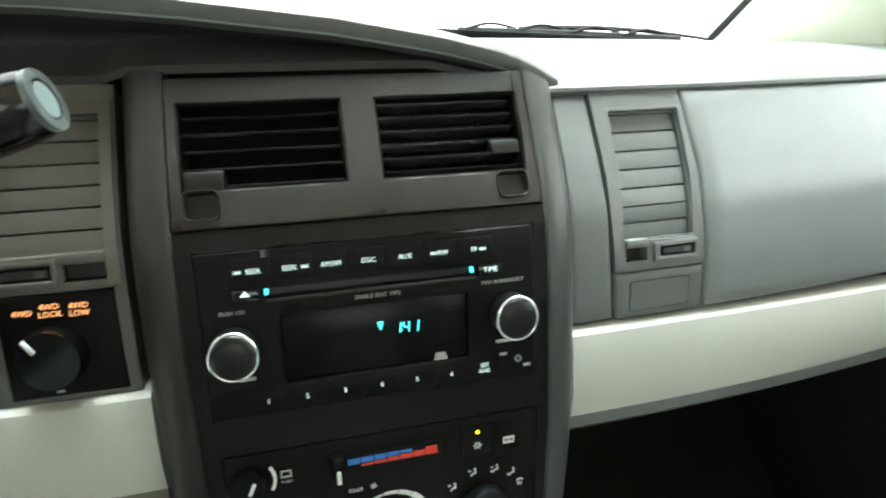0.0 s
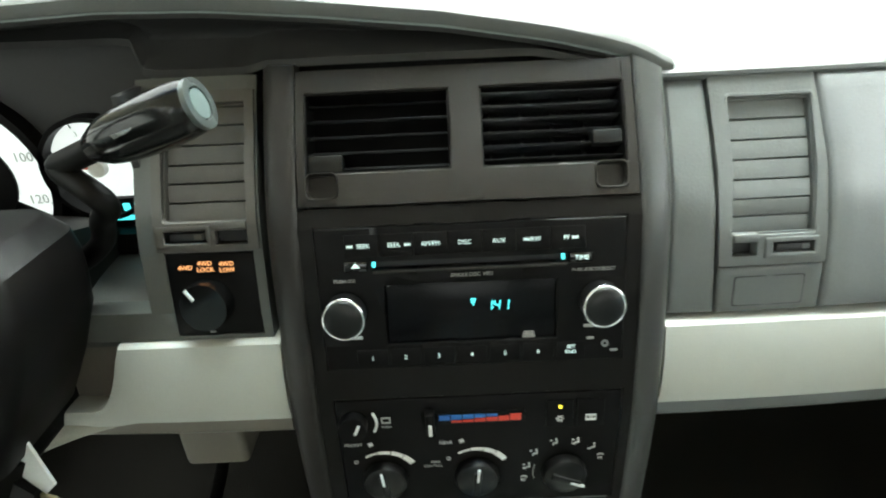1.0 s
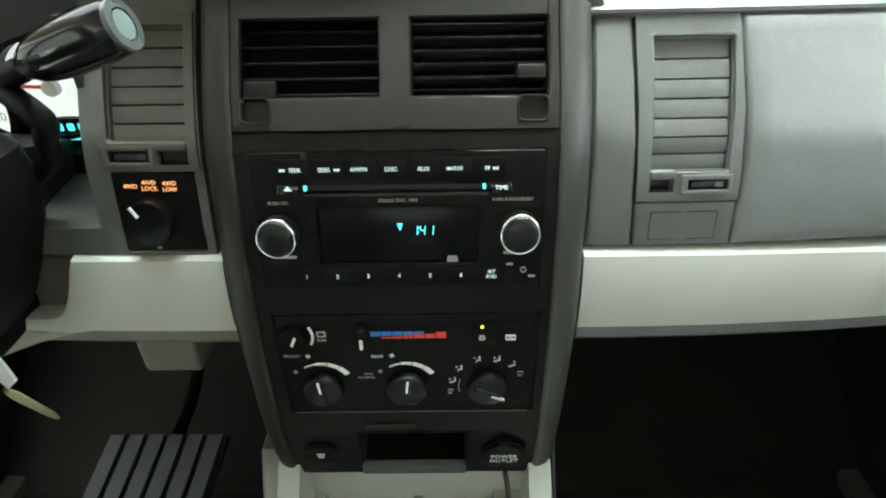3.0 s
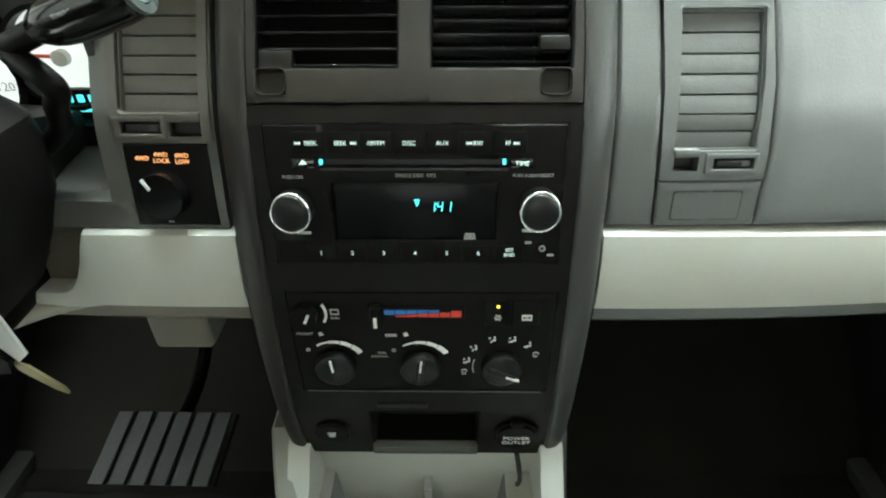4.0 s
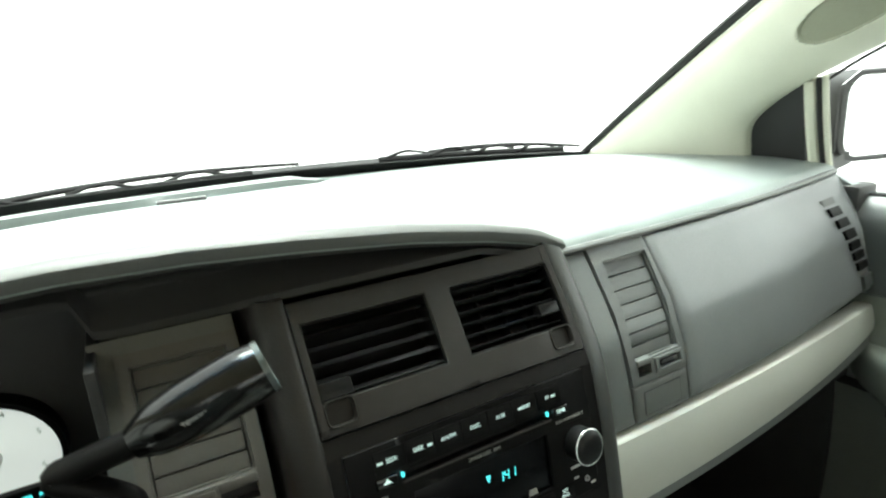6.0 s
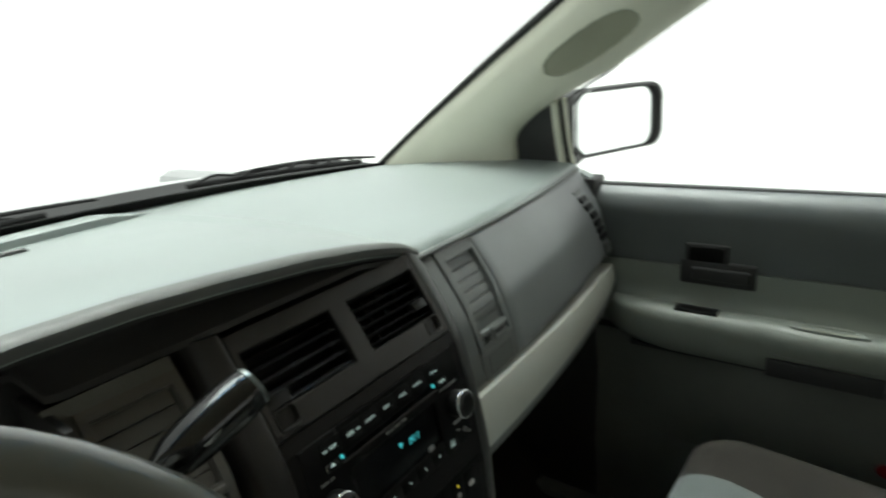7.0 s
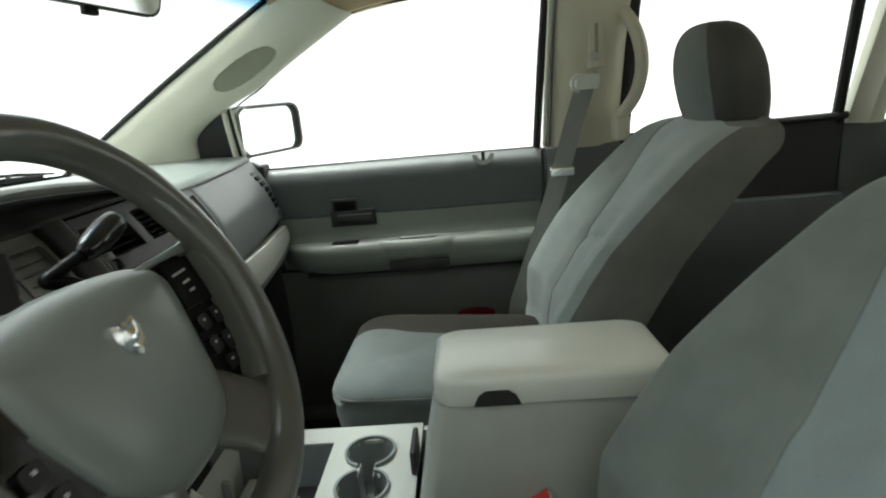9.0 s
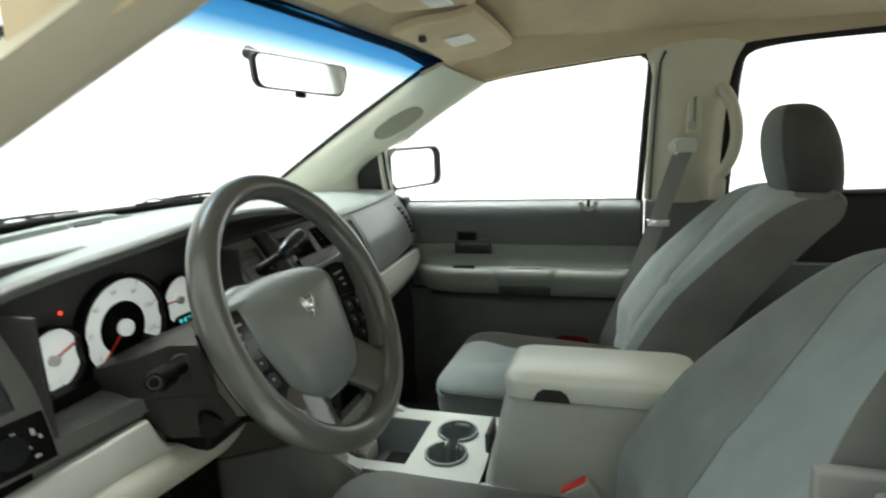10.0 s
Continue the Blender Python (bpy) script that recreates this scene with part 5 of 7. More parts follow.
under_vent(pvt, (0.1880, 0.2055, 0.5740), (0.2165, 0.2465, 0.5610, 0.5685), GREY)
lvt = vent("air_vent", (-0.2155, -0.156, 0.601, 0.673), side_y, 6, LEFTVENT, "closed taupe louvred vent beside the dials", depth=-0.0055, shut=True, group="side vents")
vent_frame(lvt, (-0.2155, -0.156, 0.601, 0.673), LEFTVENT)
part("vent_frame", on(pierced(-0.2225, -0.1490, 0.5805, 0.6805, [(-0.2155, -0.1560, 0.5990, 0.6730), (-0.2160, -0.1840, 0.5860, 0.5950), (-0.1795, -0.1565, 0.5845, 0.5990)], -0.004, 0.0025, 0.0016, 0.012), side_y), LEFTVENT, lvt, "taupe vent frame")
under_vent(lvt, (-0.1795, -0.1565, 0.5990), (-0.2150, -0.1850, 0.5865, 0.5945), LEFTVENT)
evt = thing("air_vent", (0.667, 0.1, 0.52), "narrow black side demister vent by the door", "air vent", "side vents")
for k in range(6):
    z = 0.640 - 0.0155 * k
    part("slot", on(bevel(loft([[(x + 0.008 * k + 0.622, d, z + b) for x, b in ((0, 0.0), (0.035, -0.001), (0.037, -0.0115), (0.002, -0.0105))] for d in (0.001, 0.0070)]), 0.0008), side_y), BLACK, evt)
part("demister_frame", on(loft([[(0.612 + 0.008 * k + q, d, 0.648 - 0.0155 * k) for q, d in ((0.0, 0.001), (0.006, 0.0055), (0.046, 0.0055), (0.052, 0.001))] for k in (-0.2, 8.4)]), side_y), GREY, evt, "grey frame")
part("demister_tab", on(bevel(loft([[(x + 0.674, d, 0.542 + b) for x, b in ((0, 0.0), (0.034, -0.001), (0.038, -0.020), (0.005, -0.019))] for d in (0.004, 0.0085)]), 0.0015), side_y), GREY, evt, "pale blank tab below the slots")
dvt = vent("air_vent", (-0.690, -0.642, 0.586, 0.672), side_y, 6, DARK, "dark closed vent at the driver's door end", shut=True, group="side vents")

# ---- small switch panels ----
fwd = thing("drive_selector", (-0.187, 0.03, 0.517), "black four-wheel-drive selector with orange legends", "switch panel")
part("selector_plate", on(fbox(-0.2185, -0.1545, 0.5170, 0.5785, -0.012, 0.0005, 0.0015, 2), side_y), BLACK, fwd)
kb = part("selector_knob", on(disc(-0.191, 0.5425, 0.0185, 0.0, 0.013, 36, 0.003, 3, 0.9), side_y), GLOSS, fwd, "round black selector knob")
part("knob_pointer", on(move(fbox(-0.0013, 0.0013, -0.0045, 0.0045, 0.0125, 0.0136, 0.0003), pose(-0.1995, 0, 0.5520, 0, -35, 0)), side_y), PRINT, kb)
for word, x, z in (("4WD", -0.2045, 0.5685), ("4WD", -0.190, 0.5712), ("LOCK", -0.190, 0.5668), ("4WD", -0.1745, 0.5705), ("LOW", -0.1745, 0.5661)):
    part("legend", on(letters(word, x, z, 0.0047, 0.0012), side_y), ORANGE, fwd)
part("legend", on(plate(-0.192, 0.5195, 0.004, 0.0014, 0.0004, 0.0006, 0.0012), side_y), DIMPRINT, fwd)
lsw = thing("light_switch", (-0.639, 0.06, 0.517), "black headlamp switch panel with white marks", "switch panel")
part("switch_plate", on(fbox(-0.690, -0.618, 0.517, 0.5745, -0.012, 0.0005, 0.0015, 2), side_y), BLACK, lsw)
part("switch_knob", on(disc(-0.668, 0.545, 0.018, 0.0, 0.012, 32, 0.003), side_y), GLOSS, lsw)
for x, z, w, h in ((-0.636, 0.556, 0.004, 0.008), (-0.630, 0.548, 0.003, 0.005), (-0.644, 0.540, 0.005, 0.003), (-0.638, 0.528, 0.006, 0.004), (-0.655, 0.5620, 0.005, 0.0025)):
    part("legend", on(plate(x, z, w, h, 0.001, 0.0006, 0.0014), side_y), DIMPRINT, lsw)

# ---- radio ----
radio = thing("car_radio", (0, -0.02, 0.5), "black car radio with disc slot, cyan clock and chrome-ringed knobs", "car radio")
part("faceplate", on(pierced(-0.1050, 0.1050, 0.5000, 0.6015, [(-0.068, 0.066, 0.5725, 0.5785), (-0.0605, 0.0585, 0.5180, 0.5620)], -0.012, 0.0, 0.0012), stack_y), BLACK, radio, "satin black faceplate")
part("disc_slot", on(fbox(-0.068, 0.066, 0.5725, 0.5785, -0.014, -0.008, 0.0), stack_y), KNOB, radio)
part("slot_lip", on(fbox(-0.067, 0.065, 0.5705, 0.5722, 0.0, 0.0012, 0.0005), stack_y), TAUPE, radio)
part("display_window", on(fbox(-0.0605, 0.0585, 0.5180, 0.5620, -0.008, -0.0022, 0.0005), stack_y), SCREEN, radio, "smoked display window")
def arrows(x, z, way, d):
    """A pair of small triangles and a bar, as on a seek button."""
    out = [loft([[(x + way * k, dd, z - 0.0012), (x + way * k, dd, z + 0.0012), (x + way * (k + 0.0018), dd, z)] for dd in (d, d + 0.0003)]) for k in (-0.0018, 0.0)]
    return join(*out, box(x + way * 0.0019 - 0.0002, x + way * 0.0019 + 0.0002, d, d + 0.0003, z - 0.0012, z + 0.0012, 0.0))


for word, x, way, off in (("SEEK", -0.074, -1, -0.0073), ("SEEK", -0.050, 1, 0.0073), ("AM/FM", -0.027, 0, 0), ("DISC", -0.004, 0, 0), ("AUX", 0.019, 0, 0), ("RW", 0.042, -1, -0.0044), ("FF", 0.066, 1, 0.0040)):
    b = part("button", on(fbox(x - 0.0113, x + 0.0113, 0.5820, 0.5970, -0.002, 0.0005, 0.0003), stack_y), BLACK, radio, "soft black button")
    mark = letters(word, x - (0.0016 if way > 0 else -0.0016 if way < 0 else 0), 0.5893, 0.0042, 0.0008)
    part("legend", on(join(mark, arrows(x + off, 0.5894, way, 0.0008)) if way else mark, stack_y), WHITEGLOW, b)
for word, x in (("1", -0.072), ("2", -0.0485), ("3", -0.025), ("4", -0.0015), ("5", 0.022), ("6", 0.0455)):
    b = part("button", on(fbox(x - 0.0108, x + 0.0108, 0.5025, 0.5148, -0.002, 0.0005, 0.0003), stack_y), BLACK, radio, "soft black preset button")
    part("legend", on(letters(word, x, 0.5083, 0.0046, 0.0008), stack_y), WHITEGLOW, b)
b = part("button", on(fbox(0.0585, 0.0785, 0.5025, 0.5148, -0.002, 0.0005, 0.0003), stack_y), BLACK, radio)
part("legend", on(join(letters("SET", 0.0685, 0.5110, 0.0038, 0.0008), letters("RND", 0.0685, 0.5071, 0.0038, 0.0008)), stack_y), WHITEGLOW, b)
for x, w, word in ((-0.0785, 0.016, ""), (0.0745, 0.016, "TIME")):
    b = part("button", on(fbox(x - w / 2, x + w / 2, 0.5722, 0.5795, -0.002, 0.0018, 0.0010), stack_y), GLOSS, radio)
    if word:
        part("legend", on(letters(word, x, 0.5758, 0.0044, 0.0020), stack_y), WHITEGLOW, b)
    else:
        part("legend", on(loft([[(x - 0.003, d, 0.5752), (x + 0.003, d, 0.5752), (x, d, 0.5785)] for d in (0.0017, 0.0021)]), stack_y), WHITEGLOW, b, "eject mark")
for x, w in ((-0.0662, 0.0022), (0.0622, 0.0022)):
    part("slot_lamp", on(plate(x, 0.5766, w, 0.0038, 0.0008, -0.001, 0.0006), stack_y), CYAN, radio, "cyan slot lamp")
part("legend", on(letters("SINGLE DISC  MP3", 0.000, 0.5672, 0.0036, 0.0004), stack_y), DIMPRINT, radio)
def seven(segments, x, z, h, d):
    """A slanted seven-segment digit built of small bars."""
    w, t = h * 0.48, h * 0.11
    bars = {"a": (0, h, w, 0), "d": (0, 0, w, 0), "g": (0, h / 2, w, 0), "f": (0, h / 2, 0, h / 2), "e": (0, 0, 0, h / 2), "b": (w, h / 2, 0, h / 2), "c": (w, 0, 0, h / 2)}
    out = []
    for k in segments:
        u, v, lu, lv = bars[k]
        bm = box(u - t / 2 + (t if lu else 0), u + lu + t / 2 - (t if lu else 0), d, d + 0.0004, v - t / 2 + (t * 0.6 if lv else 0), v + lv + t / 2 - (t * 0.6 if lv else 0), 0.0)
        for q in bm.verts:
            q.co.x += x + 0.10 * q.co.z
            q.co.z += z
        out.append(bm)
    return join(*out)


for k, (segs, x) in enumerate((("bc", 0.0095), ("bcfg", 0.0150), ("bc", 0.0212))):
    part("clock_digit", on(seven(segs, x, 0.5405, 0.0072, -0.0020), stack_y), CYAN, radio, "cyan clock digit")
part("clock_colon", on(join(plate(0.01465, 0.5460, 0.0008, 0.0008, 0.0002, -0.0020, -0.0016), plate(0.01435, 0.5424, 0.0008, 0.0008, 0.0002, -0.0020, -0.0016)), stack_y), CYAN, radio)
part("display_icon", on(join(plate(0.0005, 0.5490, 0.0040, 0.0012, 0.0004, -0.0022, -0.0016), plate(0.0005, 0.5470, 0.0030, 0.0016, 0.0006, -0.0022, -0.0016), plate(0.0005, 0.5450, 0.0014, 0.0014, 0.0006, -0.0022, -0.0016)), stack_y), CYAN, radio, "small cyan signal mark")
part("disc_mark", on(join(*[plate(0.039, 0.5190 + 0.0013 * k, 0.009 - 0.0006 * k, 0.0008, 0.0003, -0.0022, -0.0016) for k in range(4)]), stack_y), DIMPRINT, radio)
part("legend", on(letters("PUSH ON", -0.087, 0.5660, 0.0034, 0.0004), stack_y), DIMPRINT, radio)
part("legend", on(letters("PUSH AUDIO/SELECT", 0.0830, 0.5672, 0.0031, 0.0004), stack_y), DIMPRINT, radio)
part("legend", on(plate(-0.083, 0.5245, 0.010, 0.0022, 0.0004, 0.0, 0.0005), stack_y), DIMPRINT, radio)
part("legend", on(plate(0.085, 0.5265, 0.016, 0.0022, 0.0004, 0.0, 0.0005), stack_y), DIMPRINT, radio)
part("legend", on(plate(0.082, 0.5170, 0.005, 0.0018, 0.0004, 0.0, 0.0005), stack_y), DIMPRINT, radio)
part("legend", on(plate(0.099, 0.5070, 0.005, 0.0018, 0.0004, 0.0, 0.0005), stack_y), DIMPRINT, radio)
part("aux_socket", on(annulus(0.0925, 0.5125, 0.0014, 0.0025, 0.0, 0.0014, 24), stack_y), SILVER, radio, "small metal socket ring")
for x, z in ((-0.0875, 0.5440), (0.0875, 0.5452)):
    k = part("knob", on(loft([[(x + r * math.cos(a), d, z + r * math.sin(a)) for a in [2 * math.pi * q / 40 for q in range(40)]] for r, d in ((0.0140, 0.0), (0.0136, 0.0125), (0.0128, 0.0150), (0.0116, 0.0162), (0.0095, 0.0170), (0.005, 0.0174), (0.0005, 0.0175))]), stack_y), KNOB, radio, "round dark knob")
    part("knob_ring", on(move(ring_tube(0.0135, 0.0011, 48, 10), pose(x, 0.0138, z)), stack_y), CHROME, k, "chrome ring")

# ---- climate controls ----
clim = thing("climate_control", (0, -0.03, 0.367), "black heater panel with three dials and a blue-red slider", "climate control")
part("climate_plate", on(fbox(-0.1035, 0.1075, 0.3675, 0.4735, -0.012, -0.0005, 0.0012, 4), stack_y), BLACK, clim)
part("slider_slot", on(fbox(-0.040, 0.036, 0.4500, 0.4612, -0.001, 0.0002, 0.0004), stack_y), BLACK, clim)
for k in range(7):
    x = -0.0275 + 0.0088 * k
    blue, red = (0.0044, 0.0040, 0.0036, 0.0030, 0.0022, 0.0, 0.0)[k], (0.0, 0.0016, 0.0022, 0.0030, 0.0036, 0.0042, 0.0060)[k]
    if blue:
        part("scale_mark", on(fbox(x, x + 0.0081, 0.4585 - blue, 0.4585, -0.001, 0.0007, 0.0), stack_y), BLUEP, clim, "blue scale mark")
    if red:
        part("scale_mark", on(fbox(x, x + 0.0081, 0.4518, 0.4518 + red, -0.001, 0.0007, 0.0), stack_y), REDP, clim, "red scale mark")
sl = part("slider", on(fbox(-0.0375, -0.0305, 0.4460, 0.4650, 0.0, 0.009, 0.0015), stack_y), BLACK, clim, "black slider tab")
part("slider_mark", on(fbox(-0.0353, -0.0327, 0.4475, 0.4570, 0.0088, 0.0096, 0.0), stack_y), PRINT, sl)
part("pilot_lamp", on(disc(0.0622, 0.4622, 0.0013, 0.0, 0.0008, 14), stack_y), YELLOW, clim, "yellow pilot lamp")
for x in (0.0622, 0.0852):
    part("push_button", on(fbox(x - 0.010, x + 0.010, 0.4435, 0.4675, -0.001, 0.0006, 0.0004), stack_y), BLACK, clim)
star = join(annulus(0.0622, 0.4515, 0.0012, 0.0018, 0.0005, 0.0010, 18), *[move(box(0.0020, 0.0031, 0.0005, 0.0010, -0.0004, 0.0004, 0.0), pose(0.0622, 0, 0.4515, 0, a, 0)) for a in (0, 60, 120, 180, 240, 300)])
part("snow_mark", on(star, stack_y), PRINT, clim)
part("defrost_mark", on(pierced(0.0812, 0.0892, 0.4492, 0.4544, [(0.0822, 0.0882, 0.4502, 0.4534)], 0.0005, 0.0013, 0.0), stack_y), PRINT, clim)
part("defrost_mark_wave", on(fbox(0.0836, 0.0868, 0.4508, 0.4528, 0.0005, 0.0012, 0.0), stack_y), DIMPRINT, clim)
wk = part("wiper_knob", on(disc(-0.091, 0.4545, 0.0105, 0.0, 0.009, 28, 0.002), stack_y), BLACK, clim, "small black wiper knob")
part("knob_pointer", on(move(fbox(-0.0011, 0.0011, -0.0042, 0.0042, 0.0085, 0.0096, 0.0), pose(-0.0875, 0, 0.4555, 0, 25, 0)), stack_y), PRINT, wk)
part("scale_arc", on(annulus(-0.0905, 0.4545, 0.0155, 0.0175, 0.0, 0.0006, 10, -32, 32), stack_y), PRINT, clim)
part("wiper_mark", on(pierced(-0.0705, -0.0635, 0.4535, 0.4590, [(-0.0695, -0.0645, 0.4545, 0.4580)], 0.0, 0.0006, 0.0), stack_y), DIMPRINT, clim)
part("legend", on(letters("PUSH", -0.067, 0.4500, 0.0030, 0.0003), stack_y), DIMPRINT, clim)
for x, pnt in ((-0.0715, 7), (-0.0005, -6), (0.0675, -112)):
    k = part("dial_knob", on(loft([[(x + r * math.cos(a), d, 0.3985 + r * math.sin(a)) for a in [2 * math.pi * q / 40 for q in range(40)]] for r, d in ((0.0172, 0.0), (0.0170, 0.0045), (0.0160, 0.0070), (0.0135, 0.0084), (0.009, 0.0092), (0.004, 0.0095), (0.0004, 0.0096))]), stack_y), KNOB, clim, "round black dial")
    part("dial_grip", on(move(bevel(box(-0.0030, 0.0030, 0.006, 0.0112, -0.0120, 0.0120, 0.0), 0.0014), pose(x, 0, 0.3985, 0, -pnt, 0)), stack_y), KNOB, k)
    part("knob_pointer", on(move(box(-0.0009, 0.0009, 0.0100, 0.0117, 0.0035, 0.0150, 0.0), pose(x, 0, 0.3985, 0, -pnt, 0)), stack_y), PRINT, k)
for x in (-0.0715, -0.0005):
    for k in range(4):
        a0 = 122 - 22 * k - 0.8
        w = 0.0007 + 0.0005 * k
        part("scale_arc", on(annulus(x, 0.3985, 0.0265 - w, 0.0265 + w, 0.0, 0.0006, 8, a0 - 20.5, a0), stack_y), PRINT, clim)
    part("off_mark", on(annulus(x - 0.0215, 0.4165, 0.0010, 0.0017, 0.0, 0.0005, 14), stack_y), DIMPRINT, clim)
part("legend", on(letters("FRONT", -0.0935, 0.4335, 0.0042, 0.0003), stack_y), DIMPRINT, clim)
part("legend", on(letters("REAR", -0.0235, 0.4325, 0.0042, 0.0003), stack_y), PRINT, clim)
part("legend", on(join(letters("REAR", -0.0320, 0.4135, 0.0030, 0.0003), letters("CONTROL", -0.0340, 0.4095, 0.0030, 0.0003)), stack_y), DIMPRINT, clim)
for x in (-0.0805, -0.0115):
    part("fan_mark", on(join(*[move(box(0.0004, 0.0021, 0.0, 0.0006, -0.0007, 0.0005, 0.0), pose(x, 0, 0.4335, 0, a, 0)) for a in (20, 110, 200, 290)]), stack_y), PRINT, clim)
def seated(x, z, arrow, mat):
    """A small seated figure with an air arrow beside it."""
    body = [disc(x + 0.0006, z + 0.0020, 0.0008, 0.0, 0.0006, 12), move(box(-0.0005, 0.0005, 0.0, 0.0006, -0.0014, 0.0014, 0.0), pose(x + 0.0010, 0, z - 0.0003, 0, -12, 0)),
            box(x - 0.0016, x + 0.0012, 0.0, 0.0006, z - 0.0020, z - 0.0012, 0.0), move(box(-0.0004, 0.0004, 0.0, 0.0006, -0.0010, 0.0010, 0.0), pose(x - 0.0018, 0, z - 0.0028, 0, 15, 0))]
    for way in arrow:
        dx, dz = -0.0030, (0.0010 if way == "u" else -0.0026)
        body.append(loft([[(x + dx - 0.0010, d, z + dz + 0.0008), (x + dx - 0.0010, d, z + dz - 0.0008), (x + dx + 0.0008, d, z + dz)] for d in (0.0, 0.0006)]))
    return part("airflow_mark", on(join(*body), stack_y), mat, clim, "small seated figure with an air arrow")


for x, z, arrow in ((0.0450, 0.4195, "u"), (0.0600, 0.4290, "u"), (0.0765, 0.4290, "ud"), (0.0890, 0.4235, "d"), (0.0395, 0.4060, "ud")):
    seated(x, z, arrow, PRINT)
part("airflow_mark", on(join(annulus(0.0952, 0.4125, 0.0022, 0.0028, 0.0, 0.0006, 16, 20, 160), *[box(0.0934 + 0.0013 * k, 0.0939 + 0.0013 * k, 0.0, 0.0006, 0.4095, 0.4120, 0.0) for k in range(3)]), stack_y), PRINT, clim)
part("airflow_mark", on(join(annulus(0.0365, 0.3925, 0.0022, 0.0028, 0.0, 0.0006, 16, 20, 160), *[box(0.0347 + 0.0013 * k, 0.0352 + 0.0013 * k, 0.0, 0.0006, 0.3895, 0.3920, 0.0) for k in range(3)]), stack_y), PRINT, clim)
part("scale_arc", on(annulus(0.0675, 0.3985, 0.0238, 0.0244, 0.0, 0.0006, 10, 160, 196), stack_y), DIMPRINT, clim)
part("panel_seam", on(fbox(-0.100, 0.104, 0.3670, 0.3676, -0.0005, 0.0006, 0.0), stack_y), GREY, clim)

# ---- foot of the stack ----
sock = thing("power_outlet", (0.086, -0.03, 0.28), "black capped power outlet with white lettering", "power socket", "sockets")
part("outlet_rim", on(annulus(0.086, 0.306, 0.0185, 0.0215, -0.002, 0.003, 36), stack_y), BLACK, sock)
cap = part("outlet_cap", on(disc(0.086, 0.306, 0.0185, -0.004, 0.006, 36, 0.002), stack_y), BLACK, sock, "black rubber cap")
part("lettering", on(join(letters("POWER", 0.086, 0.3065, 0.0072, 0.0062), letters("OUTLET", 0.086, 0.2995, 0.0072, 0.0062)), stack_y), PRINT, cap)
part("cap_tab", on(fbox(0.080, 0.092, 0.324, 0.330, 0.0, 0.006, 0.0015), stack_y), BLACK, sock)
part("cap_strap", tube(curve([(0.088, -0.033, 0.283), (0.091, -0.037, 0.265), (0.093, -0.036, 0.245), (0.092, -0.032, 0.232)]), 0.0025, 8), RUBBER, sock, "thin black cap strap")
lit = thing("power_outlet", (-0.086, -0.03, 0.28), "black lighter socket with a small pictogram", "power socket", "sockets")
part("outlet_rim", on(annulus(-0.086, 0.308, 0.0135, 0.0160, -0.002, 0.003, 36), stack_y), BLACK, lit)
part("outlet_cap", on(disc(-0.086, 0.308, 0.0135, -0.004, 0.004, 36, 0.002), stack_y), BLACK, lit)
part("pictogram", on(join(plate(-0.086, 0.3100, 0.008, 0.0022, 0.0006, 0.004, 0.0046), plate(-0.086, 0.3060, 0.006, 0.0040, 0.001, 0.004, 0.0046)), stack_y), DIMPRINT, lit)
cub = part("cubby", on(pierced(-0.0505, 0.0525, 0.2745, 0.3385, [(-0.048, 0.050, 0.277, 0.336)], -0.06, -0.0005, 0.0012), stack_y), BLACK, dash, "open black cubby")
part("cubby_floor", on(fbox(-0.050, 0.052, 0.272, 0.338, -0.070, -0.058, 0.0), stack_y), BLACK, dash)
for k in range(3):
    part("cubby_lip", on(fbox(-0.050, 0.051, 0.2720 + 0.0042 * k, 0.2755 + 0.0042 * k, -0.004, 0.0055 - 0.001 * k, 0.0012), stack_y), LIP, dash, "grey rib of the cubby lip")
part("cubby_badge", on(plate(-0.018, 0.3480, 0.045, 0.0050, 0.002, -0.001, 0.0008), stack_y), TAUPE, dash)

# ---- console, further parts ----
for sx in (-1, 1):
    part("console_cheek", loft([[(sx * a, y, z) for a, z in ((0.108, 0.20), (0.112, zt), (0.134, zt - 0.003), (0.140, 0.12), (0.120, 0.12))] for y, zt in ((0.03, 0.298), (-0.022, 0.280), (-0.045, 0.254), (-0.070, 0.231), (-0.105, 0.217))]), STONE, console, "pale stone console cheek")
TRAYM = WELL
rect = lambda x0, x1, y0, y1, z: [(x0, y0, z), (x1, y0, z), (x1, y1, z), (x0, y1, z)]
part("tray_liner", bevel(loft([rect(-0.0985, 0.0825, -0.1855, 0.004, 0.2135), rect(-0.096, 0.080, -0.183, 0.004, 0.205), rect(-0.090, 0.074, -0.175, 0.002, 0.135), rect(-0.088, 0.072, -0.173, 0.001, 0.131), rect(-0.02, 0.02, -0.10, -0.05, 0.131)], caps=False), 0.002, 2, 60), TRAYM, console, "grey open tray")
part("tray_mat", box(-0.086, 0.070, -0.17, -0.085, 0.1315, 0.1335, 0.0006), RUBBER, console, "black tray mat")
part("tray_back", bevel(box(-0.112, 0.112, -0.006, 0.02, 0.128, 0.264, 0.0), 0.003), IVORY, console, "pale grey back of the tray")
part("tray_rib", bevel(box(-0.004, 0.006, -0.022, -0.004, 0.13, 0.205, 0.0), 0.002), GREYLT, console)
part("tray_divider", bevel(box(-0.018, 0.050, -0.060, -0.030, 0.131, 0.172, 0.0), 0.003), STONE, console, "pale divider in the tray")
part("tray_clip", bevel(box(-0.062, -0.030, -0.062, -0.040, 0.131, 0.168, 0.0), 0.003), STONE, console, "pale clip in the tray")
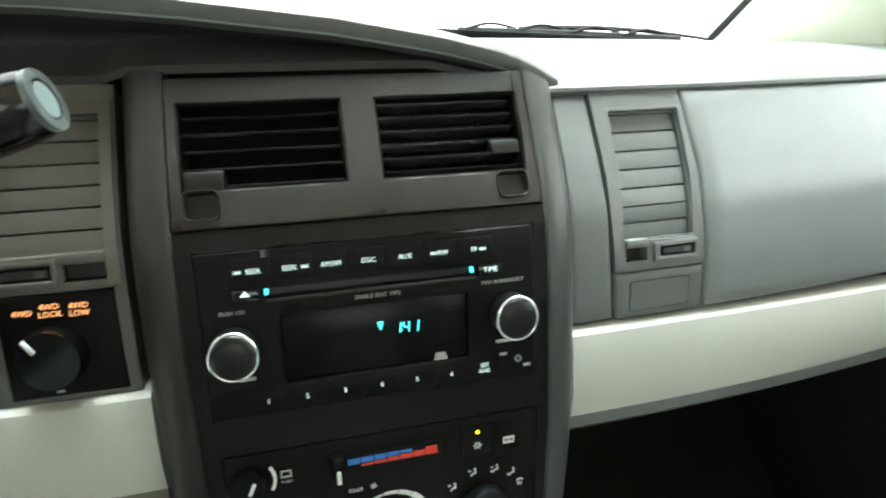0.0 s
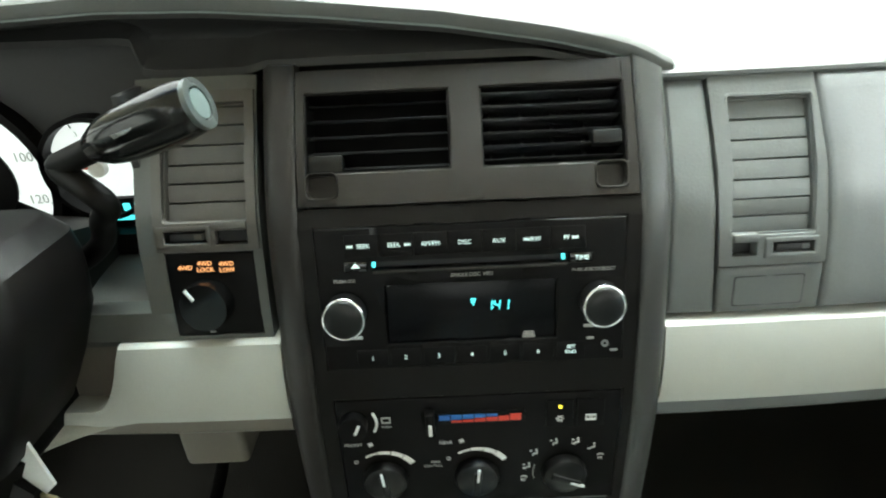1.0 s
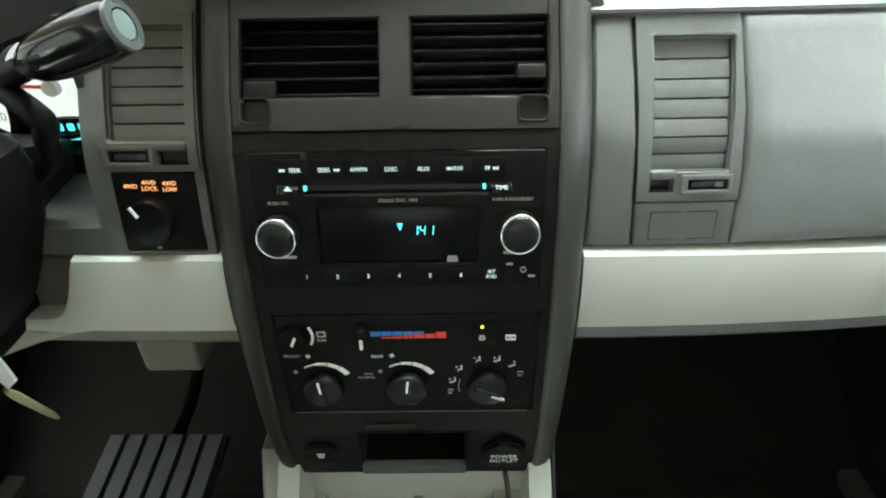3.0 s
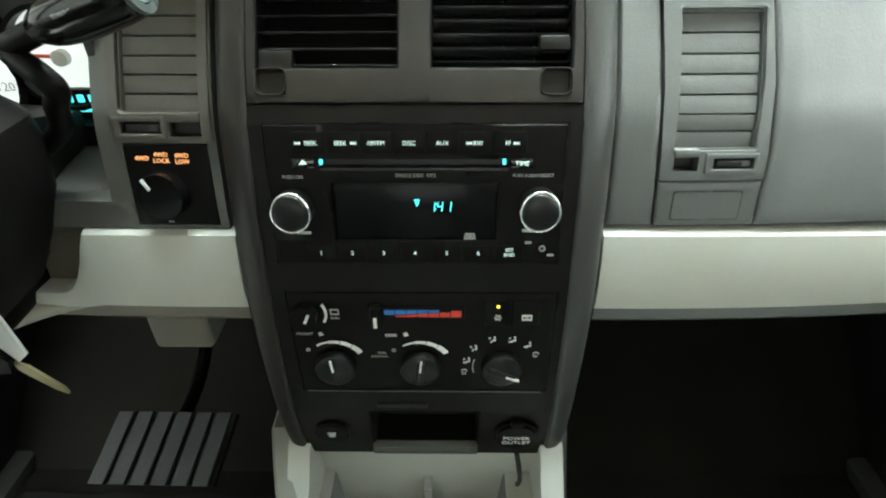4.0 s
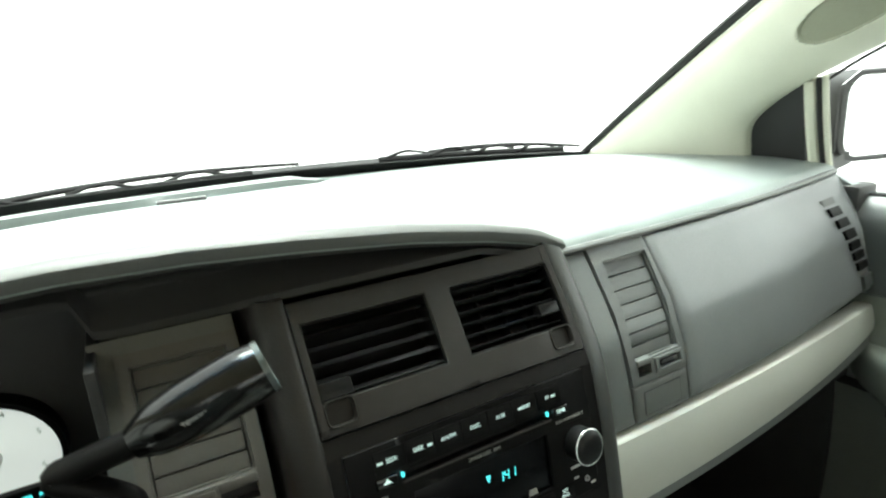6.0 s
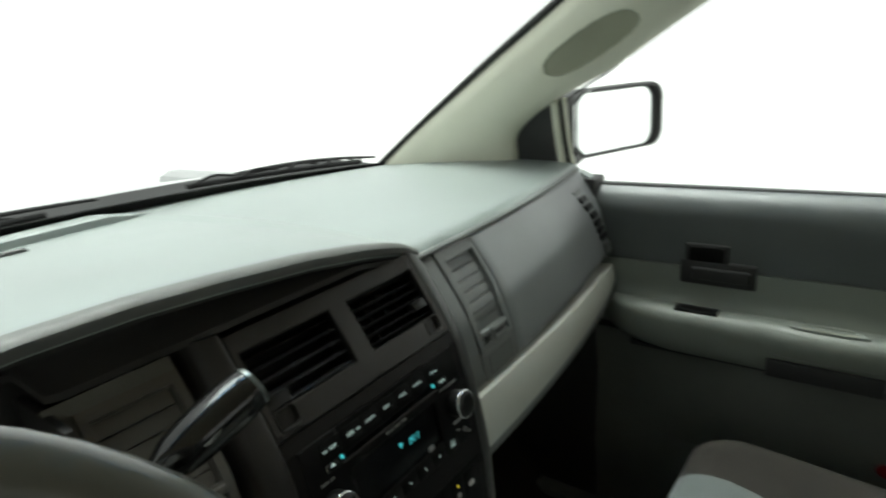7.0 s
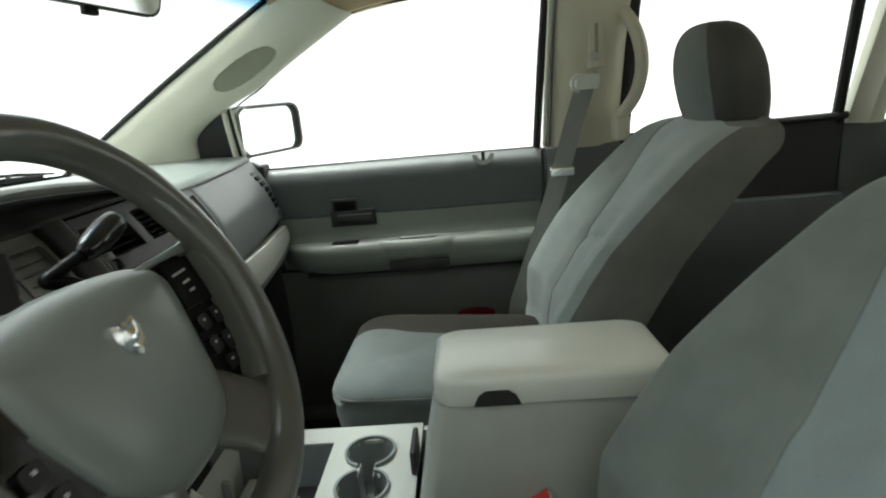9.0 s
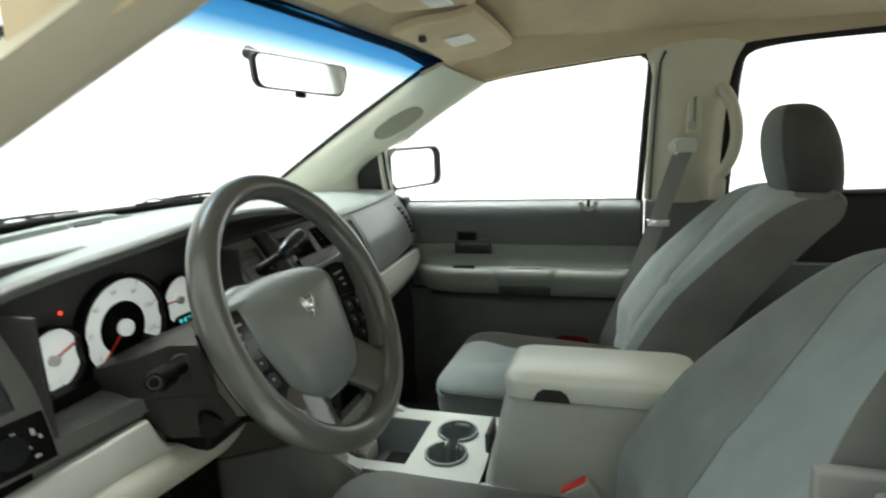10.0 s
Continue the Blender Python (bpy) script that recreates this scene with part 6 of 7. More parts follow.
for x in (0.045, -0.048):
    part("cup_holder", move(bevel(annulus(0, 0, 0.0405, 0.0450, -0.006, 0.0002, 48, *((200, 520) if x > 0 else (20, 340))), 0.0012, 2, 50), pose(x, -0.258, 0.2155, -90)), WELL, console, "grey rounded cup holder rim")
part("cup_channel", join(box(-0.020, 0.018, -0.2720, -0.2700, 0.150, 0.2145, 0.0), box(-0.020, 0.018, -0.2460, -0.2440, 0.150, 0.2145, 0.0), box(-0.020, 0.018, -0.272, -0.244, 0.148, 0.151, 0.0)), WELL, console, "grey channel joining the two cup wells")
part("latch", bevel(loft([[(-0.1115, y, z), (-0.104, y, z), (-0.104, y, 0.386), (-0.1115, y, 0.386)] for y, z in ((-0.449, 0.387), (-0.456, 0.402), (-0.466, 0.409), (-0.498, 0.409), (-0.508, 0.402), (-0.515, 0.387))]), 0.0015), DARK, console, "dark lid latch")
part("grip_pad", bevel(box(-0.030, 0.045, -0.346, -0.337, 0.219, 0.262, 0.0), 0.003), DARK, console)
def top_face(holes):
    """The console's top with a square tray hole and two round cup wells."""
    bm = bmesh.new()
    xs = [-0.130, -0.098] + [-0.098 + 0.18 * i / 24 for i in range(1, 24)] + [0.082, 0.130]
    ys = [-0.345] + [-0.345 + 0.16 * i / 24 for i in range(1, 24)] + [-0.185, -0.15, -0.10, -0.05, -0.012, 0.0]
    v = {(i, j): bm.verts.new((x, y, 0.215)) for i, x in enumerate(xs) for j, y in enumerate(ys)}
    for i in range(len(xs) - 1):
        for j in range(len(ys) - 1):
            cx, cy = (xs[i] + xs[i + 1]) / 2, (ys[j] + ys[j + 1]) / 2
            if -0.098 < cx < 0.082 and -0.185 < cy < 0.01 or any(math.hypot(cx - a, cy + 0.258) < 0.0430 for a in holes) or (abs(cy + 0.258) < 0.0125 and abs(cx) < 0.03):
                continue
            bm.faces.new((v[i, j], v[i + 1, j], v[i + 1, j + 1], v[i, j + 1]))
    bmesh.ops.delete(bm, geom=[q for q in bm.verts if not q.link_faces], context="VERTS")
    back = bmesh.ops.extrude_face_region(bm, geom=bm.faces[:])
    for q in [g for g in back["geom"] if isinstance(g, bmesh.types.BMVert)]:
        q.co.z -= 0.006
    return bm


part("top_plate", bevel(top_face((0.045, -0.048)), 0.0008, 1, 70), STONE, console, "pale stone top plate")
for x in (0.045, -0.048):
    well = []
    for r, z in ((0.0412, 0.216), (0.0405, 0.20), (0.038, 0.14), (0.034, 0.135), (0.001, 0.134)):
        well.append([(x + r * math.cos(a), -0.258 + r * math.sin(a), z) for a in [2 * math.pi * j / 36 for j in range(36)]])
    bm = loft(well, caps=False)
    # the wall is open where the channel comes in
    bmesh.ops.delete(bm, geom=[f for f in bm.faces if abs(f.calc_center_median().y + 0.258) < 0.012 and (f.calc_center_median().x - x) * x < -0.001 and f.calc_center_median().z > 0.155], context="FACES")
    part("cup_well", bm, WELL, console, "dark grey cup well")

# ---- passenger door, further parts ----
hb = part("handle_bezel", join(bevel(box(0.7075, 0.722, -0.205, -0.080, 0.476, 0.522, 0.0), 0.004, 3), bevel(box(0.7080, 0.722, -0.160, -0.088, 0.515, 0.553, 0.0), 0.003, 3)), DARK, door, "dark inner handle bezel")
part("handle_recess", bevel(box(0.7065, 0.712, -0.154, -0.094, 0.520, 0.547, 0.0), 0.003), BLACK, hb)
part("inner_handle", bevel(box(0.7030, 0.712, -0.196, -0.100, 0.486, 0.510, 0.0), 0.004, 3), DARK, hb, "dark pull lever")
part("switch_slot", bevel(box(0.668, 0.694, -0.154, -0.082, 0.433, 0.4405, 0.0), 0.002), BLACK, door, "dark window switch")
bulge = []
for k in range(17):
    q = -1 + k / 8
    s_ = (1 - abs(q) ** 2.6)
    bulge.append([(0.70 - (0.70 - x) * (0.72 + 0.28 * s_) - 0.006 * s_, -0.315 + 0.112 * q, 0.4365 + (z - 0.4365) * (0.9 + 0.1 * s_) + 0.0035 * s_) for x, z in ((0.70, 0.437), (0.680, 0.439), (0.664, 0.437), (0.653, 0.431), (0.647, 0.420), (0.646, 0.406), (0.649, 0.392), (0.66, 0.386), (0.70, 0.386))])
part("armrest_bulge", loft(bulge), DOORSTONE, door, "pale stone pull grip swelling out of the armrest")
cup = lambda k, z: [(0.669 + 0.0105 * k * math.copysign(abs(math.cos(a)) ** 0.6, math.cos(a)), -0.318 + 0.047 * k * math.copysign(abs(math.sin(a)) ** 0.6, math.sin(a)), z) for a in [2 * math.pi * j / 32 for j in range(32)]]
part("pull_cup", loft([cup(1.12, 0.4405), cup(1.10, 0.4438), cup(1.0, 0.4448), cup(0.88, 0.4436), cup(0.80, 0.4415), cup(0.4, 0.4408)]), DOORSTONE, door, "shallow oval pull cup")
part("cup_liner", loft([cup(0.78, 0.4410), cup(0.78, 0.4418)]), GRIP, door, "olive bottom of the pull cup")
part("pull_pocket", bevel(box(0.648, 0.70, -0.398, -0.236, 0.353, 0.385, 0.0), 0.004), DARK, door, "dark pull pocket")
# dark strip standing in for the shadow line under the armrest
part("armrest_shadow_gap", box(0.680, 0.715, -0.63, 0.0, 0.344, 0.351, 0.0), DARK, door)
part("map_pocket", loft([[(0.722 - (0.722 - x) * min(1.0, (0.02 - y) / 0.28), y, z) for x, z in ((0.722, 0.335), (0.712, 0.332), (0.704, 0.318), (0.703, 0.22), (0.708, 0.14), (0.722, 0.12))] for y in (0.01, -0.03, -0.08, -0.14, -0.20, -0.26, -0.3, -0.45, -0.60, -0.635)]), DOORLOW, door, "charcoal map pocket")
refl = []
for d in (0.7090, 0.7020, 0.7000):
    k = 1.0 if d > 0.701 else 0.9
    refl.append([(d, -0.458 + 0.055 * k * math.copysign(abs(math.cos(a)) ** 0.8, math.cos(a)), 0.196 + 0.019 * k * math.sin(a)) for a in [2 * math.pi * j / 28 for j in range(28)]])
part("reflector", loft(refl), RED, door, "dark red oval reflector")
lock = part("lock_cup", move(join(annulus(0, 0, 0.016, 0.028, 0.0, 0.004, 32, 180, 360), annulus(0, 0, 0.026, 0.029, 0.0, 0.008, 32, 180, 360)), pose(0.708, -0.508, 0.643, 0, 0, -90)), SILVER, door, "bright half-round lock cup")
part("lock_pin", tube([(0.712, -0.508, 0.618), (0.712, -0.508, 0.648)], [0.004, 0.005], 10), BLACK, lock, "black lock pin")
part("belt_line", tube([(0.748, 0.10, 0.643), (0.750, -0.3, 0.643), (0.749, -0.655, 0.643)], 0.005, 8), RUBBER, door, "black glass seal")
part("door_edge", box(0.70, 0.78, -0.667, -0.659, floor_z, 0.645, 0.002), RUBBER, door)
part("door_outer", box(0.752, 0.80, -0.66, 0.20, floor_z - 0.1, 0.64, 0.008), BODY, door, "pale silver outer door skin")


def side_strip(outline, sx, half, thick, off=0.0, closed=False):
    pts = [(sx * (lean(z) + off), y, z) for y, z in outline]
    return tube(curve(pts, 4), thick, 8)


part("frame_seal", side_strip([(0.150, 0.800), (0.092, 0.834), (0.030, 0.866), (-0.039, 0.915), (-0.075, 0.936), (-0.118, 0.968), (-0.208, 1.006), (-0.291, 1.022), (-0.449, 1.036), (-0.597, 1.048), (-0.652, 1.050)], 1, 0, [0.002] * 20 + [0.003] * 5 + [0.004] * 4 + [0.006] * 12, 0.008), RUBBER, door, "thin black glass seal")
part("frame_seal", side_strip([(-0.652, 1.050), (-0.668, 1.040), (-0.674, 1.01), (-0.664, 0.84), (-0.655, 0.645)], 1, 0, 0.011, 0.008), RUBBER, door, "broad black rear glass seal")
win = part("window_glass", side_panel([[(0.145, 0.64), (-0.66, 0.64)], [(0.12, 0.80), (-0.66, 0.80)], [(-0.06, 0.94), (-0.66, 0.94)], [(-0.25, 1.03), (-0.66, 1.045)]], 1, 0.004), GLASS, door, "clear door glass")
win.visible_shadow = False
for v in win.data.vertices:
    v.co.x += 0.012
part("mirror_sail", side_panel([[(0.28, 0.640), (0.172, 0.640)], [(0.265, 0.70), (0.170, 0.70)], [(0.245, 0.76), (0.166, 0.76)], [(0.215, 0.816), (0.150, 0.816)]], 1, 0.01), DARK, door, "black mirror sail panel")
part("quarter_post", side_strip([(0.156, 0.64), (0.158, 0.70), (0.156, 0.76), (0.152, 0.812)], 1, 0, 0.010, 0.004), PILLAR, door, "pale quarter post")
part("post_seal", side_strip([(0.144, 0.64), (0.146, 0.70), (0.144, 0.76), (0.140, 0.814)], 1, 0, 0.004, 0.001), RUBBER, door, "black glass channel")
part("post_edge", side_strip([(0.137, 0.64), (0.139, 0.70), (0.137, 0.76), (0.133, 0.816)], 1, 0, 0.0045, 0.004), PILLAR, door, "pale outer edge of the quarter post")

# rear door on the passenger's side, rear door on the driver's side
for sx, nm in ((1, "door_2"), (-1, "door_3")):
    rd = tagged(new(nm), "rear door trim in dark grey with clear glass", "car door", kind="structure")
    rd.location = (sx * 0.74, -1.15, 0.3)
    part("upper_skin", side_panel([[(-0.872, 0.46), (-1.455, 0.46)], [(-0.872, 0.60), (-1.455, 0.60)], [(-0.872, 0.645), (-1.455, 0.655)]], sx, 0.03), DARK, rd, "dark upper skin")
    part("lower_panel", box(sx * 0.735 - 0.02, sx * 0.735 + 0.02, -1.455, -0.872, floor_z, 0.46, 0.006), DOORGREY, rd, "grey lower panel")
    part("frame_seal", side_strip([(-0.886, 0.645), (-0.883, 0.84), (-0.880, 0.984), (-0.900, 1.042), (-0.993, 1.062), (-1.20, 1.068), (-1.36, 1.066)], sx, 0, 0.016, 0.008), RUBBER, rd, "black glass seal")
    part("frame_seal", side_strip([(-1.36, 1.066), (-1.385, 1.03), (-1.41, 0.86), (-1.44, 0.645)], sx, 0, 0.014, 0.008), RUBBER, rd, "black glass seal")
    part("belt_line", tube([(sx * 0.735, -0.872, 0.652), (sx * 0.735, -1.455, 0.662)], 0.010, 8), RUBBER, rd)
    part("door_outer", box(sx * 0.775 - 0.02, sx * 0.775 + 0.02, -1.455, -0.872, floor_z - 0.1, 0.64, 0.008), BODY, rd, "pale silver outer skin")
    g = part("window_glass", side_panel([[(-0.885, 0.64), (-1.45, 0.65)], [(-0.885, 1.05), (-1.38, 1.06)]], sx, 0.004), GLASS, rd, "clear door glass")
    g.visible_shadow = False

# welts between the passenger's door and the centre pillar
setting("trim_welt_right", side_strip([(-0.700, 1.052), (-0.688, 1.035), (-0.684, 1.0), (-0.678, 0.84), (-0.674, 0.65)], 1, 0, 0.007, -0.012), PILLAR, "pale sealing welt along the centre pillar", "seal")
setting("trim_welt_dark_right", side_strip([(-0.706, 1.048), (-0.697, 1.03), (-0.692, 1.0), (-0.687, 0.84), (-0.684, 0.65)], 1, 0, 0.0035, -0.026), DOORGREY, "dark gap beside the sealing welt", "seal")
setting("trim_seal_left", side_strip([(0.29, 0.66), (0.27, 0.78), (0.17, 0.875), (0.02, 0.955), (-0.09, 1.01), (-0.22, 1.062), (-0.40, 1.075), (-0.68, 1.075)], -1, 0, 0.012, 0.018), RUBBER, "black rubber seal round the driver's doorway", "seal")

# driver's door, standing open out of view, angled to shade the left dash
od = tagged(new("door_4"), "driver's door standing wide open, dark grey trim", "car door", kind="structure")
od.location = (-0.79, 0.16, 0.2)
OD = Matrix.Translation((-0.79, 0.16, 0)) @ Matrix.Rotation(radians(-40), 4, "Z")
part("upper_skin", move(box(-0.03, 0.03, -0.80, 0.0, 0.508, 0.645, 0.012), OD), DOORGREY, od, "dark grey upper skin")
part("middle_panel", move(box(-0.025, 0.028, -0.79, -0.01, 0.425, 0.506, 0.008), OD), STONE, od, "pale stone middle panel")
part("lower_panel", move(box(-0.025, 0.026, -0.79, -0.01, floor_z, 0.424, 0.01), OD), DOORGREY, od, "dark grey lower panel")
part("armrest", move(bevel(box(0.02, 0.09, -0.72, -0.10, 0.35, 0.436, 0.0), 0.02, 4), OD), STONE, od, "pale stone armrest")
part("door_outer", move(box(-0.07, -0.026, -0.80, 0.0, floor_z - 0.1, 0.64, 0.012), OD), BODY, od, "pale silver outer skin")
part("window_frame", move(tube(curve([(-0.01, -0.02, 0.64), (0.0, -0.06, 0.76), (0.05, -0.28, 0.95), (0.09, -0.44, 1.03), (0.10, -0.74, 1.055), (0.05, -0.79, 0.85), (0.0, -0.79, 0.64)]), 0.016, 8), OD), RUBBER, od, "black glass frame")

# pillar feet, sills and the open driver's doorway
for sx, side in ((1, "right"), (-1, "left")):
    setting("trim_pillar_foot_" + side, box(*sorted((sx * 0.70, sx * 0.77)), -0.868, -0.672 if sx > 0 else -0.74, floor_z, 0.645, 0.006), GREY, "grey pillar foot trim", "trim")
    setting("trim_sill_" + side, box(*sorted((sx * 0.68, sx * 0.80)), -2.2, 0.62, floor_z - 0.16, floor_z + 0.02, 0.01), GREY, "grey door sill trim", "sill")
    setting("trim_kick_" + side, box(*sorted((sx * 0.715, sx * 0.77)), 0.085, 0.52, floor_z, 0.66, 0.006), DARK, "dark footwell side trim", "trim")
    setting("fender_" + side, box(*sorted((sx * 0.76, sx * 0.90)), 0.22, 1.9, ground_z + 0.35, 0.60, 0.05), BODY, "pale silver front wing", "wing")
setting("trim_dash_end_right", loft([[(0.722, y, z), (0.745, y, z), (0.745, y, 0.44), (0.722, y, 0.44)] for y, z in ((0.09, 0.655), (0.12, 0.672), (0.3, 0.680), (0.62, 0.668))]), PAD, "grey end cap of the dash", "trim")
setting("trim_dash_end_left", loft([[(-0.722, y, z), (-0.745, y, z), (-0.745, y, 0.44), (-0.722, y, 0.44)] for y, z in ((0.10, 0.66), (0.14, 0.690), (0.3, 0.690), (0.62, 0.668))]), PAD, "grey end cap of the dash", "trim")
setting("roof_skin", sheet(lambda u, v: (-0.66 + 1.32 * u, -2.25 + 2.25 * v, 1.195 - 0.06 * (2 * u - 1) ** 2 - 0.05 * max(0, (v - 0.93) / 0.07) ** 2), 16, 24, 0.02, (0, 0, 1)), BODY, "pale silver roof skin", "roof")

# ---- mirrors ----
rv = thing("rear_view_mirror", (-0.02, 0.03, 0.99), "grey framed inside mirror hung from the windscreen", "mirror")
RM = Matrix.Translation((-0.017, 0.014, 0.993)) @ Matrix.Rotation(radians(-21), 4, "Z") @ Matrix.Rotation(radians(4), 4, "Y") @ Matrix.Rotation(radians(5), 4, "X")
o = [(x * (1 + 0.05 * z / 0.03), z) for x, z in rounded(0.228, 0.064, 0.018, 6)]
part("mirror_shell", move(loft([[(x * k, d, z * k) for x, z in o] for d, k in ((0.030, 0.55), (0.022, 0.85), (0.006, 1.0), (-0.004, 1.0), (-0.006, 0.97))]), RM), TAUPE, rv, "grey mirror shell")
part("mirror_glass", move(loft([[(x * 0.945, d, z * 0.90) for x, z in o] for d in (-0.0055, -0.0072)]), RM), MIRROR, rv, "mirror glass")
part("dip_tab", move(box(-0.010, 0.010, -0.004, 0.008, -0.042, -0.030, 0.002), RM), BLACK, rv)
part("mirror_stem", tube([(-0.015, 0.03, 1.008), (-0.01, 0.10, 1.035), (0.0, 0.145, 1.052)], [0.012, 0.009, 0.014], 12), DARK, rv, "dark stem")

sm = thing("side_mirror", (0.97, 0.15, 0.67), "dark framed door mirror outside the glass", "mirror")
SM = Matrix.Translation((0.975, 0.150, 0.745)) @ Matrix.Rotation(radians(-21), 4, "Z")
o = rounded(0.282, 0.146, 0.036, 7)
part("mirror_shell", move(loft([[(x * k * 1.05 + 0.012, d, z * k) for x, z in o] for d, k in ((0.10, 0.55), (0.085, 0.85), (0.04, 1.02), (-0.004, 1.04), (-0.016, 1.0), (-0.017, 0.93), (-0.006, 0.90))]), SM), DARK, sm, "dark mirror shell")
part("mirror_glass", move(loft([[(x * 0.90 - 0.004, d, z * 0.90) for x, z in o] for d in (-0.006, -0.010)]), SM), MIRROR, sm, "mirror glass")
part("mirror_foot", bevel(loft([[(x, y, z + h) for y, z in ((0.178, 0.0), (0.215, 0.0), (0.215, 0.022), (0.178, 0.022))] for x, h in ((0.752, 0.652), (0.80, 0.656), (0.88, 0.668))]), 0.004), DARK, sm)

# ---- sun visors and roof fittings ----
for sx in (1, -1):
    vs = thing("sun_visor", (sx * 0.33, -0.27, 1.085), "beige sun visor folded against the headliner", "sun visor", "sun visors")
    def visor(u, v, sx=sx):
        x = 0.125 + 0.40 * u
        y = -0.125 - 0.185 * v * (1 - 0.35 * max(0, (u - 0.82) / 0.18) ** 2) - 0.02 * u
        return (sx * x, y, 1.078 + 0.030 * v - 0.03 * u * u + 0.004 * math.sin(6 * v))
    part("visor_board", bevel(sheet(visor, 20, 10, 0.016, (0, 0, 1)), 0.005, 3, 60), LINING, vs, "beige padded board")
    part("visor_pivot", tube([(sx * 0.14, -0.135, 1.09), (sx * 0.50, -0.145, 1.078)], 0.007, 10), PILLAR, vs)
    if sx > 0:
        part("visor_label", move(box(-0.045, 0.045, -0.030, 0.030, -0.0008, 0.0008, 0.0), Matrix.Translation((0.315, -0.228, 1.0825)) @ pose(0, 0, 0, -9, 3, 0)), PAPER, vs, "white warning label")
        part("visor_clip", bevel(box(0.205, 0.222, -0.175, -0.160, 1.070, 1.084, 0.0), 0.002), DARK, vs)
oc = thing("roof_lamp", (0.0, -0.25, 1.10), "beige roof lamp housing with white lens", "roof lamp")
part("lamp_housing", bevel(box(-0.075, 0.075, -0.33, -0.14, 1.108, 1.15, 0.0), 0.014, 4), LINING, oc)
part("lamp_lens", bevel(box(-0.035, 0.035, -0.29, -0.245, 1.103, 1.110, 0.0), 0.002), PAPER, oc, "white lens")

# ---- belts and the grab handle on the pillar ----
def webbing(points, width, side):
    pts = curve(points, 8)
    side = Vector(side).normalized() * (width / 2)
    rings = []
    for i, p in enumerate(pts):
        d = (pts[min(i + 1, len(pts) - 1)] - pts[max(i - 1, 0)]).normalized()
        nn = d.cross(side).normalized() * 0.0009
        rings.append([p + side + nn, p - side + nn, p - side - nn, p + side - nn])
    return loft(rings)


blt = thing("seat_belt", (0.64, -0.76, 0.80), "grey seat belt hanging from the centre pillar", "seat belt", "seat belts")
part("webbing", webbing([(0.640, -0.772, 0.815), (0.648, -0.738, 0.71), (0.652, -0.700, 0.585), (0.644, -0.652, 0.45), (0.634, -0.598, 0.31), (0.632, -0.570, 0.225), (0.650, -0.560, 0.12)], 0.046, (0.15, 1, 0.25)), WEB, blt, "grey webbing")
part("belt_guide", move(bevel(plate(0, 0.0, 0.056, 0.036, 0.010, -0.012, 0.010, 0.0), 0.005, 3), pose(0.628, -0.766, 0.806, 12, 0, -90 + 8)), LIDSTONE, blt, "pale belt guide")
part("guide_loop", tube(curve([(0.610, -0.742, 0.822), (0.604, -0.728, 0.808), (0.608, -0.732, 0.790), (0.616, -0.745, 0.784)]), 0.005, 10), LIDSTONE, blt, "pale loop")
part("height_slide", bevel(box(0.590, 0.625, -0.800, -0.766, 0.832, 0.960, 0.0), 0.006, 3), PILLARB, blt, "pale height slider")
part("slide_slot", bevel(box(0.5885, 0.60, -0.787, -0.779, 0.850, 0.950, 0.0), 0.001), GRIP, blt)
part("slide_knob", bevel(box(0.588, 0.612, -0.790, -0.766, 0.848, 0.870, 0.0), 0.005, 3), STONE, blt)
part("belt_tongue", bevel(box(0.636, 0.650, -0.735, -0.672, 0.578, 0.600, 0.0), 0.004, 3), CHROME, blt, "metal belt tongue")
gh = thing("grab_handle", (0.62, -0.86, 0.72), "pale curved grab handle on the centre pillar", "grab handle")
part("grip", tube(curve([(0.622, -0.836, 0.965), (0.600, -0.850, 0.948), (0.584, -0.868, 0.912), (0.579, -0.880, 0.868), (0.583, -0.884, 0.822), (0.598, -0.878, 0.775), (0.622, -0.864, 0.738), (0.660, -0.846, 0.708)], 6), 0.0155, 16), PILLARB, gh, "pale curved grip")
part("grip_foot", bevel(box(0.625, 0.68, -0.872, -0.835, 0.655, 0.715, 0.0), 0.008, 3), PILLARB, gh)
db = thing("seat_belt", (-0.66, -0.78, 0.60), "grey driver's belt with its tongue beside the seat", "seat belt", "seat belts")
part("webbing", webbing([(-0.66, -0.83, 0.82), (-0.645, -0.80, 0.73), (-0.62, -0.776, 0.64), (-0.61, -0.762, 0.56), (-0.615, -0.75, 0.40), (-0.62, -0.72, 0.15)], 0.046, (-0.1, 1, 0.3)), WEB, db, "grey webbing")
part("belt_tongue", bevel(box(-0.632, -0.616, -0.79, -0.733, 0.582, 0.612, 0.0), 0.004, 3), WEB, db, "grey plastic belt tongue")
bk = thing("belt_buckle", (-0.135, -0.53, 0.15), "dark belt buckle with a red button beside the console", "belt buckle")
BM = Matrix.Translation((-0.132, -0.538, 0.217)) @ pose(0, 0, 0, -34, 0, 0)
part("buckle_body", move(bevel(box(-0.013, 0.013, -0.030, 0.030, -0.09, 0.028, 0.0), 0.005, 3), BM), BOXGREY, bk, "grey buckle body")
part("buckle_button", move(bevel(box(-0.010, 0.010, -0.026, 0.026, 0.024, 0.031, 0.0), 0.002), BM), REDBTN, bk, "red button")

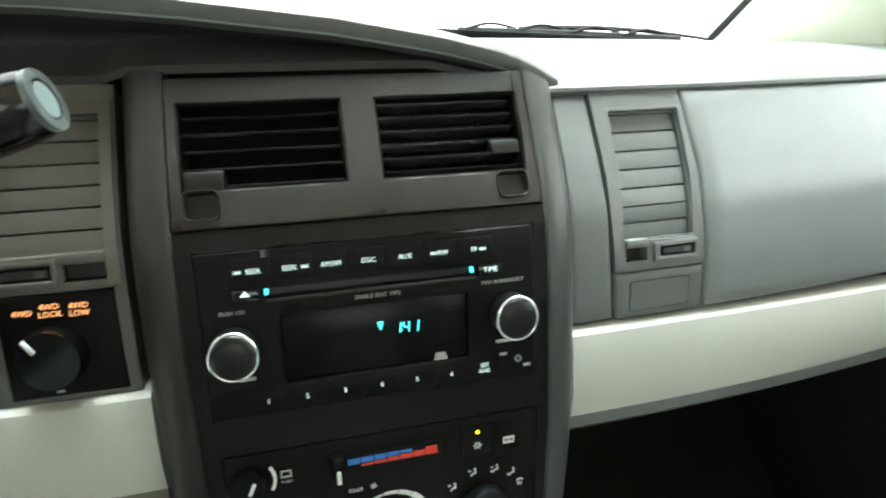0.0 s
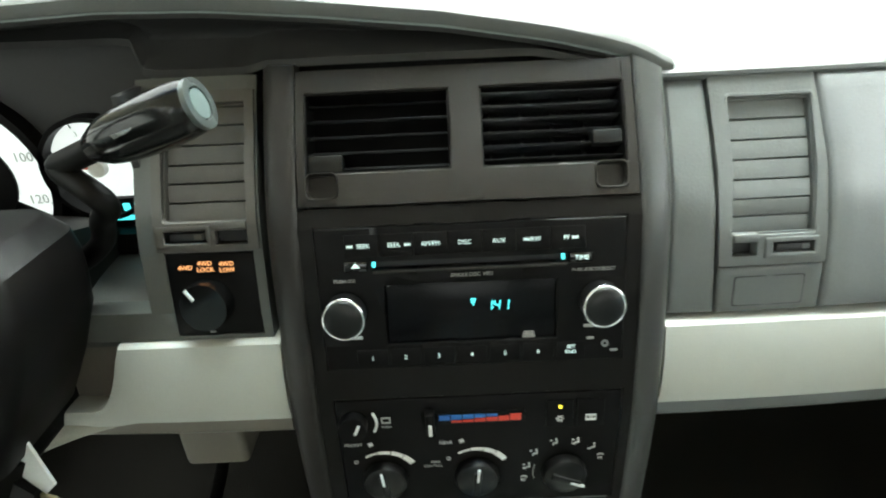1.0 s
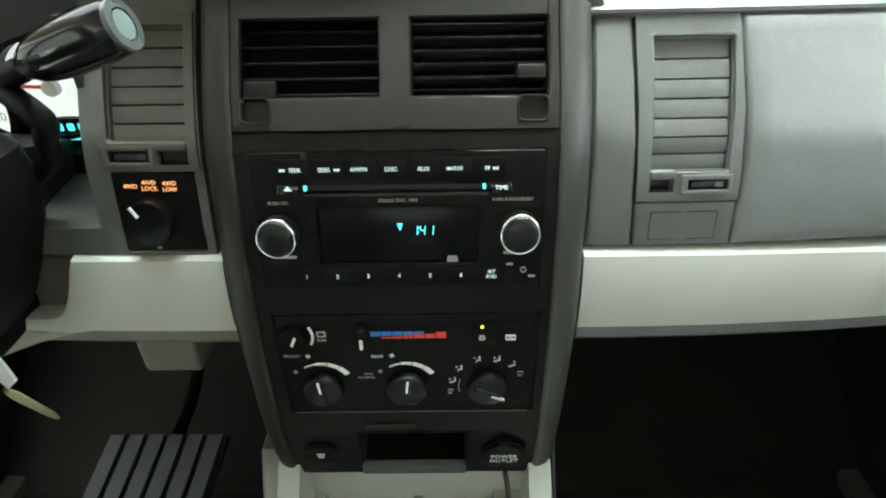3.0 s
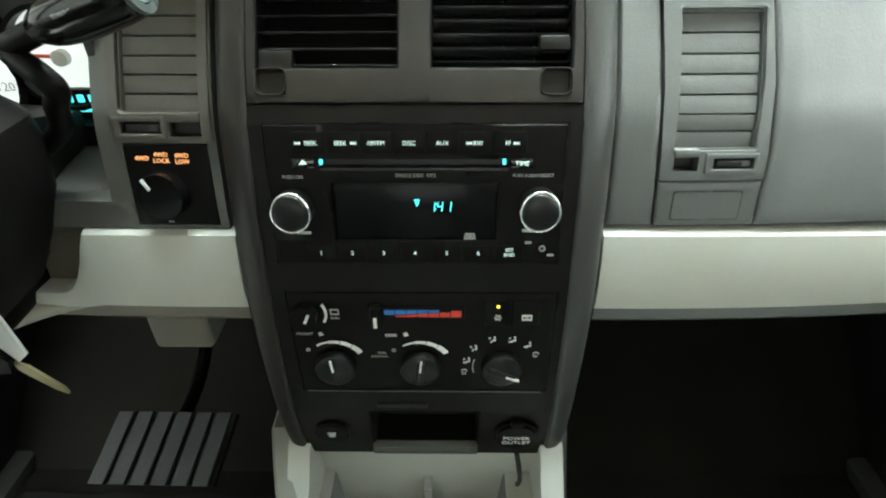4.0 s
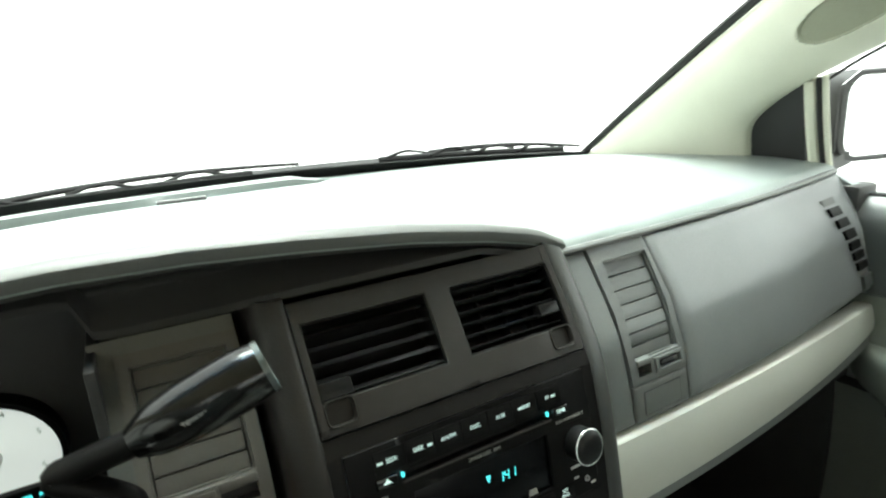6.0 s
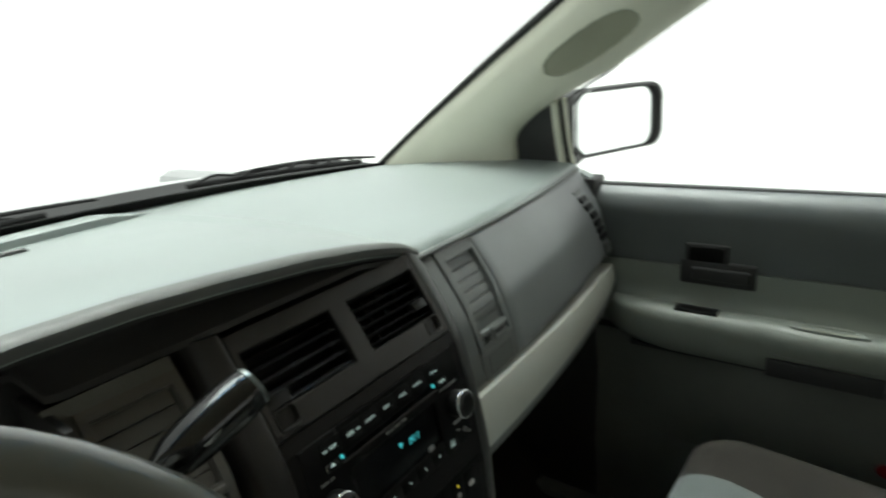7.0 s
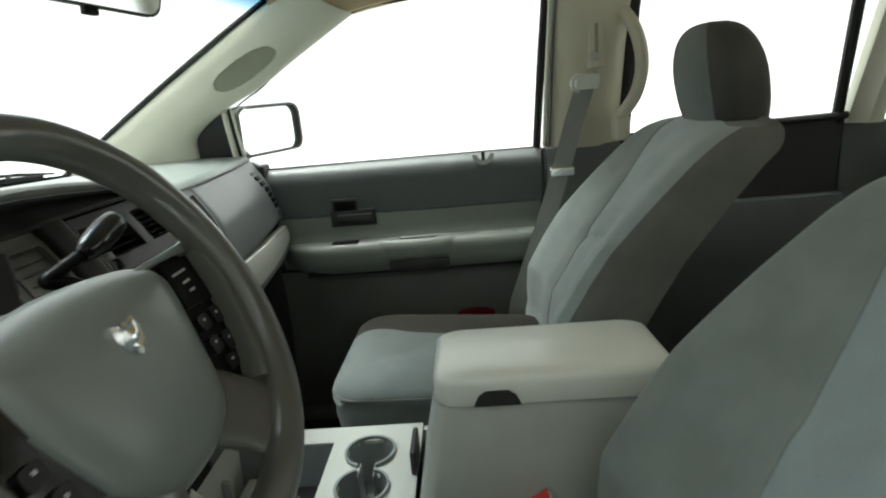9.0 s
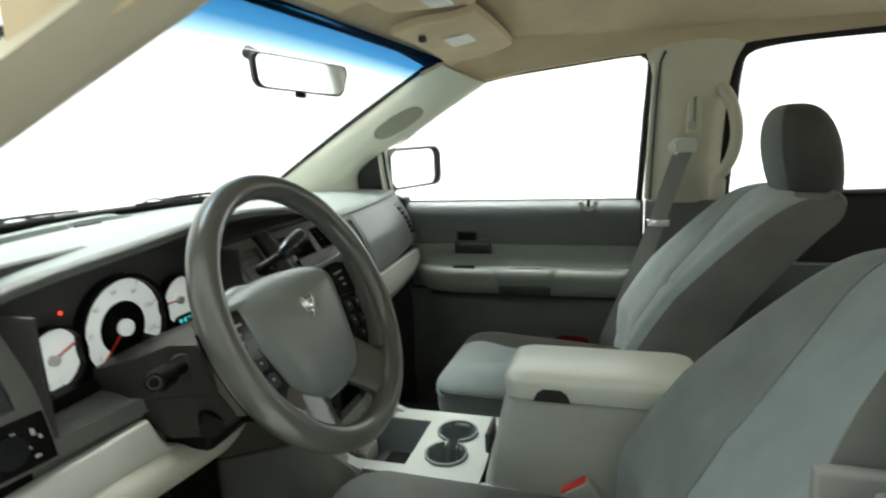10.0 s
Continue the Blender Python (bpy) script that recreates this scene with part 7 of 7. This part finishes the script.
# ---- footwell ----
def pedal(name, corners, ribs, label):
    p = thing(name, tuple(sum((Vector(c) for c in corners), Vector()) / 4), label, "pedal", "pedals")
    a, b, c, d = [Vector(q) for q in corners]
    up = (b - a).cross(d - a).normalized()
    if up.z < 0:
        up = -up
    part("pedal_plate", loft([[q - up * 0.012 for q in (a, b, c, d)], [q for q in (a, b, c, d)]]), RUBBER, p)
    for k in range(ribs):
        u0, u1 = (k + 0.08) / ribs, (k + 0.80) / ribs
        ring = [a.lerp(b, u0), a.lerp(b, u1), d.lerp(c, u1), d.lerp(c, u0)]
        part("rib", bevel(loft([[q for q in ring], [q + up * 0.006 for q in ring]]), 0.002, 2, 50), PEDALRUB, p, "worn rubber rib")
    m = (a + b + c + d) / 4
    part("pedal_arm", tube(curve([m - up * 0.01, m + Vector((0, 0.14, 0.0)), m + Vector((0, 0.28, 0.12))]), 0.009, 10), BLACK, p)
    return p


pedal("brake_pedal", [(-0.421, 0.132, 0.135), (-0.263, 0.131, 0.135), (-0.279, 0.052, 0.090), (-0.441, 0.054, 0.090)], 6, "ribbed worn rubber pedal in the driver's footwell")
fm = thing("floor_mat", (-0.45, 0.0, floor_z), "dark grey rubber floor mat", "floor mat", "mats")
part("mat", sheet(lambda u, v: (-0.66 + 0.42 * u, -0.30 + 0.45 * v, floor_z + 0.012 + 0.004 * math.sin(20 * u)), 14, 10, 0.008, (0, 0, -1)), RUBBER, fm)
setting("trim_tunnel", loft([[(x, y, z) for x, z in ((-0.16, floor_z), (-0.142, 0.19), (0.142, 0.19), (0.16, floor_z))] for y in (0.0, 0.10, 0.48)]), CARPET, "black carpeted tunnel side", "carpet")
# driver's side of the stack's foot: a taupe panel over a grey one, parted by a sloping joint
upper_rings, lower_rings = [], []
for y, x in ((0.222, -0.150), (0.217, -0.161), (0.205, -0.166), (0.15, -0.166), (0.10, -0.164), (0.05, -0.160), (0.0, -0.154), (-0.04, -0.145), (-0.08, -0.136), (-0.105, -0.128)):
    joint = 0.218 + 0.31 * (0.19 - y) if y > 0 else float(np.interp(y, (-0.105, -0.08, -0.04, 0.0), (0.196, 0.222, 0.256, 0.277)))
    lower_rings.append([(x, y, joint), (x - 0.003, y, joint - 0.004), (x - 0.004, y, 0.10), (x - 0.004, y, 0.0), (-0.118, y, 0.0), (-0.118, y, joint)])
    if y > 0.02:
        upper_rings.append([(x + 0.002, y, 0.428), (x + 0.001, y, joint + 0.007), (x + 0.003, y, joint + 0.003), (-0.118, y, joint + 0.003), (-0.118, y, 0.428)])
part("stack_flank", loft(lower_rings), FLANK, dash, "grey trim beside the foot of the stack")
part("flank_panel", loft(upper_rings), COLLAR, dash, "taupe panel over the stack's foot")
part("tunnel_side", loft([[(0.139, 0.02, 0.30), (0.150, 0.10, 0.30), (0.170, 0.10, 0.02), (0.158, -0.06, 0.02)], [(0.142, 0.02, 0.30), (0.153, 0.10, 0.30), (0.173, 0.10, 0.02), (0.161, -0.06, 0.02)]]), GREY, dash, "grey side of the stack's foot")

# ---- rear bench ----
bench = thing("rear_bench", (0, -1.6, floor_z), "grey cloth rear bench seat with a dark backrest", "car seat")
part("cushion", bevel(box(-0.66, 0.66, -1.62, -1.20, 0.05, 0.175, 0.0, cuts=0), 0.05, 5), CLOTHBACK, bench, "dark cloth cushion")
part("backrest", move(bevel(box(-0.66, 0.66, -0.08, 0.06, 0.0, 0.50, 0.0), 0.05, 5), Matrix.Translation((0, -1.62, 0.20)) @ Matrix.Rotation(radians(20), 4, "X")), CLOTHDK, bench, "dark cloth backrest")
part("bench_base", box(-0.6, 0.6, -1.6, -1.2, floor_z, 0.12, 0.01), DARK, bench)

# ---- windscreen wipers ----
for xs in ((-0.62, -0.36, 0.02), (0.27, 0.49, 0.69)):
    w = thing("windscreen_wiper", (xs[1], 0.82, 0.70), "black wiper parked at the foot of the windscreen", "wiper", "wipers")
    yy = lambda x: 0.775 - 0.10 * (x / 0.72) ** 2
    zz = lambda x: 0.705 - 0.022 * (x / 0.72) ** 2
    part("wiper_blade", tube([(x, yy(x), zz(x)) for x in [xs[0] + (xs[2] - xs[0]) * k / 12 for k in range(13)]], 0.006, 8), RUBBER, w)
    part("wiper_arm", tube([(x, yy(x) + 0.03, zz(x) + 0.004 + 0.008 * math.sin(math.pi * k / 12)) for k, x in enumerate([xs[0] + (xs[2] - xs[0]) * (0.3 + 0.85 * k / 12) for k in range(13)])], [0.010 - 0.0004 * k for k in range(13)], 8, 0.6), RUBBER, w, "black wiper arm")
    for q in (0.15, 0.38, 0.62, 0.85):
        x = xs[0] + (xs[2] - xs[0]) * q
        part("wiper_bow", tube(curve([(x - 0.05, yy(x), zz(x) + 0.004), (x, yy(x) + 0.008, zz(x) + 0.013), (x + 0.05, yy(x), zz(x) + 0.004)]), 0.003, 6), RUBBER, w)

# defroster slot and the small grilles in the dash top
def on_pad(x, y):
    v = (y - lip_y(x)) / (back_y(x) - lip_y(x))
    return Vector(pad_top((x + 0.735) / 1.47, v))


def plinth(u, v):
    x = -0.44 + 0.56 * u
    y0 = float(np.interp(x, (-0.44, -0.30, -0.24, -0.185, -0.165, -0.145, -0.12, -0.08, 0.0, 0.06, 0.12), (0.455, 0.47, 0.478, 0.487, 0.505, 0.545, 0.577, 0.592, 0.606, 0.614, 0.62)))
    q, h = ((0.0, -0.002), (0.001, 0.011), (0.006, 0.014), (0.03, 0.015), (0.10, 0.010), (0.2, 0.004))[int(round(v * 5))]
    y = min(y0 + q, back_y(x) - 0.004)
    return on_pad(x, y) + Vector((0, 0, h * min(1.0, (1 - u) / 0.12)))


part("defroster_plinth", sheet(plinth, 60, 5, 0.003, (0, 0, -1)), PAD, dash, "raised step of the defroster outlet")
part("defroster_slot", tube([on_pad(x, 0.555) + Vector((0, 0, 0.0075)) for x in (-0.42, -0.36, -0.30, -0.24)], 0.005, 8, 0.6), DARK, dash, "dark defroster slot")
part("pad_sensor", move(bevel(disc(0, 0, 0.022, 0, 0.006, 28), 0.002, 2, 50), Matrix.Translation(on_pad(0.27, 0.60)) @ pose(0, 0, 0, -90)), PAD, dash, "small raised sensor dome")
part("pad_vent", tube([on_pad(x, 0.495) for x in (-0.16, -0.10)], 0.006, 8), DARK, dash)
